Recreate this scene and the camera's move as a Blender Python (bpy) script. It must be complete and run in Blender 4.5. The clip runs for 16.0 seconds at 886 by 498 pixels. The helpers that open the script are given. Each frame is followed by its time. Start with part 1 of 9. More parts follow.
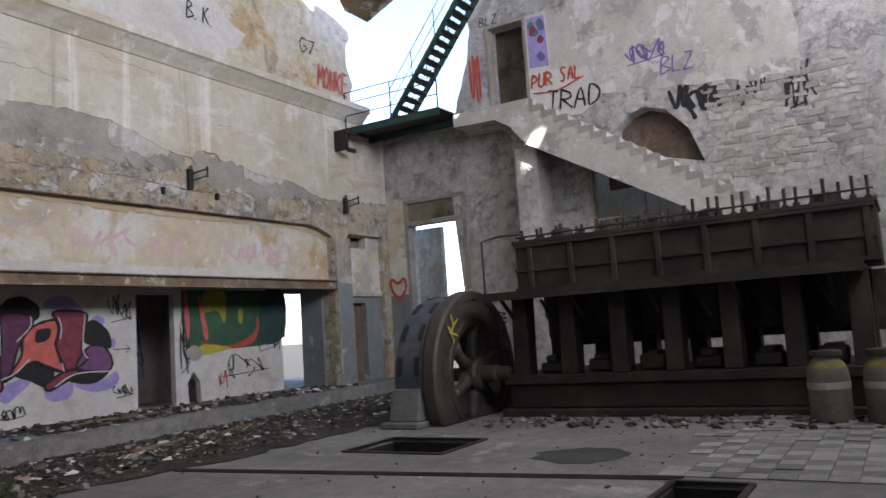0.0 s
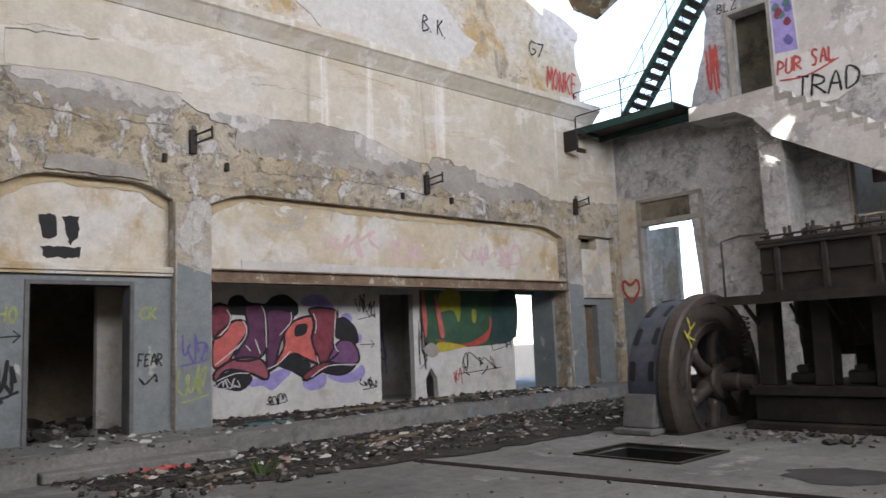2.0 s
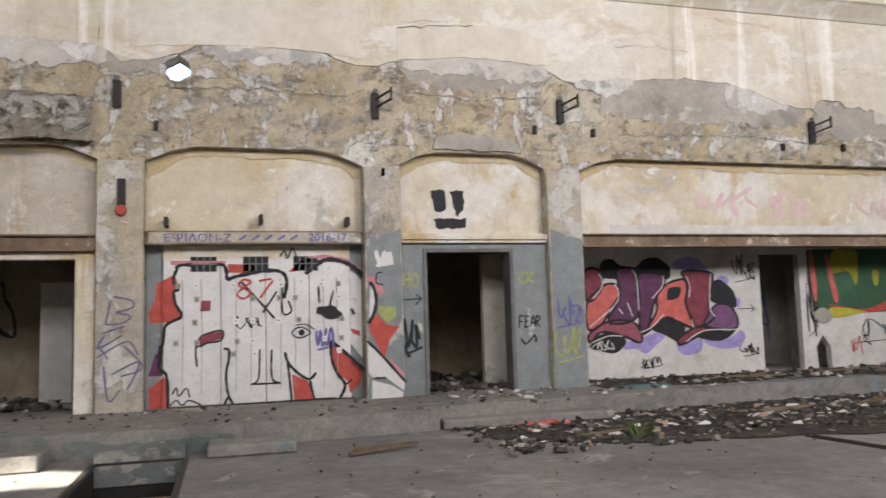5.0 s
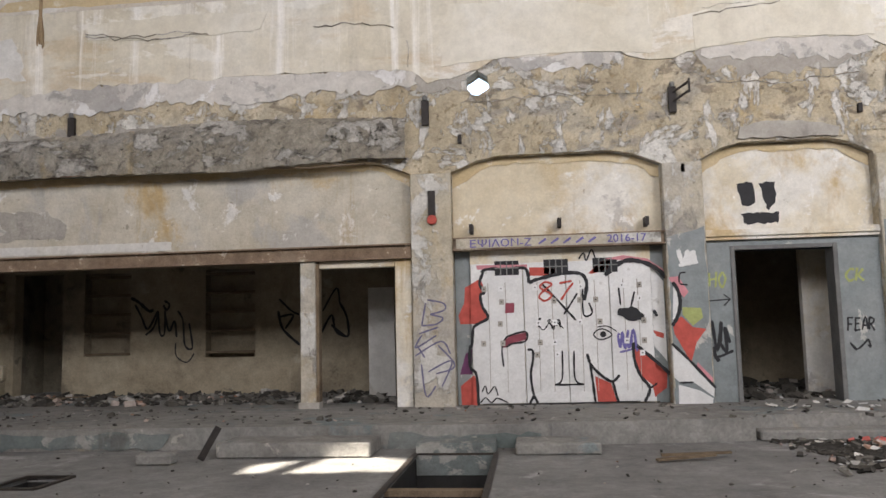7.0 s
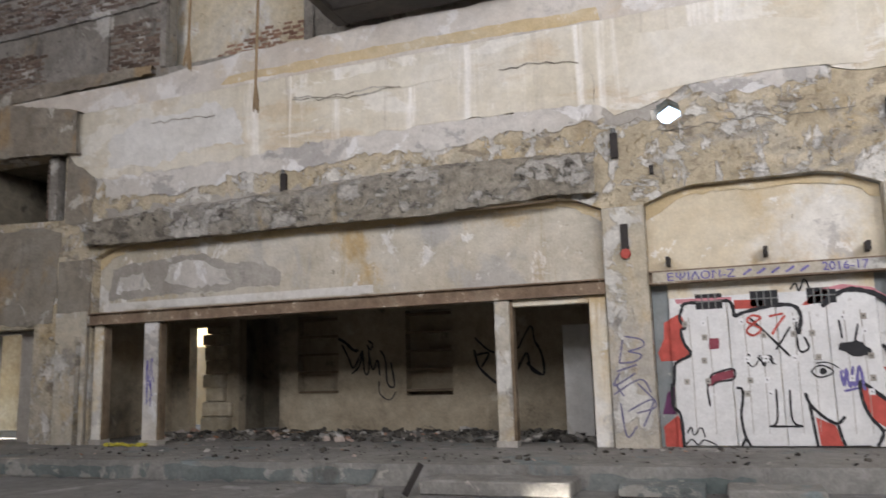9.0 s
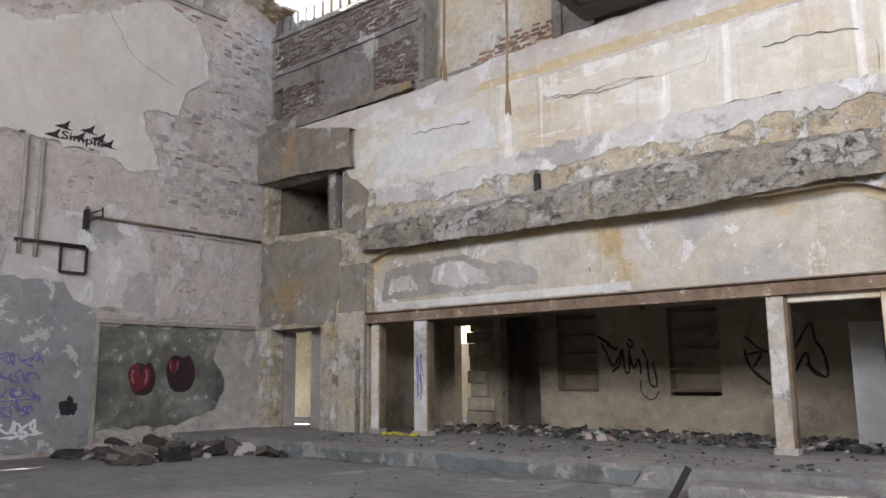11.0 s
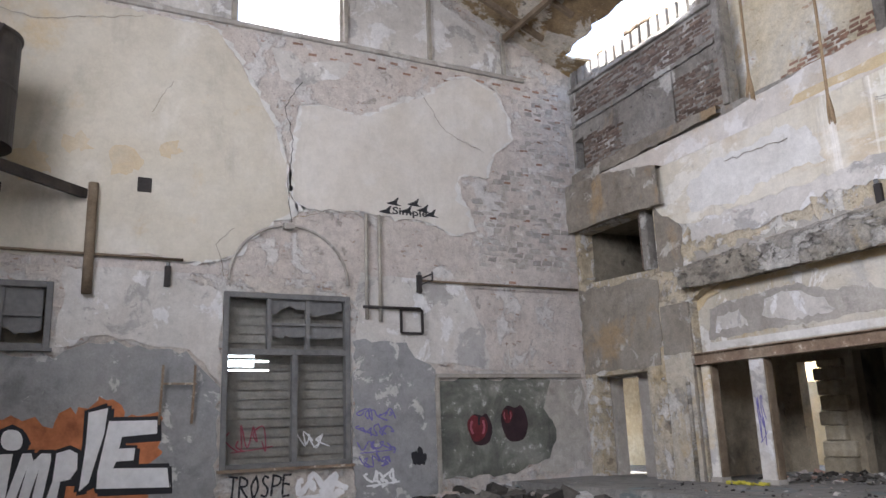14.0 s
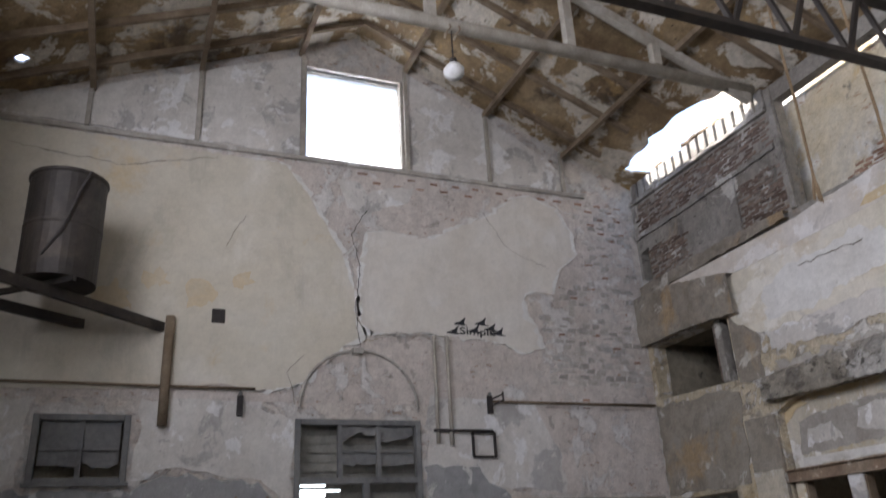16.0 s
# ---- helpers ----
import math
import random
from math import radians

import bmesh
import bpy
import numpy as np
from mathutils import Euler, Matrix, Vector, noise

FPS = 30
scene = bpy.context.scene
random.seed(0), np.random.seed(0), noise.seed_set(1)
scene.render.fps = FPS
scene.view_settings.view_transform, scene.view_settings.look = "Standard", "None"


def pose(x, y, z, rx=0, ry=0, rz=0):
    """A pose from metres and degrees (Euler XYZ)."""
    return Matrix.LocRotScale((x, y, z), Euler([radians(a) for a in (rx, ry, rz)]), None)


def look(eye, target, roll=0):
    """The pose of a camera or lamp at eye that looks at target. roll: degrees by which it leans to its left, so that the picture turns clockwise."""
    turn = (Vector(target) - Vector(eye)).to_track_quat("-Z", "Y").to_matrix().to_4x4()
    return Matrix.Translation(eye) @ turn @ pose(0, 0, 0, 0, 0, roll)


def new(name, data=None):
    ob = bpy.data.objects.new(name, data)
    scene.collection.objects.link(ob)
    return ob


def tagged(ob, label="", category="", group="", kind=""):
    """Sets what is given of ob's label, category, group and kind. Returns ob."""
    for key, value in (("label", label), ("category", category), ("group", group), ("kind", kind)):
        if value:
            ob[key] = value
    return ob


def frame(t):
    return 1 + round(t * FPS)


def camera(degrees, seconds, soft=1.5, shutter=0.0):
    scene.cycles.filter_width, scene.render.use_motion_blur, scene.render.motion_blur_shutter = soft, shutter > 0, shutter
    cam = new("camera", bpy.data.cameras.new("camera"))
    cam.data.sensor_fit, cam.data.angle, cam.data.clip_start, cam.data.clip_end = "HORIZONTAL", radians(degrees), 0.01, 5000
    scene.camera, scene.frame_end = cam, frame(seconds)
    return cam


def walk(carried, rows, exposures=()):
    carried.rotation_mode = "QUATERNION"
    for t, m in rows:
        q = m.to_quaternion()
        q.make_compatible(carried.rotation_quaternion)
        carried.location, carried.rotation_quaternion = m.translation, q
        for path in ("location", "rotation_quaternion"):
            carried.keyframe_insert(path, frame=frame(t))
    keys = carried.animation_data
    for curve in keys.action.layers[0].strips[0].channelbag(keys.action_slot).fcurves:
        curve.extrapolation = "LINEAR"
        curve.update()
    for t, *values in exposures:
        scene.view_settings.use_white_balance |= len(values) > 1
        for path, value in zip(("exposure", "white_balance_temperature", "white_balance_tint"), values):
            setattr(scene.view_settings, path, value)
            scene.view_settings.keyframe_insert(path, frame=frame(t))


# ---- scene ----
cam = camera(59.31, 16.0, soft=1.5, shutter=0.4)
PATH = [
    (0, -59.11, 5.91, 3.88),
    (0.5, -55.01, 6.46, 4.60),
    (1, -47.92, 6.80, 5.06),
    (1.5, -44.54, 7.11, 3.27),
    (2, -42.31, 6.92, 2.36),
    (2.5, -38.27, 6.98, 3.45),
    (3, -32.04, 7.44, 5.37),
    (3.2, -29.27, 7.89, 5.96),
    (5.3, -11.97, 4.92, 1.71),
    (5.5, -8.80, 5.13, 2.05),
    (6, 1.04, 6.33, 1.24),
    (6.5, 5.52, 5.74, 1.27),
    (7, 6.30, 5.91, 1.41),
    (7.5, 8.27, 5.97, 1.62),
    (8, 11.15, 6.60, 1.33),
    (8.5, 16.42, 7.42, 1.61),
    (9, 20.51, 9.04, 1.65),
    (9.5, 26.04, 10.80, 1.35),
    (10, 30.94, 10.96, 0.94),
    (10.2, 33.68, 10.33, 0.84),
    (12.3, 46.14, 10.86, 0.77),
    (12.5, 49.18, 11.33, 0.97),
    (13, 57.13, 12.47, 2.45),
    (13.5, 59.76, 12.94, 2.01),
    (14, 62.77, 13.13, 2.02),
    (14.5, 63.14, 14.03, 1.94),
    (15, 65.08, 16.44, 2.38),
    (15.5, 68.24, 17.79, 2.65),
    (16, 68.19, 22.15, 2.98),
]
EXPOSURES = [(0, 2.03, 6450, 14), (0.7, 2.22, 6450, 14), (2, 2.35, 6600, 13), (3, 2.35, 6750, 13), (5.5, 2.75, 7000, 13), (7, 2.75, 6900, 12), (10, 2.98, 6600, 12), (12.5, 3.45, 6250, 14), (13.5, 3.4, 6250, 14), (14.5, 3.2, 6250, 14), (15.5, 2.82, 6300, 14), (16, 2.68, 6300, 14)]
walk(cam, [(t, pose(0, 0, 1.55, 90 + pitch, roll, yaw)) for t, yaw, pitch, roll in PATH], EXPOSURES)

# ---- light ----
SUN_DIR = Vector((-0.50, -0.52, 0.72)).normalized()
world = bpy.data.worlds.new("sky")
scene.world = world
world.use_nodes = True
wt = world.node_tree
sky = wt.nodes.new("ShaderNodeTexSky")
sky.sky_type, sky.sun_disc = "NISHITA", False
sky.sun_elevation = math.asin(SUN_DIR.z)
sky.sun_rotation = math.atan2(SUN_DIR.x, SUN_DIR.y)
wt.links.new(sky.outputs[0], wt.nodes["Background"].inputs[0])
wt.nodes["Background"].inputs[1].default_value = 0.15
sun = new("sun", bpy.data.lights.new("sun", "SUN"))
sun.data.energy, sun.data.angle, sun.data.color = 4.8, radians(0.6), (1, 0.95, 0.86)
sun.matrix_world = look((0, 0, 40), Vector((0, 0, 40)) - SUN_DIR)


def fill_light(x0, x1, z0, z1, y, power):
    """An added fill lamp in one assumed, unseen opening of the wall behind the camera."""
    data = bpy.data.lights.new("fill_light", "AREA")
    data.shape, data.size, data.size_y, data.energy = "RECTANGLE", x1 - x0, z1 - z0, power
    data.color = (0.95, 0.96, 1.03)
    ob = new("fill_light", data)
    c = ((x0 + x1) / 2, y, (z0 + z1) / 2)
    ob.matrix_world = look(c, (c[0], y + 5, c[2]))


# Assumed openings; each lamp's power is balanced to fill its part of the hall.
FILL_OPENINGS = [(-11.0, -7.2), (-5.0, -1.2), (1.0, 4.8), (7.0, 10.8), (12.6, 16.6)]
for a, b in FILL_OPENINGS:
    fill_light(a, b, 7.2, 11.0, -3.25, 105 if a < -10 else 125 if a < 0 else 100 if a < 6 else 205 if a < 12 else 115)


# ---- materials ----
class Nodes:
    def __init__(self, name):
        self.m = bpy.data.materials.new(name)
        self.m.use_nodes = True
        self.t = self.m.node_tree
        self.b = self.t.nodes["Principled BSDF"]
        self.pos = self.t.nodes.new("ShaderNodeNewGeometry").outputs["Position"]

    def put(self, sock, v):
        if isinstance(v, bpy.types.NodeSocket):
            self.t.links.new(v, sock)
        elif v is not None:
            sock.default_value = (*v, 1) if isinstance(v, tuple) and len(v) == 3 and sock.type == "RGBA" else v

    def math(self, op, a, b=None, clamp=False):
        n = self.t.nodes.new("ShaderNodeMath")
        n.operation, n.use_clamp = op, clamp
        self.put(n.inputs[0], a)
        self.put(n.inputs[1], b)
        return n.outputs[0]

    def vec(self, scale, src=None):
        n = self.t.nodes.new("ShaderNodeVectorMath")
        n.operation = "MULTIPLY"
        self.put(n.inputs[0], src or self.pos)
        n.inputs[1].default_value = scale
        return n.outputs[0]

    def noise(self, scale, detail=5, rough=0.6, vec=None, warp=0.0):
        n = self.t.nodes.new("ShaderNodeTexNoise")
        self.put(n.inputs["Vector"], vec or self.pos)
        n.inputs["Scale"].default_value, n.inputs["Detail"].default_value = scale, detail
        n.inputs["Roughness"].default_value, n.inputs["Distortion"].default_value = rough, warp
        return n.outputs["Fac"]

    def cells(self, scale, vec=None, feature="F1", out="Distance"):
        n = self.t.nodes.new("ShaderNodeTexVoronoi")
        n.feature = feature
        self.put(n.inputs["Vector"], vec or self.pos)
        n.inputs["Scale"].default_value = scale
        return n.outputs[out]

    def step(self, v, lo, hi, a=0.0, b=1.0):
        n = self.t.nodes.new("ShaderNodeMapRange")
        self.put(n.inputs[0], v)
        for i, x in enumerate((lo, hi, a, b)):
            n.inputs[i + 1].default_value = x
        return n.outputs[0]

    def ramp(self, fac, stops):
        n = self.t.nodes.new("ShaderNodeValToRGB")
        self.put(n.inputs[0], fac)
        e = n.color_ramp.elements
        while len(e) < len(stops):
            e.new(0.5)
        for k, (p, c) in zip(e, stops):
            k.position, k.color = p, (*c, 1)
        return n.outputs[0]

    def mix(self, fac, a, b, mode="MIX"):
        n = self.t.nodes.new("ShaderNodeMix")
        n.data_type, n.blend_type = "RGBA", mode
        self.put(n.inputs["Factor"], fac)
        self.put(n.inputs["A"], a)
        self.put(n.inputs["B"], b)
        return n.outputs["Result"]

    def xyz(self):
        n = self.t.nodes.new("ShaderNodeSeparateXYZ")
        self.put(n.inputs[0], self.pos)
        return n.outputs

    def rand(self):
        return self.t.nodes.new("ShaderNodeObjectInfo").outputs["Random"]

    def island(self):
        return self.t.nodes.new("ShaderNodeNewGeometry").outputs["Random Per Island"]

    def done(self, colour, rough=0.9, height=None, bump=0.4, dist=0.02, metal=0.0, spec=0.25):
        self.put(self.b.inputs["Base Color"], colour)
        self.put(self.b.inputs["Roughness"], rough)
        self.put(self.b.inputs["Metallic"], metal)
        self.b.inputs["Specular IOR Level"].default_value = spec
        if height is not None:
            n = self.t.nodes.new("ShaderNodeBump")
            n.inputs["Strength"].default_value, n.inputs["Distance"].default_value = bump, dist
            self.put(n.inputs["Height"], height)
            self.t.links.new(n.outputs[0], self.b.inputs["Normal"])
        return self.m


def surface(name, cols, scale=1.0, rough=0.9, bump=0.4, streak=None, amount=0.5, blotch=None, cover=0.5, grain=0.25, metal=0.0, spec=0.25, rand=0.0, dist=0.02):
    """A weathered surface: broad colour drift, blotches, downward streaks, grain and relief."""
    n = Nodes(name)
    broad = n.noise(0.45 * scale, 6, 0.62, warp=0.6)
    k = len(cols)
    c = n.ramp(broad, [(0.3 + 0.4 * i / max(1, k - 1), v) for i, v in enumerate(cols)])
    mid = n.noise(2.6 * scale, 7, 0.68)
    if blotch:
        c = n.mix(n.step(n.math("ADD", mid, n.math("MULTIPLY", broad, 0.6)), 1.05 - 0.5 * cover, 1.13 - 0.5 * cover), c, blotch)
    if streak:
        s = n.noise(1.0, 4, 0.6, n.vec((2.4, 2.4, 0.12)))
        c = n.mix(n.math("MULTIPLY", n.step(s, 0.54, 0.68), amount), c, streak)
    fine = n.noise(22 * scale, 6, 0.7)
    c = n.mix(1.0, c, n.ramp(fine, [(0.3, (1 - grain,) * 3), (0.7, (1 + grain * 0.4,) * 3)]), "MULTIPLY")
    c = n.mix(1.0, c, n.ramp(mid, [(0.3, (1 - grain,) * 3), (0.65, (1.05,) * 3)]), "MULTIPLY")
    if rand:
        c = n.mix(1.0, c, n.ramp(n.rand(), [(0, (1 - rand,) * 3), (1, (1 + rand * 0.5,) * 3)]), "MULTIPLY")
    h = n.math("ADD", fine, n.math("MULTIPLY", mid, 2.0))
    return n.done(c, rough, h, bump, dist, metal, spec)


def patchy(name, base, layers, grain=0.2, bump=0.6, dist=0.03, rough=0.92, rand=0.0):
    """Old plaster or masonry in coats: each layer is (colour, scale, threshold, softness, stretch down, strength)."""
    n = Nodes(name)
    broad = n.noise(0.5, 5, 0.6, warp=0.5)
    k = len(base)
    c = n.ramp(broad, [(0.32 + 0.36 * i / max(1, k - 1), v) for i, v in enumerate(base)])
    h = None
    for i, (col, scale, cut, soft, stretch, strength) in enumerate(layers):
        off = n.t.nodes.new("ShaderNodeVectorMath")
        off.operation = "ADD"
        n.put(off.inputs[0], n.vec((1, 1, stretch)))
        off.inputs[1].default_value = (3.7 * i + 1.3, 5.1 * i, 2.9 * i)
        f = n.noise(scale, 9, 0.66, off.outputs[0], 0.4)
        m = n.math("MULTIPLY", n.step(f, cut, cut + soft), strength)
        c = n.mix(m, c, col)
        if soft < 0.05:
            h = m if h is None else n.math("ADD", h, m)
    fine = n.noise(24, 7, 0.72)
    mid = n.noise(4.5, 8, 0.7)
    c = n.mix(1.0, c, n.ramp(fine, [(0.3, (1 - grain,) * 3), (0.7, (1 + grain * 0.3,) * 3)]), "MULTIPLY")
    c = n.mix(1.0, c, n.ramp(mid, [(0.3, (1 - grain * 1.2,) * 3), (0.62, (1.04,) * 3)]), "MULTIPLY")
    if rand:
        c = n.mix(1.0, c, n.ramp(n.rand(), [(0, (1 - rand,) * 3), (1, (1 + rand * 0.5,) * 3)]), "MULTIPLY")
    relief = n.math("ADD", n.math("MULTIPLY", fine, 0.6), n.math("MULTIPLY", mid, 1.3))
    if h is not None:
        relief = n.math("ADD", relief, n.math("MULTIPLY", h, 0.8))
    return n.done(c, rough, relief, bump, dist)


def plain(name, col, rough=0.8, var=0.25, scale=6.0, metal=0.0, spec=0.3):
    n = Nodes(name)
    a = n.noise(scale, 6, 0.65)
    c = n.mix(1.0, col, n.ramp(a, [(0.3, (1 - var,) * 3), (0.7, (1 + var * 0.4,) * 3)]), "MULTIPLY")
    return n.done(c, rough, a, 0.15, 0.01, metal, spec)


M_CREAM = patchy("cream_plaster", [(0.55, 0.505, 0.40), (0.62, 0.58, 0.485), (0.66, 0.635, 0.57)], [
    ((0.50, 0.40, 0.25), 0.7, 0.57, 0.14, 0.5, 0.6), ((0.74, 0.72, 0.67), 0.9, 0.60, 0.03, 0.7, 0.55), ((0.46, 0.44, 0.40), 0.8, 0.62, 0.02, 1.0, 0.6),
    ((0.50, 0.39, 0.25), 0.4, 0.555, 0.07, 3.5, 0.5), ((0.74, 0.725, 0.68), 0.5, 0.56, 0.02, 2.2, 0.6), ((0.82, 0.80, 0.76), 2.4, 0.555, 0.10, 0.04, 0.85), ((0.36, 0.32, 0.26), 2.2, 0.60, 0.10, 0.05, 0.6)], grain=0.12, bump=0.35, dist=0.02)
M_PANEL = patchy("stained_panel_plaster", [(0.58, 0.485, 0.33), (0.65, 0.58, 0.44), (0.68, 0.63, 0.53)], [
    ((0.73, 0.715, 0.67), 0.55, 0.46, 0.10, 0.9, 0.85), ((0.50, 0.36, 0.17), 0.75, 0.55, 0.10, 0.7, 0.8), ((0.47, 0.45, 0.42), 0.8, 0.585, 0.03, 0.9, 0.75), ((0.78, 0.765, 0.73), 2.2, 0.61, 0.02, 1.0, 0.8),
    ((0.42, 0.30, 0.15), 1.8, 0.62, 0.10, 0.12, 0.6), ((0.33, 0.29, 0.22), 5.0, 0.68, 0.03, 1.0, 0.7)], grain=0.14, bump=0.35, dist=0.02)
M_RUBBLE = patchy("bare_rubble_masonry", [(0.47, 0.39, 0.265), (0.60, 0.52, 0.38), (0.62, 0.565, 0.46)], [
    ((0.56, 0.42, 0.22), 0.9, 0.55, 0.10, 0.6, 0.75), ((0.38, 0.355, 0.315), 0.8, 0.55, 0.06, 1.5, 0.75), ((0.75, 0.73, 0.68), 1.5, 0.54, 0.03, 1.3, 0.95),
    ((0.23, 0.19, 0.145), 1.9, 0.575, 0.05, 1.6, 0.7), ((0.78, 0.76, 0.72), 3.2, 0.565, 0.04, 0.5, 0.85), ((0.48, 0.36, 0.2), 3.6, 0.6, 0.04, 0.8, 0.6), ((0.18, 0.15, 0.11), 6.0, 0.63, 0.03, 1.2, 0.65)], grain=0.3, bump=0.8, dist=0.05)
M_GREYPL = patchy("grey_render_patch", [(0.33, 0.305, 0.27), (0.40, 0.375, 0.335), (0.47, 0.445, 0.40)], [
    ((0.60, 0.58, 0.54), 1.2, 0.60, 0.03, 0.9, 0.7), ((0.24, 0.22, 0.20), 1.3, 0.58, 0.06, 0.8, 0.6)], grain=0.2, bump=0.5)
M_PALE = patchy("pale_plaster", [(0.53, 0.475, 0.415), (0.585, 0.545, 0.49), (0.62, 0.59, 0.555)], [
    ((0.52, 0.42, 0.27), 0.6, 0.57, 0.10, 1.0, 0.6), ((0.73, 0.72, 0.705), 0.7, 0.55, 0.03, 1.0, 0.7), ((0.40, 0.38, 0.355), 0.9, 0.58, 0.05, 0.8, 0.6),
    ((0.40, 0.36, 0.30), 2.4, 0.62, 0.10, 0.05, 0.45), ((0.30, 0.27, 0.23), 6.0, 0.70, 0.02, 1.0, 0.7)], grain=0.12, bump=0.35, dist=0.02)
M_STONEW = patchy("limewashed_rubble_wall", [(0.660, 0.638, 0.616), (0.759, 0.737, 0.715), (0.803, 0.786, 0.770)], [
    ((0.68, 0.67, 0.66), 1.0, 0.54, 0.04, 1.2, 0.8), ((0.40, 0.37, 0.34), 1.3, 0.60, 0.05, 2.4, 0.6), ((0.26, 0.24, 0.22), 4.5, 0.63, 0.03, 3.0, 0.6), ((0.80, 0.79, 0.77), 1.8, 0.57, 0.03, 1.0, 0.8), ((0.45, 0.38, 0.28), 0.6, 0.62, 0.1, 1.0, 0.5)], grain=0.32, bump=1.0, dist=0.08)
M_BRICKW = patchy("limewashed_brick_and_stone", [(0.57, 0.51, 0.45), (0.64, 0.59, 0.53), (0.59, 0.52, 0.46)], [
    ((0.63, 0.61, 0.58), 1.2, 0.50, 0.04, 1.3, 0.85), ((0.44, 0.28, 0.20), 3.0, 0.60, 0.04, 2.5, 0.7), ((0.36, 0.335, 0.31), 1.5, 0.61, 0.06, 1.0, 0.5), ((0.3, 0.27, 0.25), 8.0, 0.63, 0.03, 1.8, 0.45)], grain=0.24, bump=0.9, dist=0.05)
M_BLUEGREY = patchy("blue_grey_wall_paint", [(0.213, 0.238, 0.242), (0.246, 0.275, 0.279), (0.287, 0.303, 0.303)], [
    ((0.58, 0.56, 0.52), 1.6, 0.63, 0.02, 0.8, 0.8), ((0.20, 0.21, 0.21), 1.1, 0.58, 0.1, 0.5, 0.6), ((0.40, 0.36, 0.28), 0.9, 0.64, 0.08, 0.4, 0.5)], grain=0.16, bump=0.4, rough=0.75)
M_DADO = patchy("flaking_grey_dado", [(0.25, 0.25, 0.25), (0.30, 0.30, 0.30), (0.34, 0.335, 0.33)], [
    ((0.58, 0.565, 0.54), 1.8, 0.60, 0.02, 1.0, 0.85), ((0.20, 0.20, 0.205), 0.9, 0.58, 0.1, 1.0, 0.6), ((0.45, 0.39, 0.3), 1.0, 0.66, 0.03, 1.0, 0.7)], grain=0.18, bump=0.4)
M_PIER = patchy("scuffed_pier_render", [(0.50, 0.44, 0.33), (0.57, 0.52, 0.42), (0.47, 0.44, 0.39)], [
    ((0.68, 0.67, 0.63), 1.4, 0.53, 0.03, 0.7, 0.85), ((0.34, 0.32, 0.29), 1.6, 0.60, 0.04, 0.8, 0.8), ((0.50, 0.37, 0.19), 0.9, 0.58, 0.1, 0.5, 0.7), ((0.22, 0.19, 0.16), 6.0, 0.65, 0.03, 1.0, 0.6)], grain=0.24, bump=0.7, dist=0.04)
M_CONC = patchy("dusty_concrete", [(0.163, 0.159, 0.155), (0.219, 0.215, 0.206), (0.267, 0.262, 0.254)], [
    ((0.16, 0.155, 0.15), 0.5, 0.58, 0.12, 1.0, 0.7), ((0.45, 0.445, 0.43), 0.8, 0.60, 0.06, 1.0, 0.6), ((0.12, 0.11, 0.10), 1.4, 0.66, 0.05, 1.0, 0.7), ((0.5, 0.49, 0.47), 9.0, 0.70, 0.02, 1.0, 0.7)], grain=0.26, bump=0.5)
M_LIP = patchy("platform_edge_concrete", [(0.215, 0.206, 0.194), (0.275, 0.267, 0.249), (0.318, 0.305, 0.284)], [
    ((0.20, 0.25, 0.26), 0.9, 0.57, 0.04, 1.0, 0.7), ((0.18, 0.165, 0.15), 1.2, 0.58, 0.08, 1.0, 0.7), ((0.55, 0.52, 0.46), 1.6, 0.62, 0.03, 1.0, 0.6), ((0.46, 0.34, 0.18), 0.8, 0.66, 0.08, 0.5, 0.5)], grain=0.28, bump=0.6)
M_STAIR = patchy("whitewashed_plaster", [(0.50, 0.475, 0.435), (0.58, 0.555, 0.515), (0.63, 0.61, 0.575)], [
    ((0.36, 0.345, 0.33), 0.9, 0.55, 0.03, 1.0, 0.75), ((0.74, 0.735, 0.725), 1.2, 0.55, 0.02, 1.0, 0.8), ((0.46, 0.40, 0.31), 0.8, 0.63, 0.1, 0.7, 0.5), ((0.26, 0.25, 0.24), 5.0, 0.66, 0.02, 1.0, 0.6)], grain=0.16, bump=0.5)
M_BEAM = patchy("stained_buff_render", [(0.238, 0.205, 0.164), (0.312, 0.279, 0.230), (0.361, 0.336, 0.295)], [
    ((0.62, 0.59, 0.53), 1.0, 0.57, 0.03, 1.0, 0.7), ((0.40, 0.28, 0.15), 0.8, 0.55, 0.1, 0.7, 0.7), ((0.25, 0.225, 0.19), 1.1, 0.57, 0.05, 0.9, 0.7), ((0.16, 0.14, 0.12), 5.0, 0.64, 0.03, 1.4, 0.6)], grain=0.25, bump=0.7, dist=0.04)
M_COAT = patchy("smooth_buff_coat", [(0.485, 0.446, 0.364), (0.529, 0.490, 0.407), (0.563, 0.529, 0.456)], [
    ((0.53, 0.41, 0.24), 0.5, 0.58, 0.12, 0.8, 0.75), ((0.40, 0.37, 0.31), 0.9, 0.55, 0.10, 0.4, 0.6), ((0.63, 0.60, 0.54), 0.5, 0.57, 0.10, 0.7, 0.6), ((0.47, 0.44, 0.37), 1.6, 0.57, 0.12, 0.06, 0.35), ((0.34, 0.30, 0.24), 5.0, 0.735, 0.02, 1.0, 0.8)], grain=0.08, bump=0.22, dist=0.015)
M_COATSTAIN = surface("ochre_stained_coat", [(0.50, 0.44, 0.34), (0.53, 0.435, 0.295), (0.52, 0.455, 0.35)], 2.5, grain=0.1)
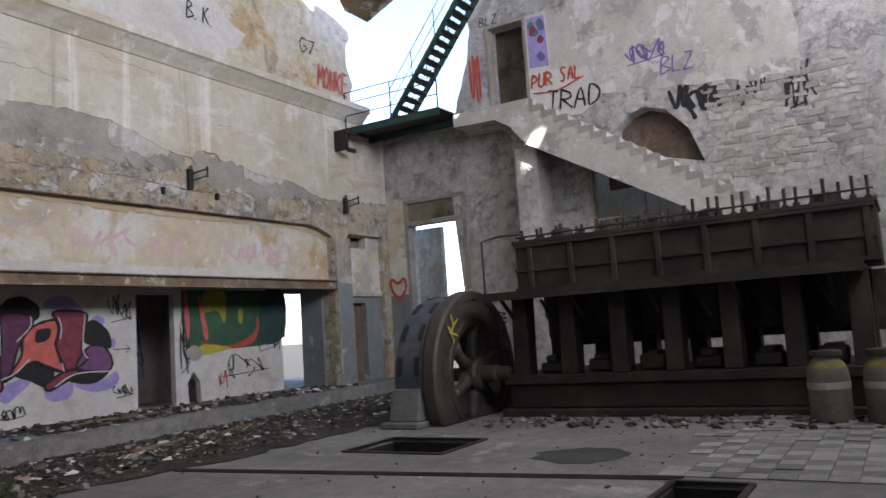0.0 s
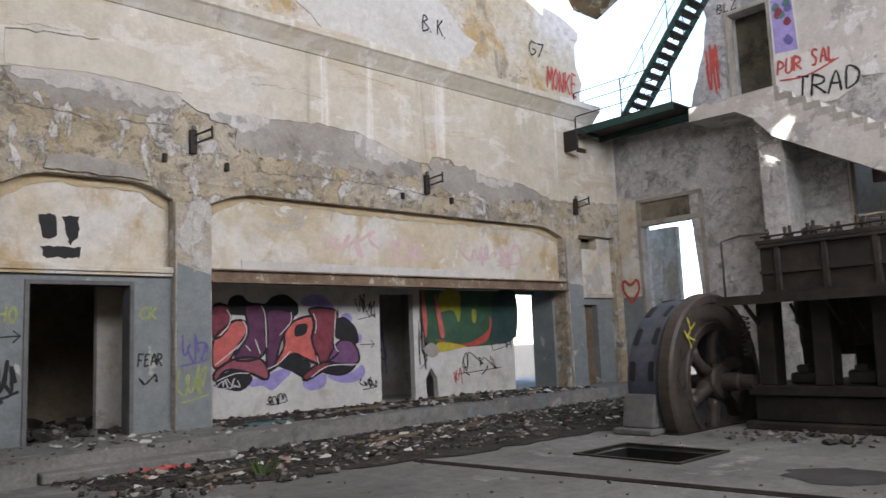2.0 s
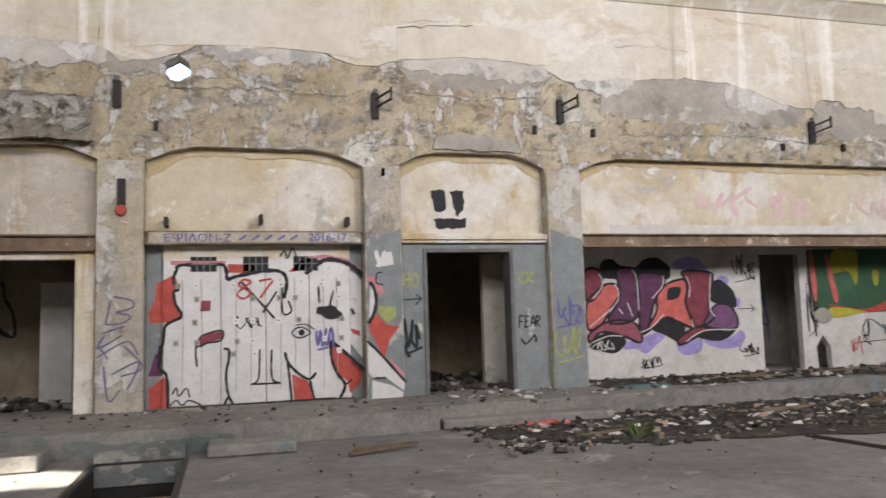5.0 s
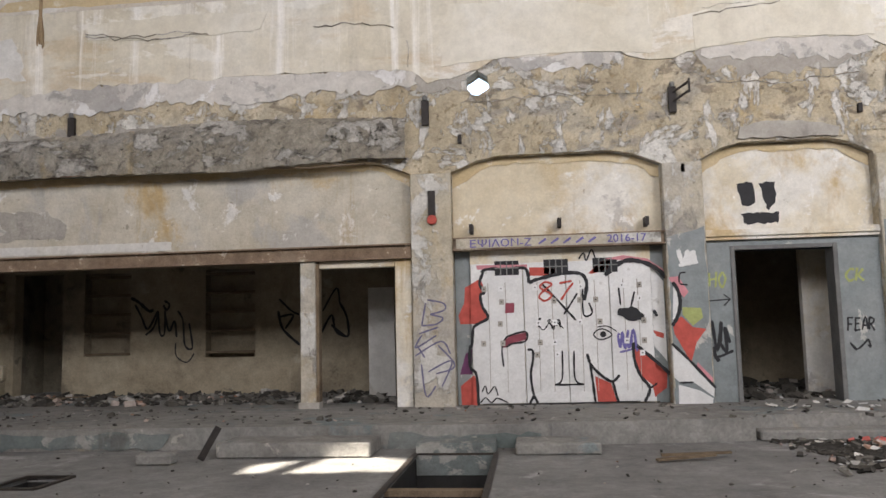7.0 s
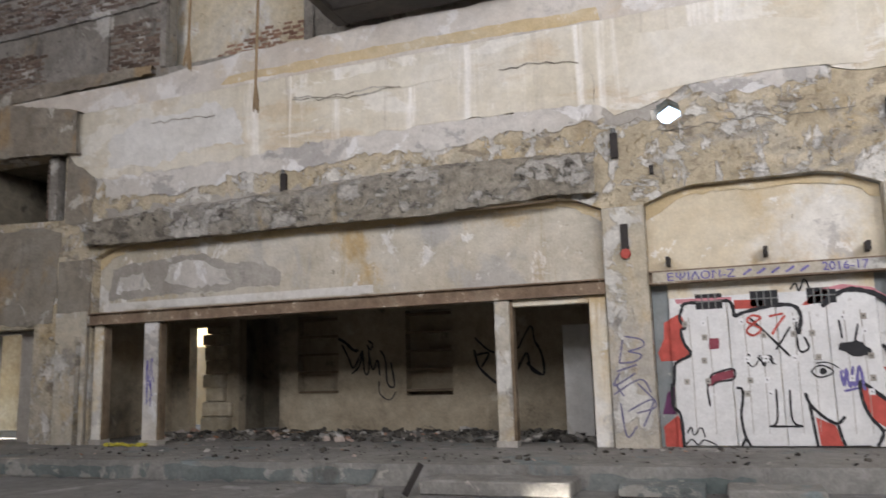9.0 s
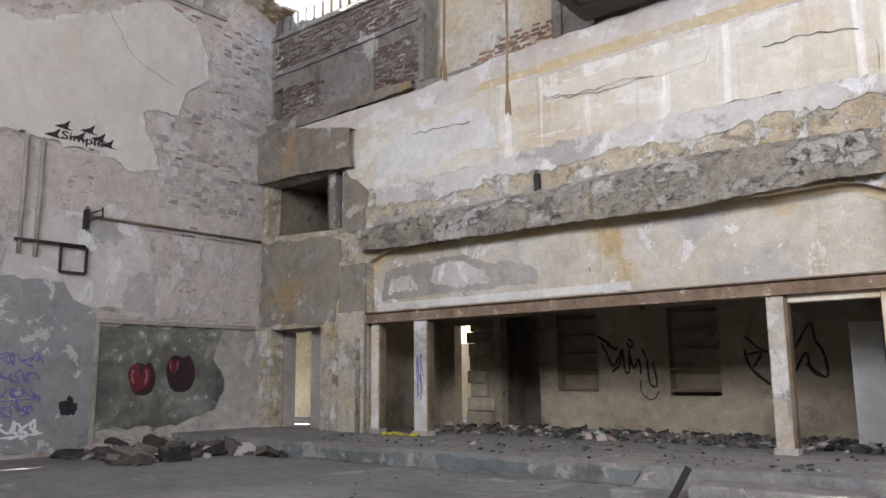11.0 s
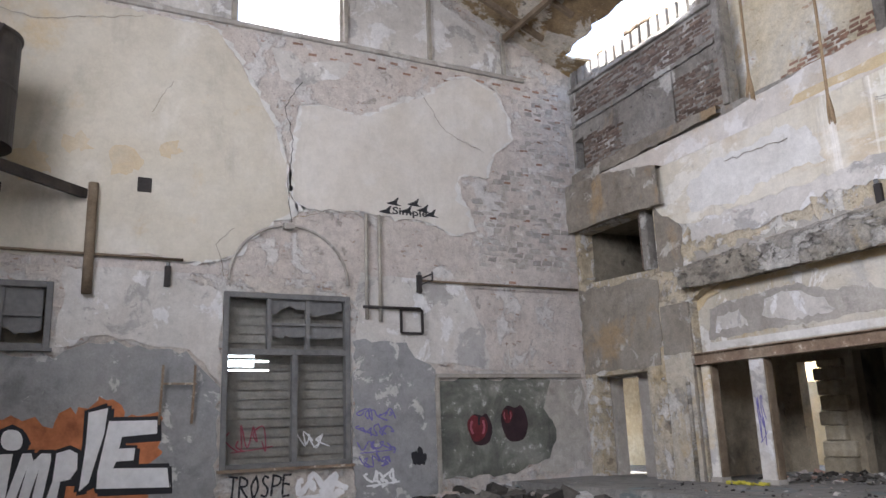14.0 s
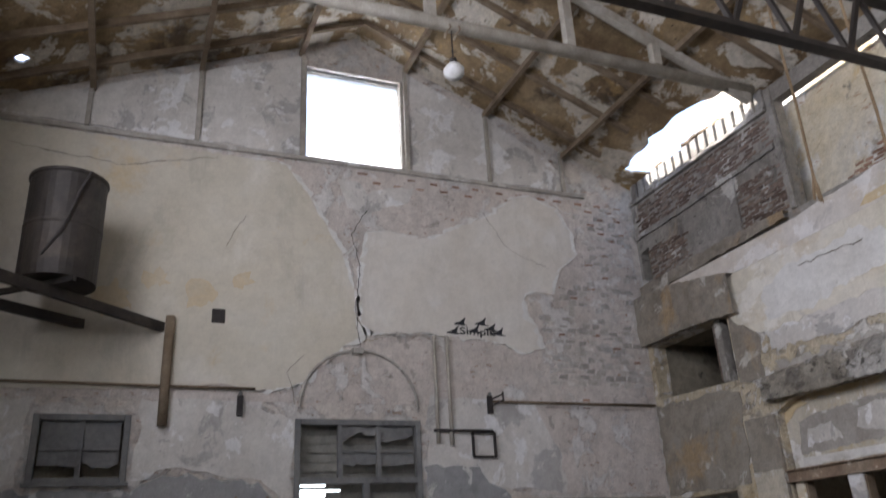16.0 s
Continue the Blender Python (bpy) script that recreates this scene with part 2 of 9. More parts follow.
M_GREYCOAT = patchy("smooth_grey_coat", [(0.546, 0.508, 0.449), (0.589, 0.556, 0.503), (0.626, 0.599, 0.556)], [
    ((0.64, 0.62, 0.59), 0.6, 0.55, 0.10, 0.8, 0.7), ((0.43, 0.40, 0.35), 0.8, 0.57, 0.10, 0.4, 0.6), ((0.46, 0.43, 0.38), 1.6, 0.56, 0.12, 0.06, 0.4), ((0.36, 0.33, 0.29), 4.5, 0.735, 0.02, 1.0, 0.7)], grain=0.08, bump=0.22, dist=0.015)
M_REPAIR = patchy("pale_cream_repair", [(0.58, 0.54, 0.445), (0.63, 0.595, 0.505), (0.655, 0.625, 0.55)], [
    ((0.70, 0.68, 0.62), 0.7, 0.56, 0.08, 0.8, 0.6), ((0.48, 0.44, 0.37), 1.6, 0.58, 0.12, 0.06, 0.4)], grain=0.1, bump=0.25, dist=0.015)
M_SCRATCH = patchy("bare_scratch_coat", [(0.526, 0.465, 0.414), (0.605, 0.549, 0.498), (0.638, 0.588, 0.543)], [
    ((0.68, 0.665, 0.64), 1.1, 0.56, 0.03, 0.9, 0.8), ((0.40, 0.26, 0.19), 3.4, 0.63, 0.03, 2.6, 0.75), ((0.33, 0.30, 0.27), 2.2, 0.62, 0.04, 1.0, 0.6), ((0.26, 0.23, 0.20), 7.0, 0.66, 0.03, 1.6, 0.6)], grain=0.22, bump=0.8, dist=0.05)
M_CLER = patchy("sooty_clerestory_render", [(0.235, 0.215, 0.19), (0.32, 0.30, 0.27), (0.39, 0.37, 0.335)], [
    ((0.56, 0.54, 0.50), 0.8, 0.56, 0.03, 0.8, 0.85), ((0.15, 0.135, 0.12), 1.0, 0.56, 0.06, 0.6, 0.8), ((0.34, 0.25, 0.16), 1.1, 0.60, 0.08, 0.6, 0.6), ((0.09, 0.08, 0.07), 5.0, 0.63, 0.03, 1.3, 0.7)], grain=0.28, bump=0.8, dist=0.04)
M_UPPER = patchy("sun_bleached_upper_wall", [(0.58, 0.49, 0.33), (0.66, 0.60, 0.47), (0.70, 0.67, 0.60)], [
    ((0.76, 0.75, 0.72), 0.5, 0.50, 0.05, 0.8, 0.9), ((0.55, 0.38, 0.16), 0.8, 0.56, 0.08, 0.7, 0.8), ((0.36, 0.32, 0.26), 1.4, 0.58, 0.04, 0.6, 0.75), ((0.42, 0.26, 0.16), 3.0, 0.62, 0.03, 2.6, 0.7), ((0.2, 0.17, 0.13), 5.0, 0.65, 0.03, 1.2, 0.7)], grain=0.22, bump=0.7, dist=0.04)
# Tan plaster whose dark blotches carry the back rooms' shade in the colour.
M_ROOMTAN = patchy("shade_tan_room_wall", [(0.26, 0.215, 0.15), (0.36, 0.305, 0.22), (0.42, 0.365, 0.27)], [
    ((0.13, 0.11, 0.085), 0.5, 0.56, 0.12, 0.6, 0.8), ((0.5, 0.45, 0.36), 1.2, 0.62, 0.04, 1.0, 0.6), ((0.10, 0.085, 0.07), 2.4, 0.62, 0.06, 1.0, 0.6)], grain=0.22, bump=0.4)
M_OLDBRICK = surface("old_red_brick", [(0.30, 0.17, 0.12), (0.38, 0.235, 0.17), (0.44, 0.31, 0.24)], 4.0, blotch=(0.5, 0.46, 0.41), cover=0.3, rand=0.3, grain=0.3)
M_TEALWASH = patchy("worn_teal_wash", [(0.12, 0.145, 0.14), (0.175, 0.195, 0.19), (0.235, 0.245, 0.235)], [
    ((0.36, 0.35, 0.32), 1.6, 0.55, 0.03, 1.0, 0.85), ((0.12, 0.115, 0.105), 1.2, 0.60, 0.08, 1.0, 0.7)], grain=0.25, bump=0.4)
M_WIDEPANEL = patchy("damp_grey_panel_plaster", [(0.47, 0.42, 0.33), (0.555, 0.515, 0.43), (0.60, 0.575, 0.52)], [
    ((0.43, 0.415, 0.39), 0.6, 0.54, 0.06, 0.8, 0.75), ((0.49, 0.34, 0.15), 0.6, 0.565, 0.10, 0.8, 0.8), ((0.76, 0.75, 0.72), 1.3, 0.565, 0.03, 0.9, 0.8),
    ((0.40, 0.30, 0.17), 1.8, 0.60, 0.08, 0.12, 0.6), ((0.26, 0.23, 0.19), 4.0, 0.65, 0.03, 1.0, 0.7)], grain=0.18, bump=0.45, dist=0.025)
M_STAIN = surface("oily_concrete", [(0.05, 0.048, 0.047), (0.07, 0.068, 0.066), (0.10, 0.098, 0.095)], 3.0, grain=0.3, rough=0.6)
M_OCHRE = surface("faded_ochre_paint", [(0.50, 0.39, 0.22), (0.56, 0.45, 0.28), (0.60, 0.52, 0.37)], 1.5, blotch=(0.62, 0.57, 0.46), cover=0.3, grain=0.15)
# Near-black that paints the depth shade of the floor pits.
M_PITSHADE = plain("pit_shade_black", (0.02, 0.019, 0.018), 0.7, 0.4)
M_LABEL = plain("worn_yellow_label", (0.2, 0.16, 0.05), 0.8, 0.4)
M_FASCIA = patchy("broken_fascia_masonry", [(0.31, 0.28, 0.23), (0.43, 0.39, 0.32), (0.40, 0.38, 0.345)], [((0.60, 0.575, 0.53), 1.3, 0.54, 0.03, 1.6, 0.85), ((0.17, 0.15, 0.13), 1.7, 0.56, 0.05, 1.4, 0.8), ((0.48, 0.37, 0.2), 0.9, 0.60, 0.08, 0.7, 0.7), ((0.08, 0.07, 0.06), 5.0, 0.62, 0.03, 1.5, 0.7)], grain=0.35, bump=1.0, dist=0.06)
M_DIRT = surface("rubble_dirt", [(0.055, 0.05, 0.043), (0.085, 0.078, 0.066), (0.13, 0.12, 0.10)], 2.5, blotch=(0.24, 0.225, 0.2), cover=0.2, grain=0.4, bump=1.0, dist=0.05)
# Darkened plaster: the shade of rooms and recesses is put into this colour.
M_SHADEDARK = patchy("shade_dark_plaster", [(0.17, 0.15, 0.11), (0.25, 0.22, 0.165), (0.30, 0.265, 0.20)], [
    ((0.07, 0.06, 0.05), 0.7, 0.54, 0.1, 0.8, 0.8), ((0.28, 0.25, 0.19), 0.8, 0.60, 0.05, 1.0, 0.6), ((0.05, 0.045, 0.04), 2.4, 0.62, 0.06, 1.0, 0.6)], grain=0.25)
M_RUST = surface("rusted_steel", [(0.17, 0.115, 0.075), (0.27, 0.195, 0.135), (0.40, 0.335, 0.25)], 2.0, blotch=(0.58, 0.52, 0.42), cover=0.3, grain=0.35, rough=0.8)
M_STEEL = surface("dark_oiled_steel", [(0.028, 0.024, 0.022), (0.048, 0.041, 0.036), (0.08, 0.064, 0.052)], 3.0, blotch=(0.09, 0.06, 0.04), cover=0.1, grain=0.3, rough=0.55, metal=0.3, spec=0.4, bump=0.2)
M_WHEEL = surface("greasy_cast_iron", [(0.05, 0.043, 0.038), (0.08, 0.066, 0.056), (0.115, 0.09, 0.07)], 3.0, blotch=(0.14, 0.09, 0.06), cover=0.14, grain=0.3, rough=0.55, metal=0.2, spec=0.4, bump=0.2)
M_BLUE = surface("worn_blue_enamel", [(0.06, 0.072, 0.10), (0.085, 0.098, 0.13), (0.12, 0.125, 0.14)], 3.0, blotch=(0.11, 0.085, 0.075), cover=0.2, grain=0.3, rough=0.5, bump=0.2)
M_GREEN = surface("chipped_green_steel", [(0.022, 0.06, 0.05), (0.035, 0.09, 0.073), (0.05, 0.07, 0.06)], 3.0, blotch=(0.1, 0.06, 0.04), cover=0.15, rough=0.6)
M_IRON = plain("blackened_iron", (0.035, 0.03, 0.028), 0.7, 0.4, 10)
M_WOODROOF = patchy("rotten_roof_boarding", [(0.15, 0.10, 0.055), (0.30, 0.215, 0.12), (0.38, 0.29, 0.18)], [
    ((0.68, 0.63, 0.54), 0.8, 0.50, 0.03, 1.0, 0.85), ((0.07, 0.05, 0.035), 0.6, 0.55, 0.08, 1.0, 0.8), ((0.45, 0.30, 0.13), 1.4, 0.58, 0.08, 1.0, 0.7), ((0.04, 0.035, 0.03), 3.5, 0.62, 0.05, 1.0, 0.7)], grain=0.3, bump=0.7)
M_TIMBER = surface("grey_timber", [(0.26, 0.23, 0.19), (0.38, 0.35, 0.3), (0.45, 0.42, 0.37)], 2.0, grain=0.25)
M_OLDWOOD = surface("old_brown_timber", [(0.12, 0.085, 0.055), (0.2, 0.15, 0.1), (0.27, 0.21, 0.15)], 2.5, grain=0.3)
M_FRAME = surface("grey_painted_window_wood", [(0.13, 0.13, 0.128), (0.18, 0.18, 0.175), (0.22, 0.22, 0.21)], 3.0, grain=0.2, rough=0.75)
M_SHUTTER = surface("grey_shutter_board", [(0.20, 0.19, 0.17), (0.26, 0.25, 0.22), (0.30, 0.29, 0.26)], 2.0, grain=0.25, rand=0.2)
M_WHITEP = surface("white_painted_steel", [(0.60, 0.60, 0.59), (0.68, 0.68, 0.67), (0.72, 0.72, 0.71)], 1.5, blotch=(0.5, 0.49, 0.47), cover=0.1, grain=0.12, rough=0.6, bump=0.1)
M_WHITEWALL = patchy("dirty_white_wall", [(0.58, 0.565, 0.525), (0.65, 0.64, 0.61), (0.69, 0.685, 0.665)], [
    ((0.44, 0.41, 0.35), 0.9, 0.60, 0.1, 0.7, 0.7), ((0.36, 0.33, 0.28), 2.0, 0.66, 0.03, 0.8, 0.7), ((0.5, 0.42, 0.3), 1.2, 0.64, 0.1, 0.3, 0.5)], grain=0.13, bump=0.3)
M_BLACK = plain("black_spray_paint", (0.025, 0.025, 0.028), 0.7, 0.3)
M_RED = plain("red_spray_paint", (0.50, 0.09, 0.07), 0.7, 0.3)
M_CORAL = plain("coral_spray_paint", (0.62, 0.15, 0.13), 0.7, 0.3)
M_MAROON = plain("maroon_spray_paint", (0.24, 0.055, 0.075), 0.7, 0.35)
M_VIOLET = plain("violet_spray_paint", (0.16, 0.05, 0.13), 0.7, 0.3)
M_LILAC = plain("lilac_spray_paint", (0.36, 0.31, 0.62), 0.7, 0.3)
M_ORANGE = plain("orange_spray_paint", (0.48, 0.17, 0.07), 0.75, 0.5, 3)
M_CORALPINK = plain("pink_spray_paint", (0.58, 0.24, 0.27), 0.7, 0.2)
M_PINK = plain("faded_pink_paint", (0.66, 0.50, 0.50), 0.8, 0.15)
M_DKGREEN = plain("dark_green_paint", (0.05, 0.12, 0.07), 0.7, 0.35, 2)
M_YELLOW = plain("yellow_spray_paint", (0.52, 0.46, 0.06), 0.7, 0.3)
M_BLUEP = plain("blue_violet_spray_paint", (0.16, 0.14, 0.36), 0.7, 0.3)
M_MAROONP = plain("dusky_pink_spray_paint", (0.34, 0.10, 0.13), 0.7, 0.35)
M_VIOLETD = plain("dark_plum_spray_paint", (0.13, 0.045, 0.10), 0.7, 0.35)
M_PLUM = plain("mauve_spray_paint", (0.20, 0.09, 0.20), 0.7, 0.3)
M_LIMEG = plain("mustard_spray_paint", (0.34, 0.33, 0.04), 0.7, 0.3)
M_TEALD = plain("dark_teal_spray_paint", (0.035, 0.075, 0.075), 0.7, 0.4, 3)
M_SLATE = plain("slate_violet_spray_paint", (0.17, 0.16, 0.25), 0.75, 0.3)
M_TEAL = plain("teal_spray_paint", (0.10, 0.20, 0.20), 0.7, 0.3)
M_SILVER = plain("silver_spray_paint", (0.74, 0.74, 0.74), 0.55, 0.15)
M_LIME = plain("lime_spray_paint", (0.36, 0.40, 0.15), 0.7, 0.3)
M_APPLE = plain("apple_red_paint", (0.13, 0.022, 0.026), 0.5, 0.6, 4)
M_SOOTRED = plain("sooty_dark_red_paint", (0.035, 0.018, 0.022), 0.6, 0.5, 4)
M_MURALBG = surface("smoky_green_mural_paint", [(0.06, 0.065, 0.06), (0.16, 0.165, 0.14), (0.33, 0.33, 0.29)], 2.0, grain=0.25, blotch=(0.42, 0.42, 0.39), cover=0.28)
M_BRICK = surface("dull_sooty_brick", [(0.12, 0.085, 0.068), (0.19, 0.14, 0.11), (0.26, 0.225, 0.195)], 4.0, blotch=(0.42, 0.39, 0.35), cover=0.2, rand=0.45, grain=0.3)
M_STONE = surface("limestone_rubble", [(0.462, 0.424, 0.374), (0.572, 0.533, 0.484), (0.660, 0.638, 0.605)], 3.0, blotch=(0.66, 0.65, 0.62), cover=0.3, rand=0.35, grain=0.3, bump=0.7)
M_BUFFSTONE = surface("buff_quoin_stone", [(0.38, 0.31, 0.20), (0.48, 0.41, 0.29), (0.54, 0.48, 0.37)], 3.0, rand=0.3, grain=0.3, bump=0.7)
n = Nodes("sun_diffuser_film")
sheet = n.t.nodes.new("ShaderNodeBsdfTranslucent")
sheet.inputs[0].default_value = (0.85, 0.87, 0.9, 1)
n.t.links.new(sheet.outputs[0], n.t.nodes["Material Output"].inputs[0])
M_SHEET = n.m
M_CANISTER = surface("dull_grey_canister_steel", [(0.11, 0.105, 0.09), (0.16, 0.15, 0.13), (0.20, 0.185, 0.16)], 4.0, blotch=(0.10, 0.07, 0.05), cover=0.2, grain=0.25, rough=0.6)
M_ROPE = plain("frayed_hemp", (0.28, 0.2, 0.12), 0.95, 0.4, 30)
M_BUFF = surface("buff_sunlit_render", [(0.56, 0.44, 0.24), (0.66, 0.54, 0.33), (0.7, 0.6, 0.42)], 1.5, grain=0.15)


# ---- mesh helpers ----
def box(bm, x0, x1, y0, y1, z0, z1):
    vs = [bm.verts.new((x, y, z)) for x in (x0, x1) for y in (y0, y1) for z in (z0, z1)]
    for f in ((0, 1, 3, 2), (4, 6, 7, 5), (0, 4, 5, 1), (2, 3, 7, 6), (0, 2, 6, 4), (1, 5, 7, 3)):
        bm.faces.new([vs[i] for i in f])
    return vs


def bar(bm, a, b, w, h, up=(0, 0, 1)):
    """A squared bar from a to b, w wide and h high."""
    a, b = Vector(a), Vector(b)
    d = (b - a).normalized()
    s = d.cross(Vector(up)).normalized()
    u = s.cross(d)
    r = [[bm.verts.new(p + s * i * w / 2 + u * j * h / 2) for i, j in ((-1, -1), (1, -1), (1, 1), (-1, 1))] for p in (a, b)]
    for i in range(4):
        bm.faces.new((r[0][i], r[0][(i + 1) % 4], r[1][(i + 1) % 4], r[1][i]))
    bm.faces.new(r[0][::-1])
    bm.faces.new(r[1])


def rod(bm, pts, radius, seg=8):
    """A round rod or pipe along the points; radius may be one number or one for each point."""
    pts = [Vector(p) for p in pts]
    rad = radius if isinstance(radius, (list, tuple)) else [radius] * len(pts)
    rings = []
    for i, p in enumerate(pts):
        d = (pts[min(i + 1, len(pts) - 1)] - pts[max(i - 1, 0)]).normalized()
        s = d.cross(Vector((0.31, 0.17, 0.93))).normalized()
        u = d.cross(s)
        rings.append([bm.verts.new(p + (s * math.cos(a) + u * math.sin(a)) * rad[i]) for a in [2 * math.pi * k / seg for k in range(seg)]])
    for a, b in zip(rings, rings[1:]):
        for k in range(seg):
            bm.faces.new((a[k], a[(k + 1) % seg], b[(k + 1) % seg], b[k]))
    bm.faces.new(rings[0][::-1])
    bm.faces.new(rings[-1])


def plate(bm, loops, axis, c0, c1):
    """A slab: a flat outline, the first loop, with holes, the rest, between c0 and c1 on the axis."""
    def at(u, v, c):
        return {"x": (c, u, v), "y": (u, c, v), "z": (u, v, c)}[axis]

    edges, rims = [], []
    for lp in loops:
        vs = [bm.verts.new(at(u, v, c0)) for u, v in lp]
        rims.append(vs)
        edges += [bm.edges.new((vs[i], vs[(i + 1) % len(vs)])) for i in range(len(vs))]
    got = bmesh.ops.triangle_fill(bm, edges=edges, use_beauty=True, use_dissolve=False)
    faces = [f for f in got["geom"] if isinstance(f, bmesh.types.BMFace)]
    twin = {v: bm.verts.new(at(u, w, c1)) for vs, lp in zip(rims, loops) for v, (u, w) in zip(vs, lp)}
    for f in faces:
        bm.faces.new([twin[v] for v in reversed(f.verts)])
    for vs in rims:
        for i in range(len(vs)):
            a, b = vs[i], vs[(i + 1) % len(vs)]
            bm.faces.new((a, b, twin[b], twin[a]))


def lathe(bm, base, prof, seg=24, axis=(0, 0, 1)):
    """Turns a profile of (radius, height) about the axis through base."""
    base, ax = Vector(base), Vector(axis).normalized()
    s = ax.orthogonal().normalized()
    u = ax.cross(s)
    rings = [[bm.verts.new(base + ax * h + (s * math.cos(a) + u * math.sin(a)) * max(r, 1e-4)) for a in [2 * math.pi * k / seg for k in range(seg)]] for r, h in prof]
    for a, b in zip(rings, rings[1:]):
        for k in range(seg):
            bm.faces.new((a[k], a[(k + 1) % seg], b[(k + 1) % seg], b[k]))


def rough_line(pts, step=0.25, amp=0.06, seed=1):
    """A polyline cut fine and made ragged."""
    rnd, out = random.Random(seed), []
    for (a, b), (c, d) in zip(pts, pts[1:]):
        n = max(1, int(math.hypot(c - a, d - b) / step))
        for i in range(n):
            f = i / n
            j = amp if out else 0
            out.append((a + (c - a) * f + rnd.uniform(-j, j), b + (d - b) * f + rnd.uniform(-j, j)))
    return out + [pts[-1]]


def smooth_loop(pts, n=5):
    """A closed smooth curve through the points."""
    out, k = [], len(pts)
    for i in range(k):
        p0, p1, p2, p3 = (Vector(pts[(i + j) % k]) for j in (-1, 0, 1, 2))
        for s in range(n):
            t = s / n
            q = 0.5 * (2 * p1 + (p2 - p0) * t + (2 * p0 - 5 * p1 + 4 * p2 - p3) * t * t + (3 * p1 - p0 - 3 * p2 + p3) * t ** 3)
            out.append((q.x, q.y))
    return out


def finish(name, bm, material, bevel=0.0, smooth=False):
    if bevel:
        bmesh.ops.bevel(bm, geom=list(bm.edges), offset=bevel, segments=1, affect="EDGES", clamp_overlap=True)
    bmesh.ops.recalc_face_normals(bm, faces=bm.faces)
    me = bpy.data.meshes.new(name)
    bm.to_mesh(me)
    bm.free()
    me.materials.append(material)
    if smooth:
        for p in me.polygons:
            p.use_smooth = True
    return new(name, me)


def part(name, bm, material, parent, label="", bevel=0.0, smooth=False):
    ob = finish(name, bm, material, bevel, smooth)
    ob.parent = parent
    ob.matrix_parent_inverse = ORIGIN[parent.name].inverted() if parent.name in ORIGIN else Matrix()
    return tagged(ob, label)


ORIGIN = {}


def thing(name, at, label, category, group="", kind=""):
    ob = new(name)
    ob.empty_display_size = 0.2
    ob.matrix_basis = Matrix.Translation(at)
    ORIGIN[ob.name] = Matrix.Translation(at)
    return tagged(ob, label, category, group, kind)


def struct(name, bm, material, label="", bevel=0.0, smooth=False):
    return tagged(finish(name, bm, material, bevel, smooth), label, name.rstrip("_0123456789").replace("_", " "), kind="structure")


def solo(name, bm, material, label, category, group="", bevel=0.0, smooth=False):
    return tagged(finish(name, bm, material, bevel, smooth), label, category, group)


def B():
    return bmesh.new()


def crust(bm, x0, x1, lo, hi, y, depth, rough, seed, step=0.09, taper=True, hole=None):
    """A broken masonry skin on a wall that faces -y: lo(x) to hi(x) high, standing out by depth with a rough face."""
    nx = max(2, int((x1 - x0) / step))
    cols = []
    for i in range(nx + 1):
        x = x0 + (x1 - x0) * i / nx
        a, b = lo(x), hi(x)
        nz = max(3, int(1.1 / step))
        col = [bm.verts.new((x, y, a + 0.03))]
        for k in range(nz + 1):
            f = k / nz
            z = a + (b - a) * f
            p = Vector((x * 2.2 + seed, seed * 1.7, z * 2.2))
            d = noise.noise(p) + 0.55 * noise.noise(p * 2.9) + 0.3 * noise.noise(p * 7.1)
            edge = min(1.0, 0.35 + 3.0 * (1 - f)) if taper else 1.0
            out = max(0.006, depth * edge + rough * d)
            col.append(bm.verts.new((x + 0.03 * noise.noise(p * 5.0), y - out, z + 0.035 * noise.noise(p * 4.1 + Vector((9, 3, 1))))))
        col.append(bm.verts.new((x, y, b - 0.02)))
        cols.append(col)
    for p, q in zip(cols, cols[1:]):
        for k in range(len(p) - 1):
            if hole and math.hypot((p[k].co.x + q[k].co.x) / 2 - hole[0], (p[k].co.z + p[k + 1].co.z) / 2 - hole[1]) < hole[2]:
                continue
            bm.faces.new((p[k], q[k], q[k + 1], p[k + 1]))


def between(pts):
    """A height that follows the points (x, z)."""
    def at(x):
        for (a, b), (c, d) in zip(pts, pts[1:]):
            if x <= c:
                return b + (d - b) * max(0.0, (x - a)) / (c - a)
        return pts[-1][1]
    return at


# ---- the hall: 35 m long, 16 m wide; the arcade wall stands at y = 12.8 ----
XL, XR, YB, YA, RIDGE = -16.6, 18.6, -3.1, 12.8, 4.85


def roof_z(y):
    return 14.75 - 0.42 * abs(y - RIDGE)


def disc(u, v, r, n=14, seed=0, amp=0.0):
    rnd = random.Random(seed)
    return [(u + r * (1 + rnd.uniform(-amp, amp)) * math.cos(2 * math.pi * k / n), v + r * (1 + rnd.uniform(-amp, amp)) * math.sin(2 * math.pi * k / n)) for k in range(n)]


# floor slab with its pits
PITS = [(8.45, 9.65, 5.2, 6.75), (5.6, 7.4, 1.35, 2.05), (-1.47, -0.46, 7.0, 9.85), (-5.7, -5.15, 7.75, 8.45), (10.86, 13.54, 6.6, 7.0)]
bm = B()
ring = [(XL - 8, YB - 0.6), (XR + 8, YB - 0.6), (XR + 8, 22), (XL - 8, 22)]
plate(bm, [ring] + [rough_line([(a, c), (b, c), (b, d), (a, d), (a, c)], 0.4, 0.015, i)[:-1] for i, (a, b, c, d) in enumerate(PITS)], "z", 0.0, -0.05)
struct("floor", bm, M_CONC, "dusty grey concrete floor slab with open pits")
# The lining's black colour supplies the darkness inside the pits.
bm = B()
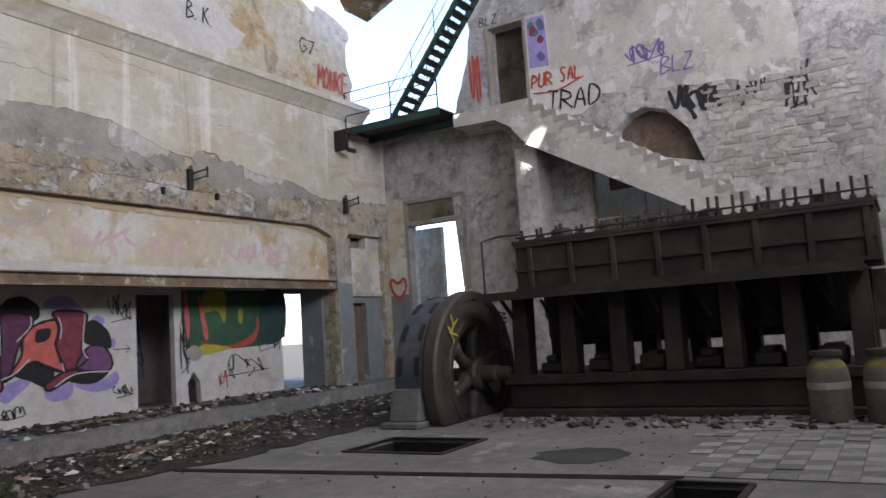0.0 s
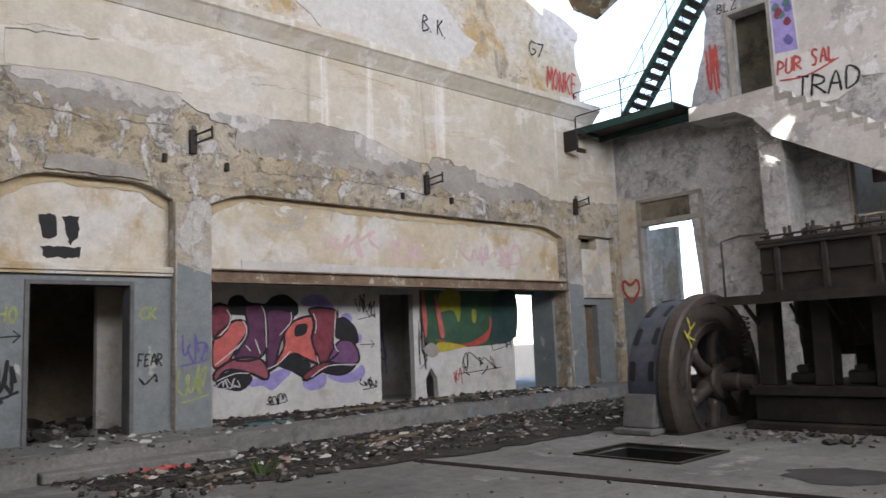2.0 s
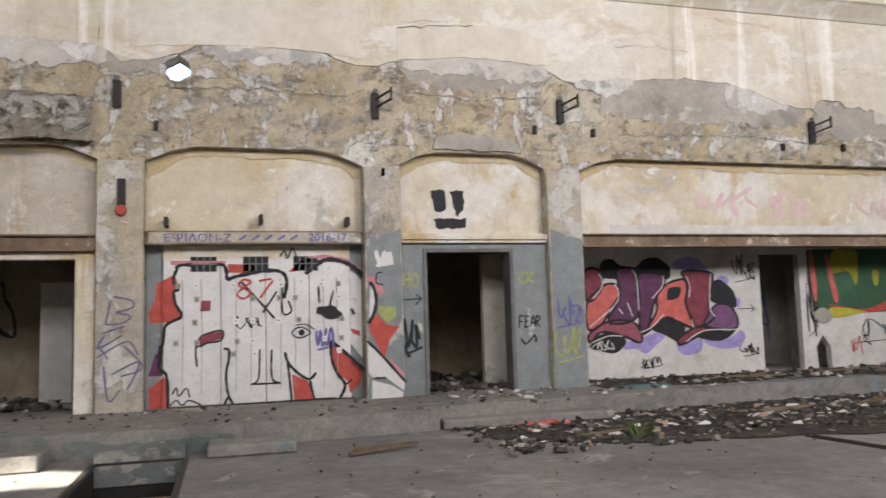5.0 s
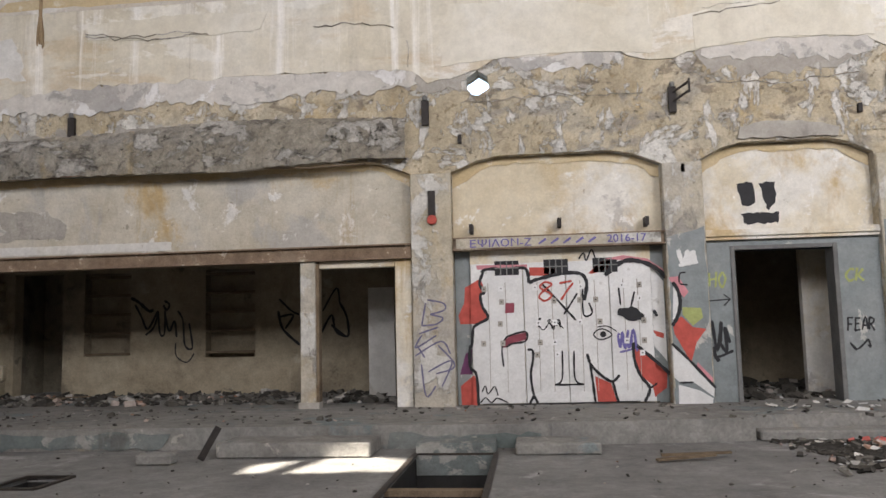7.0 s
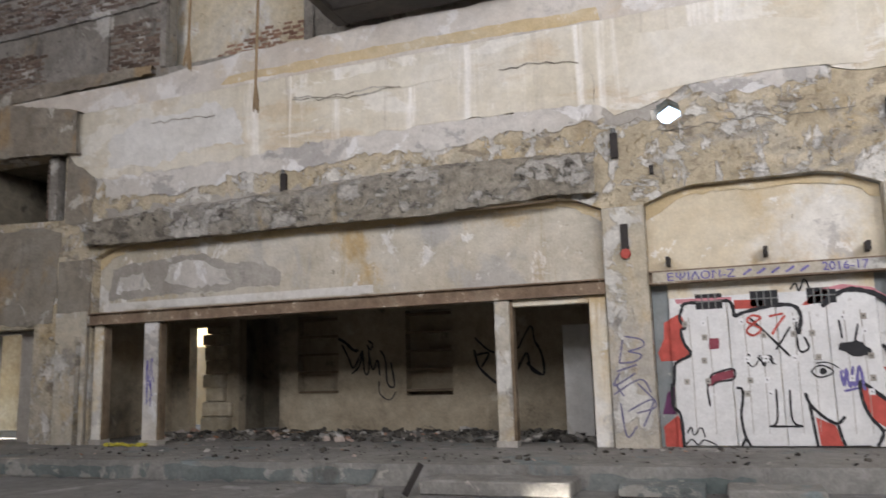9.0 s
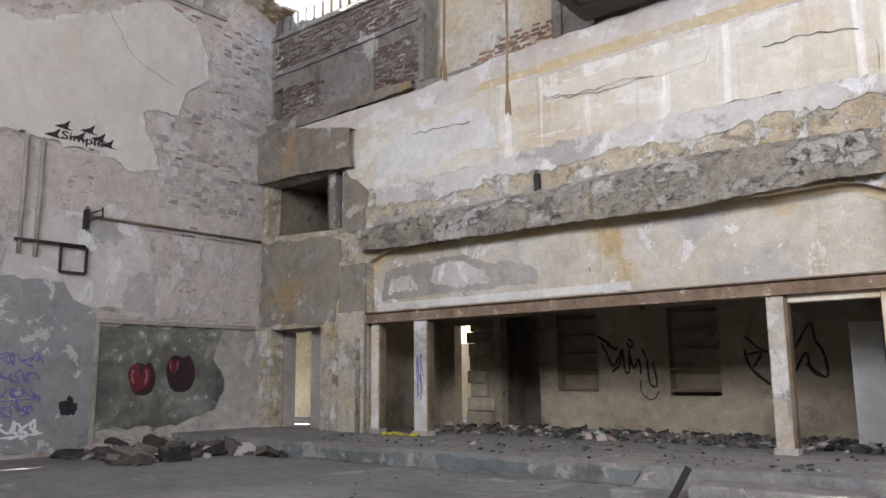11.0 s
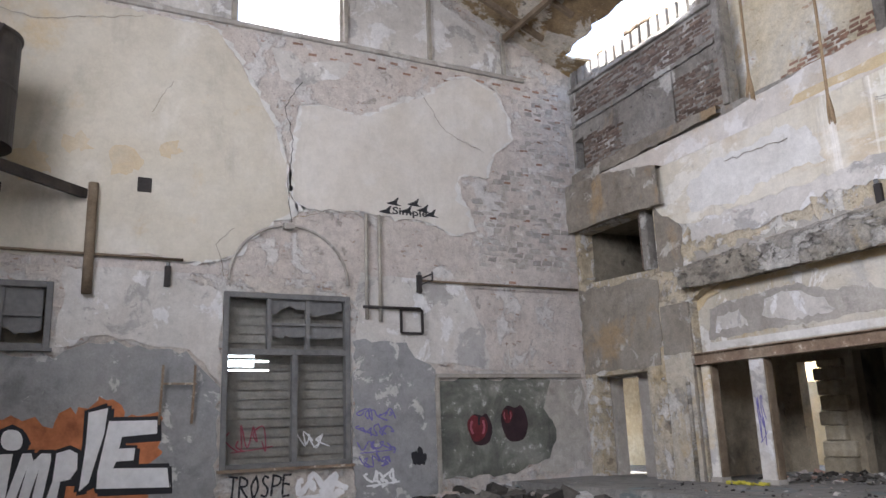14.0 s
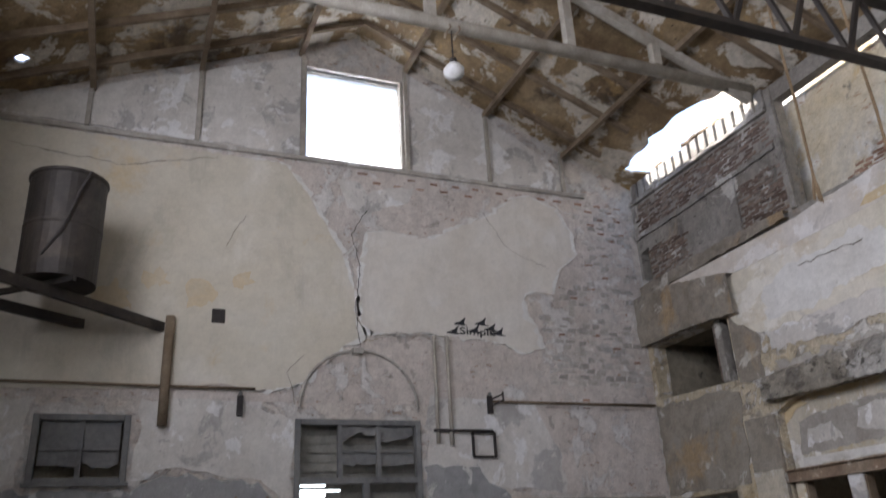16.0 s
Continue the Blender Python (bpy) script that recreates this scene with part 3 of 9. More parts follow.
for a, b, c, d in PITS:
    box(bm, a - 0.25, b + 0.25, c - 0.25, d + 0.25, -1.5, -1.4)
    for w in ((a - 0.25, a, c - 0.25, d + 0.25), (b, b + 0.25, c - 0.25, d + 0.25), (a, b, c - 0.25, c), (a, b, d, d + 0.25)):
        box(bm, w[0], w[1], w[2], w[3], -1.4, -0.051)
struct("pit_lining", bm, M_PITSHADE, "concrete lining of the floor pits, coloured near-black as shade")
bm = B()
plate(bm, [[(-400, -400), (400, -400), (400, 400), (-400, 400)]], "z", -1.6, -1.7)
struct("ground", bm, M_DIRT, "bare earth round the hall")

# arcade wall: one front skin with the bays cut out, backed by recessed panels
FLOOR2 = 0.30
bays = [(-16.15, -14.25, 2.75, 0), (-12.65, -1.9, 4.42, 0.75), (-1.22, 2.22, 4.42, 0.8), (2.85, 5.52, 4.45, 0.65), (6.18, 16.05, 4.43, 0.85), (16.72, 18.3, 4.30, 0.0)]
outline = [(XL, 0)]
for a, b, top, ch in bays:
    outline += [(a, 0)]
    outline += [(a, top - 0.25), (a + ch * 0.55, top - 0.07), (a + ch, top), (b - ch, top), (b - ch * 0.55, top - 0.07), (b, top - 0.25)] if ch else [(a, top), (b, top)]
    outline += [(b, 0)]
outline += [(XR, 0), (XR, 7.45), (XL, 7.45)]
bm = B()
plate(bm, [outline, disc(-0.72, 5.68, 0.2, 12, 3, 0.15), [(-16.4, 5.2), (-13.55, 5.08), (-13.55, 6.6), (-16.4, 6.6)]], "y", YA, YA + 0.42)
arcade = struct("wall_north", bm, M_RUBBLE, "bare stained rubble arcade wall with arched bays")

# plaster still clinging to the upper part, with a ragged lower edge
bm = B()
low = rough_line([(XL + 0.02, 7.0), (-14.0, 6.9), (-12.6, 5.9), (-10.5, 5.85), (-7.5, 6.0), (-4.2, 6.02), (-1.9, 5.95), (-1.6, 5.75), (-1.0, 5.8), (-0.3, 6.1), (1.6, 6.12), (2.3, 5.85), (2.9, 6.05), (4.3, 6.15), (5.5, 6.1), (6.1, 5.78), (6.9, 5.95), (8.5, 6.0), (9.6, 5.95), (10.6, 5.65), (11.2, 5.55), (11.7, 5.75), (13.0, 5.55), (14.5, 5.45), (15.3, 5.2), (16.1, 5.15), (XR - 0.02, 5.3)], 0.16, 0.055, 5)
plate(bm, [low + [(XR - 0.02, 7.44), (XL + 0.02, 7.44)]], "y", YA - 0.035, YA - 0.001)
tagged(finish("wall_plaster", bm, M_CREAM), "streaked cream plaster breaking off above the arcade", "plaster", kind="structure")
# a second, thinner coat of grey render under the break
bm = B()
for k, (a, b, lo, hi) in enumerate([(6.7, 11.2, 5.15, 6.1), (11.5, 15.9, 4.95, 5.7), (-12.3, -2.3, 4.75, 5.2), (3.0, 5.4, 5.55, 6.2), (-1.9, -1.0, 5.5, 5.95)]):
    pts = rough_line([(a, lo + 0.1), ((a + b) / 2, lo), (b, lo + 0.15), (b + 0.1, hi - 0.1), ((a + b) / 2, hi), (a - 0.1, hi - 0.05), (a, lo + 0.1)], 0.1, 0.1, 20 + k)[:-1]
    plate(bm, [pts], "y", YA - 0.018, YA - 0.0005)
tagged(finish("render_patch", bm, M_GREYPL), "grey render patches left on the rubble", "render", kind="structure")

# white coat showing under the upper plaster, and grey repairs on the panels
for k, (a, b, lo, hi) in enumerate([(-12.4, -9.3, 5.35, 5.97), (-9.3, -6.4, 5.5, 6.04), (-6.4, -3.6, 5.55, 6.08), (-3.6, -1.8, 5.6, 6.04), (-0.3, 1.5, 5.8, 6.16), (2.95, 4.2, 5.8, 6.2), (4.2, 5.6, 5.75, 6.2), (6.2, 7.4, 5.6, 6.0), (9.4, 10.8, 5.4, 5.95), (12.9, 14.2, 5.25, 5.6)]):
    bm = B()
    pts = rough_line([(a, lo + 0.12), ((a + b) / 2, lo), (b, lo + 0.1), (b + 0.05, hi), (a - 0.05, hi), (a, lo + 0.12)], 0.1, 0.06, 140 + k)[:-1]
    plate(bm, [pts], "y", YA - 0.026 - 0.004 * (k % 2), YA - 0.0185 - 0.0005 * (k % 2))
    tagged(finish("white_coat", bm, M_STAIR), "flaking white coat under the upper plaster", "plaster", kind="structure")
bm = B()
plate(bm, [rough_line([(-12.4, 3.27), (-12.3, 3.95), (-10.93, 4.08), (-10.02, 4.1), (-9.3, 3.84), (-8.57, 3.84), (-8.2, 3.6), (-8.2, 3.33), (-10.4, 3.3), (-12.4, 3.27)], 0.12, 0.035, 160)[:-1]], "y", YA + 0.192, YA + 0.1995)
tagged(finish("panel_repair", bm, M_GREYPL), "grey cement repairs on the panels", "plaster", kind="structure")
bm = B()
for k, pts in enumerate(([(XL + 0.02, 2.85), (-13.7, 2.85), (-13.6, 4.8), (-14.2, 4.95), (XL + 0.02, 5.05)], [(-13.5, 5.0), (-12.8, 4.9), (-12.7, 5.8), (-13.1, 6.55), (-13.5, 6.5)])):
    plate(bm, [rough_line(pts + pts[:1], 0.2, 0.05, 170 + k)[:-1]], "y", YA - 0.02, YA - 0.0005)
tagged(finish("end_bay_render", bm, M_BEAM), "dingy buff render of the end bay", "plaster", kind="structure")

# projecting rubble band over the wide left bay, broken along its lower edge, with loose laths under it
bm = B()
crust(bm, -12.75, -1.95, between([(-12.75, 4.42), (-10.9, 4.37), (-7.0, 4.36), (-4.9, 4.31), (-2.65, 4.44), (-1.9, 4.4)]), between([(-12.75, 4.95), (-10.9, 5.06), (-7.5, 5.12), (-5.3, 5.25), (-2.7, 5.18), (-1.9, 5.12)]), YA - 0.003, 0.22, 0.075, 3.3, 0.07)
tagged(finish("fascia", bm, M_FASCIA), "broken projecting rubble band over the wide opening", "fascia", kind="structure")
rnd = random.Random(77)
for k in range(7):
    x = -10.6 + k * 1.15 + rnd.uniform(-0.2, 0.2)
    bm = B()
    bar(bm, (x, YA - 0.12 - 0.02 * (k % 3), 4.36 + rnd.uniform(-0.03, 0.03)), (x + rnd.uniform(1.0, 1.9), YA - 0.1 - 0.02 * (k % 3), 4.36 + rnd.uniform(-0.05, 0.04)), 0.05, 0.018)
    tagged(finish("lath", bm, M_OLDWOOD), "split dark lath under the broken band", "lath", kind="structure")
# rough face of the band between the arches and the plaster
for k, (a, b, lo, hi, mat) in enumerate([(-1.88, 2.5, 4.55, 6.05, M_RUBBLE), (2.5, 6.1, 4.55, 6.1, M_RUBBLE), (6.1, 11.4, 4.52, 5.5, M_RUBBLE), (11.4, 18.2, 4.5, 5.25, M_RUBBLE)]):
    bm = B()
    crust(bm, a, b, lambda x, q=lo: q, lambda x, q=hi: q + 0.12 * math.sin(x * 1.7), YA - 0.0005, 0.008, 0.022, 5.0 + k, 0.08, hole=(-0.72, 5.68, 0.26))
    tagged(finish("rubble_face", bm, mat), "uneven stained rubble face above the arches", "masonry", kind="structure")
# cement patch on the arch over the doorway
bm = B()
plate(bm, [rough_line([(3.45, 4.5), (5.0, 4.47), (5.02, 4.6), (4.75, 4.72), (3.9, 4.76), (3.5, 4.68), (3.45, 4.5)], 0.1, 0.02, 91)[:-1]], "y", YA - 0.05, YA - 0.001)
tagged(finish("cement_patch", bm, M_GREYPL), "smooth grey cement patch over the arch", "plaster", kind="structure")

# white coat over part of the grey repairs
bm = B()
for k, pts in enumerate(([(-10.95, 3.6), (-10.8, 3.95), (-10.2, 4.0), (-9.5, 3.72), (-9.3, 3.45), (-10.3, 3.4)], [(-12.2, 3.4), (-12.1, 3.75), (-11.5, 3.8), (-11.3, 3.45)])):
    plate(bm, [rough_line(pts + pts[:1], 0.1, 0.04, 180 + k)[:-1]], "y", YA + 0.186, YA + 0.1915)
tagged(finish("panel_white", bm, M_STAIR), "white coat left on the grey repair", "plaster", kind="structure")

# piers, proud of the wall
piers = [(-13.55, -12.68, M_BEAM), (-1.9, -1.22, M_PIER), (2.22, 2.85, M_PIER), (5.52, 6.18, M_PIER), (16.08, 16.7, M_PIER)]
for a, b, m in piers:
    bm = B()
    box(bm, a, b, YA - 0.09, YA - 0.001, FLOOR2, 4.15)
    ob = struct("pier", bm, m, "rendered pier with peeling paint between bays", bevel=0.015)
    bm = B()
    rnd = random.Random(int(a * 10))
    pts = rough_line([(a + 0.02, FLOOR2), (b - 0.02, FLOOR2), (b - 0.02, 3.0 + rnd.uniform(-0.1, 0.1)), (a + 0.02, 3.0 + rnd.uniform(-0.1, 0.1)), (a + 0.02, FLOOR2)], 0.15, 0.015, int(a * 7))[:-1]
    plate(bm, [pts], "y", YA - 0.097, YA - 0.091)
    tagged(finish("pier_paint", bm, M_BLUEGREY if a > 2 else M_PIER), "worn dado paint on a pier", "paint", kind="structure")

# recessed panels over the openings
for a, b, top, ch in bays[1:5]:
    bm = B()
    box(bm, a - 0.05, b + 0.05, YA + 0.20, YA + 0.40, 3.0, top + 0.05)
    struct("bay_panel", bm, M_WIDEPANEL if b - a > 10 else M_PANEL, "stained plaster panel in a shallow arched recess")
bm = B()
plate(bm, [[(16.68, 2.72), (18.32, 2.72), (18.32, 4.32), (16.68, 4.32)], [(16.8, 3.95), (17.7, 3.95), (17.7, 4.28), (16.8, 4.28)]], "y", YA + 0.15, YA + 0.4)
struct("bay_panel", bm, M_PANEL, "yellow plaster panel with a small dark slot")
bm = B()
box(bm, -12.4, -6.2, YA + 0.185, YA + 0.199, 3.05, 3.2)
box(bm, 6.9, 12.8, YA + 0.185, YA + 0.199, 3.05, 3.22)
tagged(finish("white_band", bm, M_WHITEWALL), "flaking white strip along the panel foot", "paint", kind="structure")


def rust_beam(a, b, z0, z1, y0=YA - 0.04, mat=M_RUST):
    bm = B()
    box(bm, a, b, y0, y0 + 0.03, z0 + 0.025, z1 - 0.025)
    box(bm, a, b, y0 - 0.07, y0 + 0.26, z0, z0 + 0.025)
    box(bm, a, b, y0 - 0.07, y0 + 0.26, z1 - 0.025, z1)
    return struct("steel_lintel", bm, mat, "rusty steel lintel over a wide opening")


rust_beam(-12.67, -1.91, 2.74, 2.99)
rust_beam(6.19, 16.07, 2.78, 3.02)
rust_beam(-1.21, 2.21, 2.84, 3.05, YA - 0.03, M_RUST)

# bay with the steel switch panel doors: side strips and head
bm = B()
box(bm, -1.21, -0.95, YA + 0.22, YA + 0.4, FLOOR2, 2.84)
box(bm, 2.0, 2.21, YA + 0.22, YA + 0.4, FLOOR2, 2.84)
struct("bay_jamb", bm, M_BLUEGREY, "blue grey painted jamb strips")
# bay with the doorway
bm = B()
plate(bm, [[(2.84, FLOOR2), (3.30, FLOOR2), (3.30, 2.70), (4.82, 2.70), (4.82, FLOOR2), (5.53, FLOOR2), (5.53, 2.86), (2.84, 2.86)]], "y", YA + 0.06, YA + 0.35)
struct("wall_door_bay", bm, M_BLUEGREY, "blue grey painted wall round an open doorway")
bm = B()
for z, d in ((2.865, 0.02), (2.92, 0.06), (2.975, 0.03)):
    box(bm, 2.86, 5.51, YA - d, YA + 0.3, z, z + 0.05)
struct("trim", bm, M_PANEL, "moulded cornice strip above the doorway")
bm = B()
box(bm, 3.24, 3.31, YA + 0.03, YA + 0.38, FLOOR2, 2.77)
box(bm, 4.81, 4.88, YA + 0.03, YA + 0.38, FLOOR2, 2.77)
box(bm, 3.31, 4.81, YA + 0.03, YA + 0.38, 2.70, 2.77)
struct("door_1", bm, M_FRAME, "chipped grey door frame without a door", bevel=0.008)
bm = B()
box(bm, 16.83, 17.62, YA + 0.36, YA + 0.41, FLOOR2, 2.45)
struct("door_4", bm, M_OLDWOOD, "dark old door in the narrow doorway", bevel=0.01)
bm = B()
box(bm, 16.7, 17.8, YA + 0.42, YA + 0.46, 3.8, 4.4)
struct("slot_lining", bm, M_SHADEDARK, "small wall slot lining, coloured dark as shade")
# end bay doorway
bm = B()
plate(bm, [[(16.71, FLOOR2), (16.85, FLOOR2), (16.85, 2.43), (17.6, 2.43), (17.6, FLOOR2), (18.31, FLOOR2), (18.31, 2.73), (16.71, 2.73)]], "y", YA + 0.18, YA + 0.4)
struct("wall_end_bay", bm, M_BLUEGREY, "grey painted end bay wall with a narrow doorway")
bm = B()
for z in (2.62, 2.67, 2.72):
    box(bm, 16.72, 18.3, YA + 0.10, YA + 0.2, z, z + 0.04)
struct("trim", bm, M_PANEL, "moulded strip over the narrow doorway")

# cornice and the set-back upper wall
bm = B()
prof = [(YA + 0.42, 7.45), (YA - 0.05, 7.45), (YA - 0.10, 7.52), (YA - 0.30, 7.72), (YA - 0.36, 7.75), (YA - 0.36, 7.90), (YA + 0.42, 7.98)]
ends = [[bm.verts.new((x, y, z)) for y, z in prof] for x in (2.0, 17.6)]
for i in range(len(prof)):
    j = (i + 1) % len(prof)
    bm.faces.new((ends[0][i], ends[0][j], ends[1][j], ends[1][i]))
bm.faces.new(ends[0])
bm.faces.new(ends[1][::-1])
struct("cornice", bm, M_CREAM, "deep streaked plaster cornice")
bm = B()
plate(bm, [[(XL, 7.46), (XL, 7.98)] + rough_line([(-11.3, 7.98), (-9.0, 8.15), (-6.6, 8.2), (2.0, 8.2)], 0.3, 0.03, 4) + [(2.0, 7.46)]], "y", YA, YA + 0.42)
struct("wall_north_parapet", bm, M_PALE, "pale plaster wall head under the clerestory")

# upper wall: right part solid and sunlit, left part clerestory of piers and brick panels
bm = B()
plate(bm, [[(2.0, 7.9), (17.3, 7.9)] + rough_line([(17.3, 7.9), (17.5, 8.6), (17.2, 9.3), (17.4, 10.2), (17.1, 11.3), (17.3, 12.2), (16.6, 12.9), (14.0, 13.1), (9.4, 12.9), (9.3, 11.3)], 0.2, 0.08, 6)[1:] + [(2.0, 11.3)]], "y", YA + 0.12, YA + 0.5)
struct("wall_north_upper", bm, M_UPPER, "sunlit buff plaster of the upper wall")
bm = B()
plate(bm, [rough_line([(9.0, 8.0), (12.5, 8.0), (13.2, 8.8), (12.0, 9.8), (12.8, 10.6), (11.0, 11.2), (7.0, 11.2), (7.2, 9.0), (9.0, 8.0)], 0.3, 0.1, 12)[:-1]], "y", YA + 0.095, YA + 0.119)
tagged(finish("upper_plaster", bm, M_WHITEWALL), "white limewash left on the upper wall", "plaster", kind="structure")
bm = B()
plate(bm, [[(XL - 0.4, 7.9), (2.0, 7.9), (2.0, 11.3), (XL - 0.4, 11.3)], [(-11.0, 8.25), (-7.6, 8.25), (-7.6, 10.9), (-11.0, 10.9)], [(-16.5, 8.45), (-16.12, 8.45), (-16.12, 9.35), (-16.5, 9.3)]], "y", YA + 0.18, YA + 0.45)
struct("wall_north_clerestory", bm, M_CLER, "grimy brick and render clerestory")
bm = B()
box(bm, -14.0, -5.0, YA + 0.75, YA + 0.95, 8.0, 12.6)
struct("outer_wall", bm, M_UPPER, "warm buff wall beyond the broken clerestory")
bm = B()
box(bm, -18.0, -15.5, YA + 0.6, YA + 0.7, 8.0, 10.2)
struct("slot_lining", bm, M_SHADEDARK, "clerestory slot back, coloured dark as shade")
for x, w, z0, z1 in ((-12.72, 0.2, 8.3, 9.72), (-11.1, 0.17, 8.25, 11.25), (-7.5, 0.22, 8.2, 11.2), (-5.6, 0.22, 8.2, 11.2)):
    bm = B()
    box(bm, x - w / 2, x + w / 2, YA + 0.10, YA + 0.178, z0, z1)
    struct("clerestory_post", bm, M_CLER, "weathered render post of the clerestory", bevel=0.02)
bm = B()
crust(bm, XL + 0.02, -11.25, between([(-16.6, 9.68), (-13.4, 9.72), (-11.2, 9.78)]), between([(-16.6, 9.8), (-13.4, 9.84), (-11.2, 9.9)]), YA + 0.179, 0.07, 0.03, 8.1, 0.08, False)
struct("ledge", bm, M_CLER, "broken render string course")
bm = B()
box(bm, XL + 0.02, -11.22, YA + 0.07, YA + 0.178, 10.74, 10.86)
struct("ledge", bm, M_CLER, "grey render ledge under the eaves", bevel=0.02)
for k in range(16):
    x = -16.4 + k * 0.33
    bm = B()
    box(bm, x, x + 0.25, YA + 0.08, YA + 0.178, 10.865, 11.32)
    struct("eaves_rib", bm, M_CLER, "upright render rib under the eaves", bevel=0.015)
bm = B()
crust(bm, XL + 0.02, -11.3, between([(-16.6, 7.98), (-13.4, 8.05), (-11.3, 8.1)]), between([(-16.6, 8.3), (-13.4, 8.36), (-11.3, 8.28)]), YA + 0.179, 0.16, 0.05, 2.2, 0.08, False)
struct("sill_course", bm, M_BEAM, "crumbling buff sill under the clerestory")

# heavy beam over the niche at the left end
bm = B()
crust(bm, XL + 0.02, -13.05, between([(-16.6, 6.62), (-15.0, 6.62), (-13.0, 6.5)]), between([(-16.6, 7.95), (-15.0, 7.85), (-13.0, 7.45)]), YA - 0.003, 0.24, 0.05, 4.4, 0.09, False)
struct("niche_beam", bm, M_BEAM, "stained concrete beam above a dark niche")
# Niche box in the darkened plaster, so its shade is partly colour.
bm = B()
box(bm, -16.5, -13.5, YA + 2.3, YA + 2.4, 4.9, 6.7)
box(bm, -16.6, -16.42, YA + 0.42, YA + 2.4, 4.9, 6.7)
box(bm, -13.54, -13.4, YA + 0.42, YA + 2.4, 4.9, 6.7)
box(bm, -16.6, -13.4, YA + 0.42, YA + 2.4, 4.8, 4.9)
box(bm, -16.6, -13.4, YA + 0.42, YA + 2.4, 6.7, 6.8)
struct("niche_lining", bm, M_SHADEDARK, "wall niche lining, coloured dark as shade")

bm = B()
box(bm, -14.05, -13.83, YA + 0.02, YA + 0.4, 5.12, 6.6)
struct("niche_post", bm, M_CLER, "pale render post standing in the niche", bevel=0.015)
for k in range(12):
    bm = B()
    box(bm, -14.16, -14.055, YA + 0.08, YA + 0.36, 5.2 + k * 0.115, 5.29 + k * 0.115)
    struct("niche_brick", bm, M_BRICK, "stacked brick edge beside the niche post")

# platform in front of the arcade
bm = B()
edge = [(XL, 10.35), (-7.0, 10.33), (0.2, 10.4), (0.25, 10.48), (2.9, 10.75), (2.9, 11.05), (9.2, 11.6), (XR, 11.95)]
plate(bm, [edge + [(XR, 19.5), (XL - 3, 19.5), (XL - 3, YA + 0.45), (XL, YA + 0.45)]], "z", 0.002, FLOOR2)
struct("platform", bm, M_LIP, "raised concrete walkway along the arcade")
bm = B()
box(bm, -0.22, 0.82, 9.72, 10.38, 0.003, 0.14)
box(bm, 2.95, 5.6, 10.72, 11.2, 0.003, 0.13)
struct("step", bm, M_LIP, "low concrete step at the walkway", bevel=0.02)
bm = B()
box(bm, -3.98, -2.0, 9.62, 10.33, 0.003, 0.19)
struct("step", bm, M_LIP, "pale concrete step in a patch of sun", bevel=0.02)

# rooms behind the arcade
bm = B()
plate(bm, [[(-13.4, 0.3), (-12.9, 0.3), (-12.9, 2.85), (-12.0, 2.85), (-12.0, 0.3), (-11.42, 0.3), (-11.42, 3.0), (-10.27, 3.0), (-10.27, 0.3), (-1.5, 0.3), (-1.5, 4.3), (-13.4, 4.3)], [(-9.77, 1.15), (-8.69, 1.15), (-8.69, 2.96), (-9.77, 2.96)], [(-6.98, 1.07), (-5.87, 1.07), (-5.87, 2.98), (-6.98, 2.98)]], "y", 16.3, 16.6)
struct("room_wall_1", bm, M_ROOMTAN, "tan back wall of the open room, darkened as shade")
for x0, x1 in ((-9.77, -8.69), (-6.98, -5.87)):
    w = thing("shelf_niche", ((x0 + x1) / 2, 16.5, 1.05), "dark wall niche with bare plank shelves", "niche")
    bm = B()
    box(bm, x0 - 0.02, x1 + 0.02, 16.62, 16.68, 1.0, 3.05)
    part("back", bm, M_ROOMTAN, w)
    for z in (1.16, 1.62, 2.03, 2.45, 2.86):
        bm = B()
        box(bm, x0, x1, 16.34, 16.62, z, z + 0.05)
        part("shelf", bm, M_OLDWOOD, w)
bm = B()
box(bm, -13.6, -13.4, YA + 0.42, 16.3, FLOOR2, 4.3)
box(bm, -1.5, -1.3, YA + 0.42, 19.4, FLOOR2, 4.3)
struct("room_wall_2", bm, M_ROOMTAN, "tan cross walls of the open room, darkened as shade")
# Ceilings take the darkened plaster to deepen the shade in the rooms.
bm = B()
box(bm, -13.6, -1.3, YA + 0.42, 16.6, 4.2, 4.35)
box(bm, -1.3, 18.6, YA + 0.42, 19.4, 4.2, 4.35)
# Added cover that shades the wall seen through the end doorway.
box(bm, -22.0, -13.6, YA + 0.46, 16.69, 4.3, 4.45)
struct("room_ceiling", bm, M_SHADEDARK, "back room ceiling coloured dark as shade, with added yard cover")
bm = B()
plate(bm, [[(-13.4, 0.3), (-12.7, 0.3), (-12.7, 2.9), (-11.5, 2.9), (-11.5, 0.3), (18.6, 0.3), (18.6, 4.3), (-13.4, 4.3)]], "y", 19.2, 19.4)
struct("outer_wall_back", bm, M_BUFF, "buff outer wall behind the rooms")
bm = B()
box(bm, -12.2, -11.9, 16.2, 16.6, FLOOR2, 2.84)
jamb_stones = struct("stone_jamb", bm, M_SHADEDARK, "ragged stone jamb beside a bright doorway")
rnd = random.Random(15)
z = FLOOR2
while z < 2.8:
    h = rnd.uniform(0.24, 0.36)
    bm = B()
    box(bm, -12.33 + rnd.uniform(-0.06, 0.08), -11.72 + rnd.uniform(-0.12, 0.2), 16.08 + rnd.uniform(0, 0.08), 16.62, z, min(z + h - 0.012, 2.84))
    ob = finish("stone", bm, M_BUFFSTONE, bevel=0.03)
    ob.parent = jamb_stones
    z += h
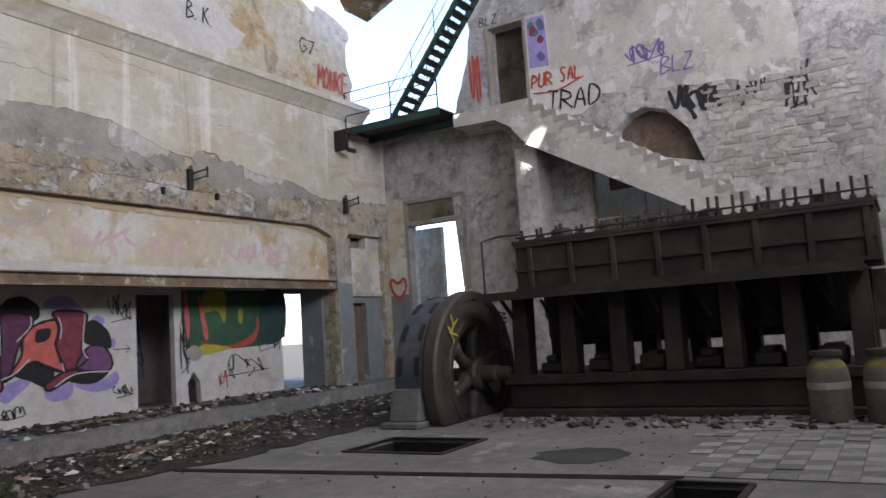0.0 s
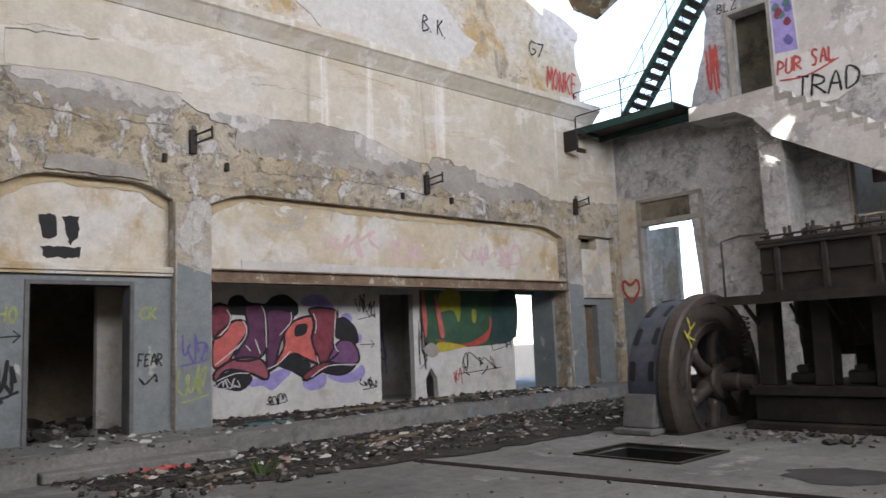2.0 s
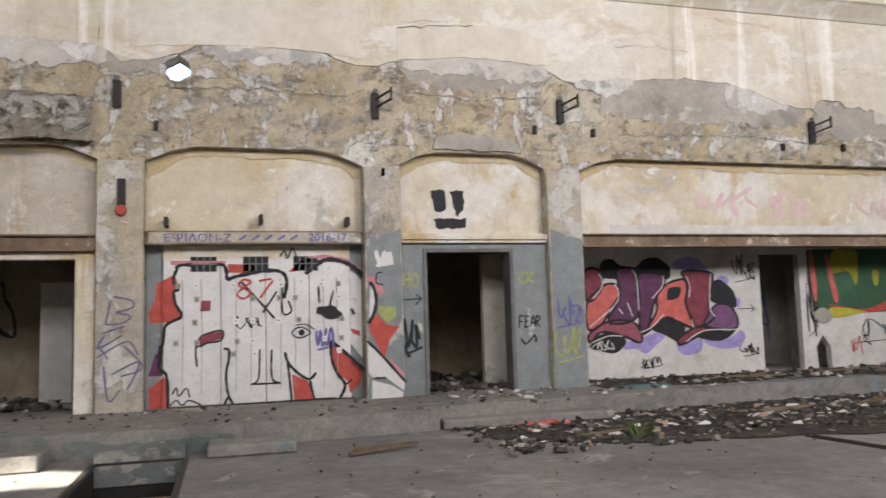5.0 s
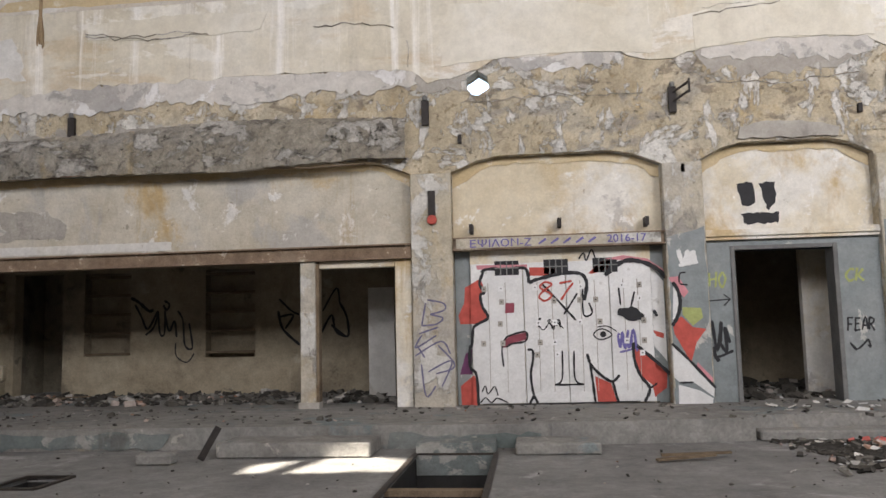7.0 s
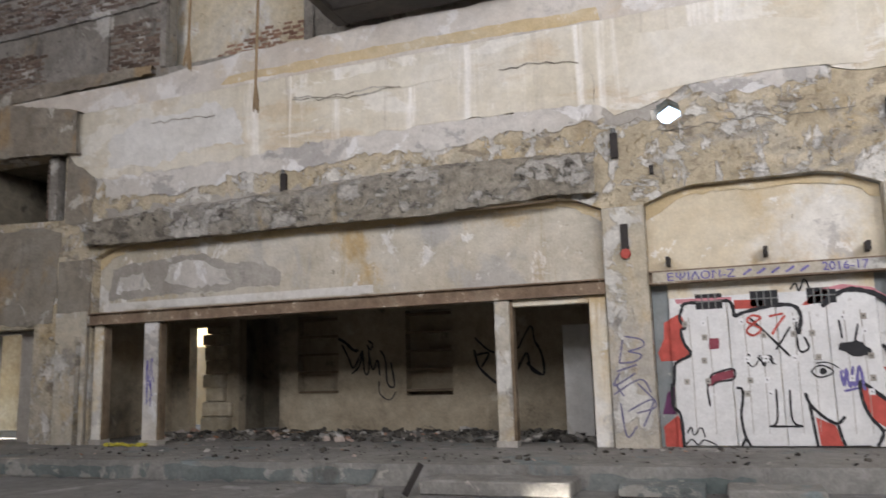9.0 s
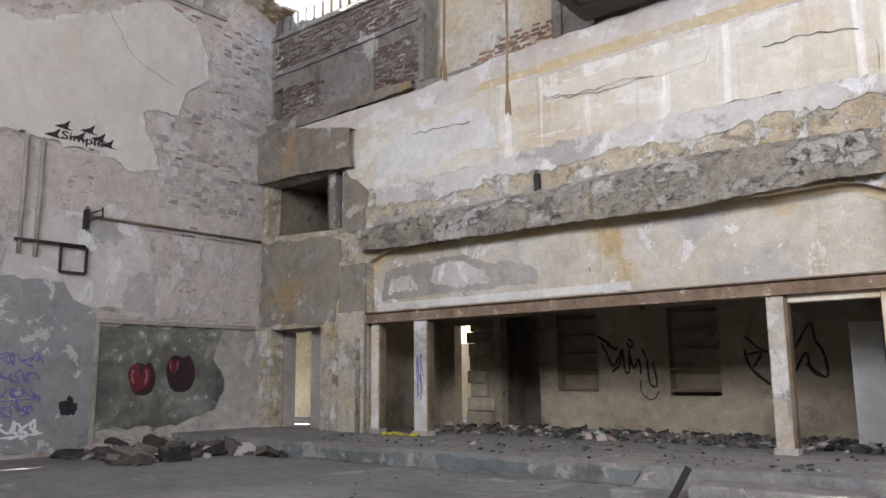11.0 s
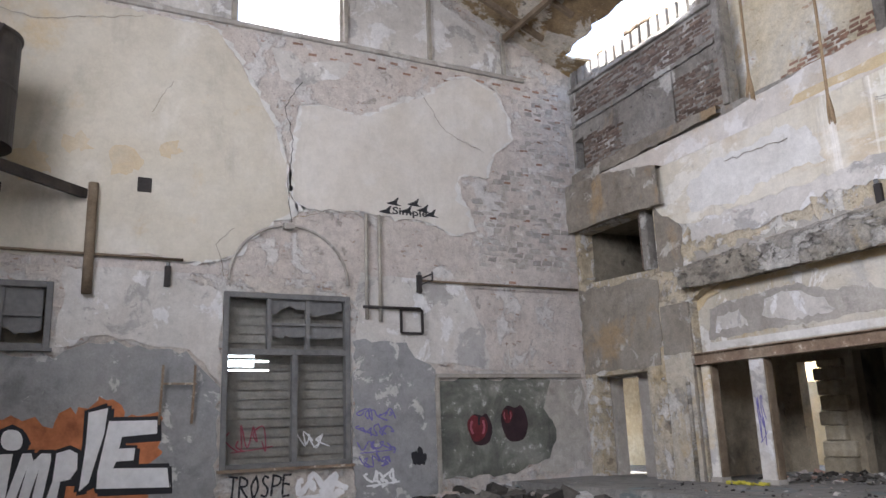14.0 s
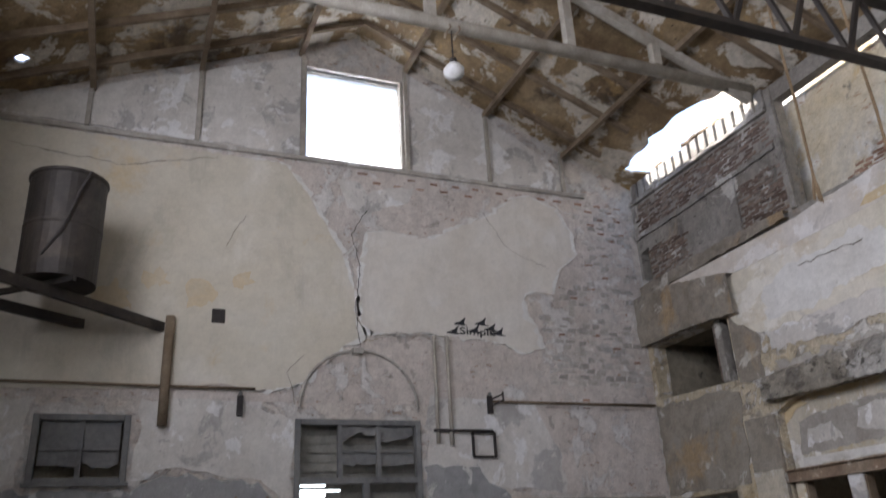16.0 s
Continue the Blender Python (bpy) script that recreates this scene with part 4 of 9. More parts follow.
# Closing box in darkened plaster; its colour makes the doorway read unlit.
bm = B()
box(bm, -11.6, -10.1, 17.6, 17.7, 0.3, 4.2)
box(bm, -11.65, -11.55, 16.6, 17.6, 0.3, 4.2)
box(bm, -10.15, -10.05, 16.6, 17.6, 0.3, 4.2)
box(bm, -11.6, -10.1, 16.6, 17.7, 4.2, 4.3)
struct("passage_lining", bm, M_SHADEDARK, "passage lining behind the open room, coloured dark as shade")
bm = B()
box(bm, -18.0, -11.75, 18.7, 18.9, 0, 4.0)
struct("yard_wall", bm, M_BUFF, "sunlit buff wall of the yard")
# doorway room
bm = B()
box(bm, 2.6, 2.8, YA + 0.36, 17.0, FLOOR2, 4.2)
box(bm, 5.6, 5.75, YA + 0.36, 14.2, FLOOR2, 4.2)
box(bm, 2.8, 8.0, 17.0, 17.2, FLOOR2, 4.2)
struct("room_wall_3", bm, M_ROOMTAN, "tan room walls behind the doorway, darkened as shade")
bm = B()
plate(bm, [[(4.75, FLOOR2), (5.6, FLOOR2), (5.6, 2.9), (4.75, 2.9)]], "y", 14.2, 14.35)
struct("room_wall_4", bm, M_PANEL, "yellowed return wall inside the doorway")
# painted wall inside the right bay
bm = B()
plate(bm, [[(5.75, FLOOR2), (10.72, FLOOR2), (10.72, 2.72), (11.7, 2.72), (11.7, FLOOR2)] + [(12.05, FLOOR2), (12.02, 0.75), (12.2, 1.0), (12.38, 0.75), (12.4, FLOOR2), (15.1, FLOOR2), (15.1, 4.2), (5.75, 4.2)]], "y", 13.85, 14.0)
struct("room_wall_5", bm, M_WHITEWALL, "dirty white wall covered in spray paintings")
bm = B()
box(bm, 15.98, 16.15, YA + 0.42, 13.95, FLOOR2, 4.2)
box(bm, 15.1, 15.98, 13.85, 14.0, 2.75, 4.2)
struct("room_wall_6", bm, M_BLUEGREY, "grey side wall by the bright opening")
bm = B()
box(bm, 10.3, 10.45, 14.0, 17.0, FLOOR2, 4.2)
box(bm, 12.8, 12.95, 14.0, 17.0, FLOOR2, 4.2)
box(bm, 10.45, 12.8, 15.6, 15.8, FLOOR2, 4.2)
struct("room_wall_7", bm, M_GREYPL, "grey wall seen through the dark doorway")

# left end wall (gable) with its openings
gable = [(YB, 0), (YA + 0.46, 0), (YA + 0.46, roof_z(YA + 0.46)), (RIDGE, roof_z(RIDGE)), (YB, roof_z(YB))]
WIN_A = (3.42, 6.25, 0.92, 4.60)
WIN_B = (-1.55, 0.18, 3.33, 4.62)
GWIN = (3.55, 6.08, 10.95, 13.6)
bm = B()
rect = lambda r: [(r[0], r[2]), (r[1], r[2]), (r[1], r[3]), (r[0], r[3])]  # noqa: E731
plate(bm, [gable, rect(WIN_A), rect(WIN_B), rect(GWIN)], "x", XL - 0.45, XL)
struct("wall_west", bm, M_BRICKW, "stone and brick gable wall with remains of plaster")
# its plaster: grey dado below, pale coat above, fallen off near the corner and over the window
BUFF_COAT = [(-3.08, 10.8), (3.1, 10.66), (3.59, 9.95), (3.99, 9.25), (4.39, 8.66), (4.58, 8.06), (4.75, 7.51), (4.77, 6.86), (4.86, 6.47), (4.56, 6.28), (3.99, 5.84), (3.67, 5.41), (3.31, 5.24), (2.56, 5.14), (2, 5.3), (0.3, 5.15), (-3.08, 5.05)]
GREY_COAT = [(5.05, 9.11), (4.89, 8.4), (4.8, 7.98), (4.82, 6.96), (4.96, 6.52), (5.96, 6.61), (7.23, 6.62), (7.66, 6.54), (8.33, 6.58), (8.65, 6.39), (9.22, 6.29), (9.66, 6.46), (9.52, 6.97), (9.26, 7.39), (9.17, 7.72), (9.42, 7.89), (10.09, 7.9), (10.35, 8.61), (10.91, 9.02), (10.9, 9.62), (10.48, 10.42), (9.62, 10.67), (8.98, 10.44), (8.59, 10.05), (7.39, 9.44), (6.48, 9.06), (5.63, 9.21)]
bm = B()
plate(bm, [[(YB + 0.01, 4.95), (12.75, 4.95), (12.75, 10.0), (11.3, 10.9), (YB + 0.01, 10.9)]], "x", XL + 0.012, XL + 0.001)
tagged(finish("scratch_coat", bm, M_SCRATCH), "pitted bare coat with brick showing through", "plaster", kind="structure")
for k, (pts, mat, label) in enumerate(zip((BUFF_COAT, GREY_COAT), (M_COAT, M_GREYCOAT), ("smooth buff plaster coat with a ragged edge", "smooth grey plaster coat with a ragged edge"))):
    coat = rough_line(pts + pts[:1], 0.12, 0.035, 31 + k)[:-1]
    bm = B()
    plate(bm, [coat], "x", XL + 0.04 + 0.005 * k, XL + 0.001)
    tagged(finish("gable_plaster", bm, mat), label, "plaster", kind="structure")
    rim = coat + coat[:1] if k else [q for q in coat if q[0] > 1.9 and q[1] < 10.75]
    rnd = random.Random(k)
    for i in range(0, len(rim) - 3, 6):
        bm = B()
        seg = rim[i:i + 7]
        w = rnd.uniform(0.09, 0.22)
        plate(bm, [[(y + rnd.uniform(-0.02, 0.02), z + rnd.uniform(-0.02, 0.02)) for y, z in seg] + [(y + w * rnd.uniform(0.5, 1.2) * (1 if k else -1) * (1 if y > 7 or not k else -1) * -1, z + rnd.uniform(-0.05, 0.05)) for y, z in reversed(seg[1:-1])]], "x", XL + 0.0475 + 0.0008 * (i % 4), XL + 0.0405)
        tagged(finish("plaster_rim", bm, M_WHITEWALL), "white broken rim of a plaster coat", "plaster", kind="structure")
bm = B()
plate(bm, [rough_line([(4.35, 10.44), (4.92, 10.41), (5.07, 10.15), (5.66, 10.41), (6.32, 10.44), (6.19, 10.06), (5.65, 9.84), (5.11, 9.61), (4.6, 9.7)], 0.1, 0.04, 35)], "x", XL + 0.022, XL + 0.001)
tagged(finish("white_coat", bm, M_STAIR), "white coat left under the gable window", "plaster", kind="structure")
bm = B()
for k, pts in enumerate([
        [(YB + 0.02, 0.1), (3.36, 0.1), (3.36, 2.6), (2.7, 3.3), (1.0, 3.5), (0.3, 3.2), (YB + 0.02, 3.18)],
        [(6.32, 0.1), (8.4, 0.1), (8.4, 2.9), (7.6, 3.55), (6.35, 3.6)]]):
    plate(bm, [rough_line(pts + pts[:1], 0.18, 0.07, 40 + k)[:-1]], "x", XL + 0.02, XL + 0.001)
tagged(finish("dado_paint", bm, M_DADO), "flaking grey dado paint", "paint", kind="structure")
for k, pts in enumerate([
        [(2.75, 3.35), (3.36, 2.75), (3.36, 4.6), (2.2, 4.9), (0.35, 4.95), (0.3, 3.35), (1.0, 3.6)],
        [(-1.7, 3.3), (-1.7, 4.9), (YB + 0.02, 4.9), (YB + 0.02, 3.3)],
        [(6.4, 3.65), (8.4, 3.1), (9.9, 3.0), (9.8, 4.0), (9.2, 5.0), (6.5, 5.2)]]):
    bm = B()
    plate(bm, [rough_line(pts + pts[:1], 0.2, 0.06, 50 + k)[:-1]], "x", XL + 0.016, XL + 0.001)
    tagged(finish("lower_plaster", bm, M_STAIR), "patchy grey white plaster between dado and upper coat", "plaster", kind="structure")
bm = B()
plate(bm, [rough_line([(9.2, 2.95), (12.74, 2.95), (12.74, 4.97), (9.2, 4.97), (9.2, 2.95)], 0.2, 0.02, 57)[:-1]], "x", XL + 0.012, XL + 0.001)
tagged(finish("scratch_coat", bm, M_SCRATCH), "pitted bare coat above the painting", "plaster", kind="structure")
bm = B()
plate(bm, [rough_line([(YB + 0.02, 11.0), (3.45, 10.98), (3.45, 13.9), (1.0, 12.9), (YB + 0.02, 11.3), (YB + 0.02, 11.0)], 0.3, 0.03, 60)[:-1]], "x", XL + 0.02, XL + 0.001)
plate(bm, [rough_line([(6.2, 10.98), (11.2, 10.95), (10.4, 11.9), (8.6, 12.9), (6.2, 13.9), (6.2, 10.98)], 0.3, 0.03, 61)[:-1]], "x", XL + 0.02, XL + 0.001)
tagged(finish("gable_top_plaster", bm, M_STAIR), "pale plaster panels of the gable top", "plaster", kind="structure")
bm = B()
box(bm, XL, XL + 0.09, YB, 11.4, 10.82, 10.94)
struct("gable_ledge", bm, M_GREYPL, "narrow concrete ledge across the gable", bevel=0.015)
for y in (-1.33, 1.0, 3.45, 6.18, 8.5, 10.75):
    bm = B()
    box(bm, XL + 0.02, XL + 0.11, y - 0.05, y + 0.05, 10.94, roof_z(y) - 0.1)
    struct("gable_post", bm, M_TIMBER, "weathered upright on the gable")
bm = B()
box(bm, XL - 0.2, XL - 0.1, 3.5, 6.1, 13.6, 14.2)
struct("window_3", bm, M_SHADEDARK, "dark board above the gable window")

# back wall with assumed tall openings for the fill lamps, never faced by the camera
bm = B()
plate(bm, [[(XL - 0.45, 0), (XR + 0.45, 0), (XR + 0.45, 11.42), (XL - 0.45, 11.42)]] + [[(a, 7.2), (b, 7.2), (b, 11.0), (a, 11.0)] for a, b in FILL_OPENINGS], "y", YB - 0.45, YB)
struct("wall_south", bm, M_PALE, "unseen pale plaster wall with assumed openings for the fill lamps")

# Added unseen wall: stops sun at the south openings, clears the roof holes.
bm = B()
box(bm, XL - 20, XR + 20, -9.0, -8.4, -1.6, 20.0)
struct("neighbour_wall", bm, M_PALE, "added unseen wall that keeps direct sun out of the south openings")

# right end wall: rubble stone, with the gallery door and the open corner
bm = B()
hole_arch = [(3.7, 5.05), (5.75, 5.6), (5.75, 6.2), (5.4, 6.5), (5.0, 6.62), (4.5, 6.45), (4.0, 5.9)]
east = [(YB, 0), (YA, 0), (YA, 7.2), (10.35, 7.35)] + rough_line([(10.35, 7.35), (10.0, 8.2), (9.75, 9.2), (9.55, 10.6), (9.35, 12.7)], 0.25, 0.05, 70)[1:] + [(RIDGE, roof_z(RIDGE)), (YB, roof_z(YB))]
plate(bm, [east, [(8.02, 7.2), (9.08, 7.2), (9.08, 9.66), (8.02, 9.66)], hole_arch, [(10.2, 0.35), (12.1, 0.35), (12.1, 5.25), (10.55, 5.2)], [(4.2, 0.3), (6.55, 0.3), (6.55, 5.3), (4.2, 4.2)]], "x", XR, XR + 0.5)
struct("wall_east", bm, M_STONEW, "whitewashed rubble stone end wall")
bm = B()
plate(bm, [rough_line([(1.5, 6.6), (4.5, 7.0), (7.9, 7.4), (7.9, 9.6), (5.0, 9.9), (1.5, 9.4), (1.5, 6.6)], 0.3, 0.08, 71)[:-1]], "x", XR - 0.02, XR - 0.001)
tagged(finish("east_plaster", bm, M_STAIR), "remains of grey plaster over the stonework", "plaster", kind="structure")
bm = B()
box(bm, XR + 2.0, XR + 2.2, 3.0, 10.4, 0, 7.3)
box(bm, XR + 0.5, XR + 2.0, 3.0, 3.2, 0, 5.0)
box(bm, XR + 0.5, XR + 2.0, 7.6, 7.7, 0, 7.0)
struct("annex_wall", bm, M_PANEL, "yellowed walls of the annex behind the stair")
# Box behind the door; its dark colour paints the unlit interior.
bm = B()
box(bm, XR + 0.5, XR + 2.0, 7.7, 9.7, 10.5, 10.7)
box(bm, XR + 0.9, XR + 1.0, 7.7, 9.7, 7.0, 10.5)
box(bm, XR + 0.5, XR + 1.0, 9.6, 9.7, 7.0, 10.5)
struct("annex_lining", bm, M_SHADEDARK, "lining behind the stair-head door, coloured dark as shade")

bm = B()
box(bm, XR + 0.51, XR + 0.65, 3.3, 6.2, 4.8, 7.0)
struct("arch_infill", bm, M_BRICK, "dull brick infill behind the blind arch")

# yellow strip and blue dado in the corner of the end wall
bm = B()
plate(bm, [rough_line([(12.16, 2.62), (12.78, 2.6), (12.78, 5.5), (12.2, 5.3), (12.16, 2.62)], 0.2, 0.02, 190)[:-1]], "x", XR - 0.012, XR - 0.001)
tagged(finish("corner_plaster", bm, M_PANEL), "yellow plaster strip beside the tall door", "plaster", kind="structure")
bm = B()
plate(bm, [rough_line([(12.16, 0.32), (12.78, 0.32), (12.78, 2.6), (12.16, 2.62), (12.16, 0.32)], 0.2, 0.015, 191)[:-1]], "x", XR - 0.012, XR - 0.001)
tagged(finish("dado_paint", bm, M_BLUEGREY), "worn blue grey dado in the corner", "paint", kind="structure")

# roof of boards on rafters, holed in places
def up_sun(x, y, z=0.0):
    """Where the sun ray that lands at (x, y, z) crosses the roof."""
    lo, hi = 0.0, 60.0
    for _ in range(50):
        k = (lo + hi) / 2
        lo, hi = (k, hi) if z + k * SUN_DIR.z < roof_z(y + k * SUN_DIR.y) else (lo, k)
    return (x + k * SUN_DIR.x, y + k * SUN_DIR.y)


spots = [disc(*up_sun(x, y, z), r, 9, i, 0.25) for i, (x, y, z, r) in enumerate(((17.45, 7.45, 6.0, 0.2), (17.45, 5.55, 6.05, 0.08), (18.6, 11.35, 5.5, 0.12), (18.6, 10.75, 5.47, 0.1), (9.89, 5.93, 0.0, 0.17)))]
north_spots = [q for q in spots if q[0][1] > RIDGE]
south_spots = [q for q in spots if q[0][1] <= RIDGE]
bm = B()
hole_l = rough_line([(-16.0, 12.4), (-14.6, 12.2), (-13.2, 12.2), (-11.6, 12.5), (-11.7, 12.95), (-15.6, 12.95), (-16.0, 12.4)], 0.25, 0.08, 80)[:-1]
hole_e = rough_line([(16.7, 5.3), (18.3, 5.3), (18.3, 8.0), (16.8, 8.0), (16.7, 5.3)], 0.4, 0.12, 83)[:-1]
hole_r = rough_line([(9.4, 11.95), (16.2, 11.8), (16.3, 8.6), (18.1, 8.4), (18.2, 12.7), (9.2, 12.7), (9.4, 11.95)], 0.5, 0.25, 81)[:-1]
plate(bm, [[(XL - 0.5, RIDGE), (XR + 0.5, RIDGE), (XR + 0.5, YA + 0.6), (XL - 0.5, YA + 0.6)], hole_l, hole_r, hole_e] + north_spots, "z", 0.0, 0.07)


sun_hole = [up_sun(-3.7, 8.52), up_sun(-1.45, 8.72), up_sun(-1.45, 9.5), up_sun(-2.05, 9.72), up_sun(-2.6, 9.62), up_sun(-3.45, 9.12)]
plate(bm, [[(XL - 0.5, YB - 0.6), (XR + 0.5, YB - 0.6), (XR + 0.5, RIDGE), (XL - 0.5, RIDGE)], rough_line(sun_hole + sun_hole[:1], 0.25, 0.04, 82)[:-1], disc(-15.4, -2.6, 0.14, 8, 2, 0.3)] + south_spots, "z", 0.0, 0.07)
for v in bm.verts:
    v.co.z += roof_z(v.co.y)
tagged(finish("ceiling", bm, M_WOODROOF), "rotten boarded roof with holes to the sky", "ceiling", kind="structure")
for k in range(26):
    x = XL + 0.8 + k * 1.35
    for y0, y1 in ((RIDGE, YA + 0.05), (YB - 0.05, RIDGE)):
        if x > 8.5 and y1 > 6 or -13.4 < x < -9.9 and y1 < 6:
            continue
        if -15.9 < x < -11.6 and y1 > 6:
            y1 = 11.6
        bm = B()
        bar(bm, (x, y0, roof_z(y0) - 0.08), (x, y1, roof_z(y1) - 0.08), 0.1, 0.16)
        struct("rafter", bm, M_OLDWOOD, "old brown roof rafter")
for y in (-1.3, 1.0, 3.4, 6.2, 8.5, 10.8):
    bm = B()
    bar(bm, (XL, y, roof_z(y) - 0.22), (8.0, y, roof_z(y) - 0.22), 0.12, 0.14)
    struct("purlin", bm, M_OLDWOOD, "roof purlin")


# ---- engine and generator ----
def engine():
    e = thing("diesel_engine", (13.2, 3.1, 0), "huge dark oily marine-type diesel engine with open crankcase", "engine")
    y0, y1 = 0.25, 5.95
    bm = B()
    box(bm, 12.25, 14.35, y0 - 0.2, y1 + 0.1, 0.12, 0.52)
    part("bedplate", bm, M_STEEL, e, bevel=0.02)
    bm = B()
    box(bm, 12.05, 14.5, y0 - 0.3, y1 + 0.2, 0.0, 0.12)
    part("foot_flange", bm, M_STEEL, e, bevel=0.02)
    bm = B()
    box(bm, 12.15, 14.45, y0 - 0.25, y1 + 0.15, 0.52, 0.68)
    part("top_flange", bm, M_STEEL, e, bevel=0.02)
    for k in range(7):
        y = y1 - 0.15 - k * 0.87
        for x0, x1 in ((12.3, 12.66), (13.85, 14.2)):
            bm = B()
            vs = box(bm, x0, x1, y - 0.14, y + 0.14, 0.68, 2.06)
            for v in vs:
                if v.co.z < 1:
                    v.co.x += -0.08 if x0 < 13 else 0.08
            part("column", bm, M_STEEL, e, bevel=0.015)
        if k < 6:
            yc = y - 0.435
            bm = B()
            lathe(bm, (13.25, yc, 1.25), [(0.0, 0), (0.27, 0.0), (0.29, 0.05), (0.29, 0.35), (0.34, 0.4), (0.34, 0.9)], 18)
            part("cylinder_liner", bm, M_STEEL, e, smooth=True)
            bm = B()
            bar(bm, (13.25, yc, 0.55), (13.25, yc, 1.3), 0.12, 0.2)
            lathe(bm, (13.25, yc - 0.12, 0.75), [(0.0, 0), (0.22, 0), (0.22, 0.24), (0.0, 0.24)], 14, (0, 1, 0))
            part("connecting_rod", bm, M_WHEEL, e)
            bm = B()
            box(bm, 12.5, 12.9, yc - 0.22, yc + 0.2, 0.69, 0.86 + 0.04 * (k % 3))
            box(bm, 12.55, 12.8, yc - 0.1, yc + 0.12, 0.86, 0.98)
            part("bearing_cap", bm, M_STEEL, e, bevel=0.03)
    bm = B()
    box(bm, 12.42, 14.1, y0, y1 - 0.1, 2.08, 2.94)
    part("cylinder_block", bm, M_STEEL, e, bevel=0.02)
    for z, d in ((2.88, 0.07), (2.45, 0.05), (2.12, 0.07)):
        bm = B()
        box(bm, 12.42 - d, 12.43, y0, y1 - 0.1, z, z + 0.05)
        part("flange", bm, M_STEEL, e)
    bm = B()
    box(bm, 12.36, 14.14, y0 - 0.03, y1 - 0.07, 2.94, 3.0)
    part("top_plate", bm, M_STEEL, e)
    for k in range(8):
        y = y0 + 0.12 + k * 0.74
        bm = B()
        box(bm, 12.36, 12.43, y - 0.05, y + 0.05, 2.12, 2.92)
        part("rib", bm, M_STEEL, e, bevel=0.015)
    bm = B()
    box(bm, 11.75, 12.42, y0 + 0.2, 6.3, 2.0, 2.05)
    box(bm, 11.72, 11.76, y0 + 0.2, 6.3, 1.96, 2.1)
    part("catwalk", bm, M_STEEL, e)
    for k in range(5):
        y = 0.9 + k * 1.25
        bm = B()
        bar(bm, (11.8, y, 2.0), (12.35, y, 1.6), 0.05, 0.05)
        part("catwalk_bracket", bm, M_STEEL, e)
    rnd = random.Random(3)
    bm = B()
    rod(bm, [(12.5, y1 - 0.1, 3.07), (12.5, y0, 3.14)], 0.018)
    part("control_rod", bm, M_STEEL, e)
    for k in range(30):
        y = y1 - 0.2 - k * 0.187
        h = 0.17 + 0.11 * rnd.random() + (0.1 if k > 14 else 0)
        bm = B()
        rod(bm, [(12.55 + 0.25 * (k % 2), y, 2.99), (12.55 + 0.25 * (k % 2), y, 3.0 + h)], 0.028, 6)
        st = part("stud", bm, M_STEEL, e)
        bm = B()
        rod(bm, [(12.55 + 0.25 * (k % 2), y, 3.0), (12.55 + 0.25 * (k % 2), y, 3.07)], 0.055, 6)
        part("nut", bm, M_STEEL, st)
    for k in range(6):
        y = y1 - 0.7 - k * 0.87
        bm = B()
        lathe(bm, (13.2, y, 2.99), [(0.3, 0), (0.3, 0.08), (0.2, 0.1), (0.2, 0.2), (0.12, 0.24), (0.0, 0.24)], 14)
        part("cylinder_head", bm, M_STEEL, e, smooth=False)
    bm = B()
    rod(bm, [(12.0, 6.28, 2.05), (12.0, 6.28, 3.02), (12.05, 6.0, 3.08), (12.3, 5.6, 3.1)], 0.02, 6)
    part("handrail", bm, M_STEEL, e)
    bm = B()
    pts = [(12.15 + 0.06 * math.cos(a), 6.05 + 0.06 * math.sin(a), 1.15 + 0.011 * i) for i, a in enumerate([k * 0.9 for k in range(60)])]
    rod(bm, pts, 0.012, 5)
    part("coil_spring", bm, M_STEEL, e)
    bm = B()
    box(bm, 14.3, 14.35, y0, y1, 1.08, 2.05)
    for k in range(6):
        y = y1 - 0.6 - k * 0.87
        rod(bm, [(12.5, y - 0.1, 1.5), (12.6, y + 0.15, 1.95)], 0.03, 6)
    part("rear_casing", bm, M_STEEL, e)
    return e


def flywheel():
    w = thing("flywheel", (12.2, 6.72, 0), "large greasy cast iron flywheel half sunk in its pit", "flywheel")
    c = Vector((12.2, 6.64, 0.73))
    bm = B()
    prof = [(0.82, 0.05), (0.86, 0.0), (0.98, -0.02), (1.0, 0.01), (1.30, 0.01), (1.32, -0.02), (1.44, -0.02), (1.48, 0.02), (1.48, 0.2), (1.45, 0.24), (0.86, 0.24), (0.82, 0.2), (0.82, 0.05)]
    lathe(bm, c, prof, 64, (0, 1, 0))
    part("rim", bm, M_WHEEL, w, smooth=False)
    bm = B()
    lathe(bm, c, [(0.0, -0.42), (0.13, -0.42), (0.15, -0.38), (0.15, -0.12), (0.27, -0.1), (0.3, -0.04), (0.3, 0.24), (0.0, 0.26)], 28, (0, 1, 0))
    part("hub", bm, M_WHEEL, w, smooth=False)
    for k in range(6):
        a = k * math.pi / 3 + 0.3
        bm = B()
        d = Vector((math.cos(a), 0, math.sin(a)))
        s = Vector((-math.sin(a), 0, math.cos(a)))
        pts = [c + d * r + s * 0.07 * math.sin((r - 0.25) * 4.2) + Vector((0, 0.1, 0)) for r in (0.24, 0.42, 0.62, 0.86)]
        rod(bm, pts, [0.14, 0.105, 0.095, 0.13], 10)
        part("spoke", bm, M_WHEEL, w, smooth=True)
    return w


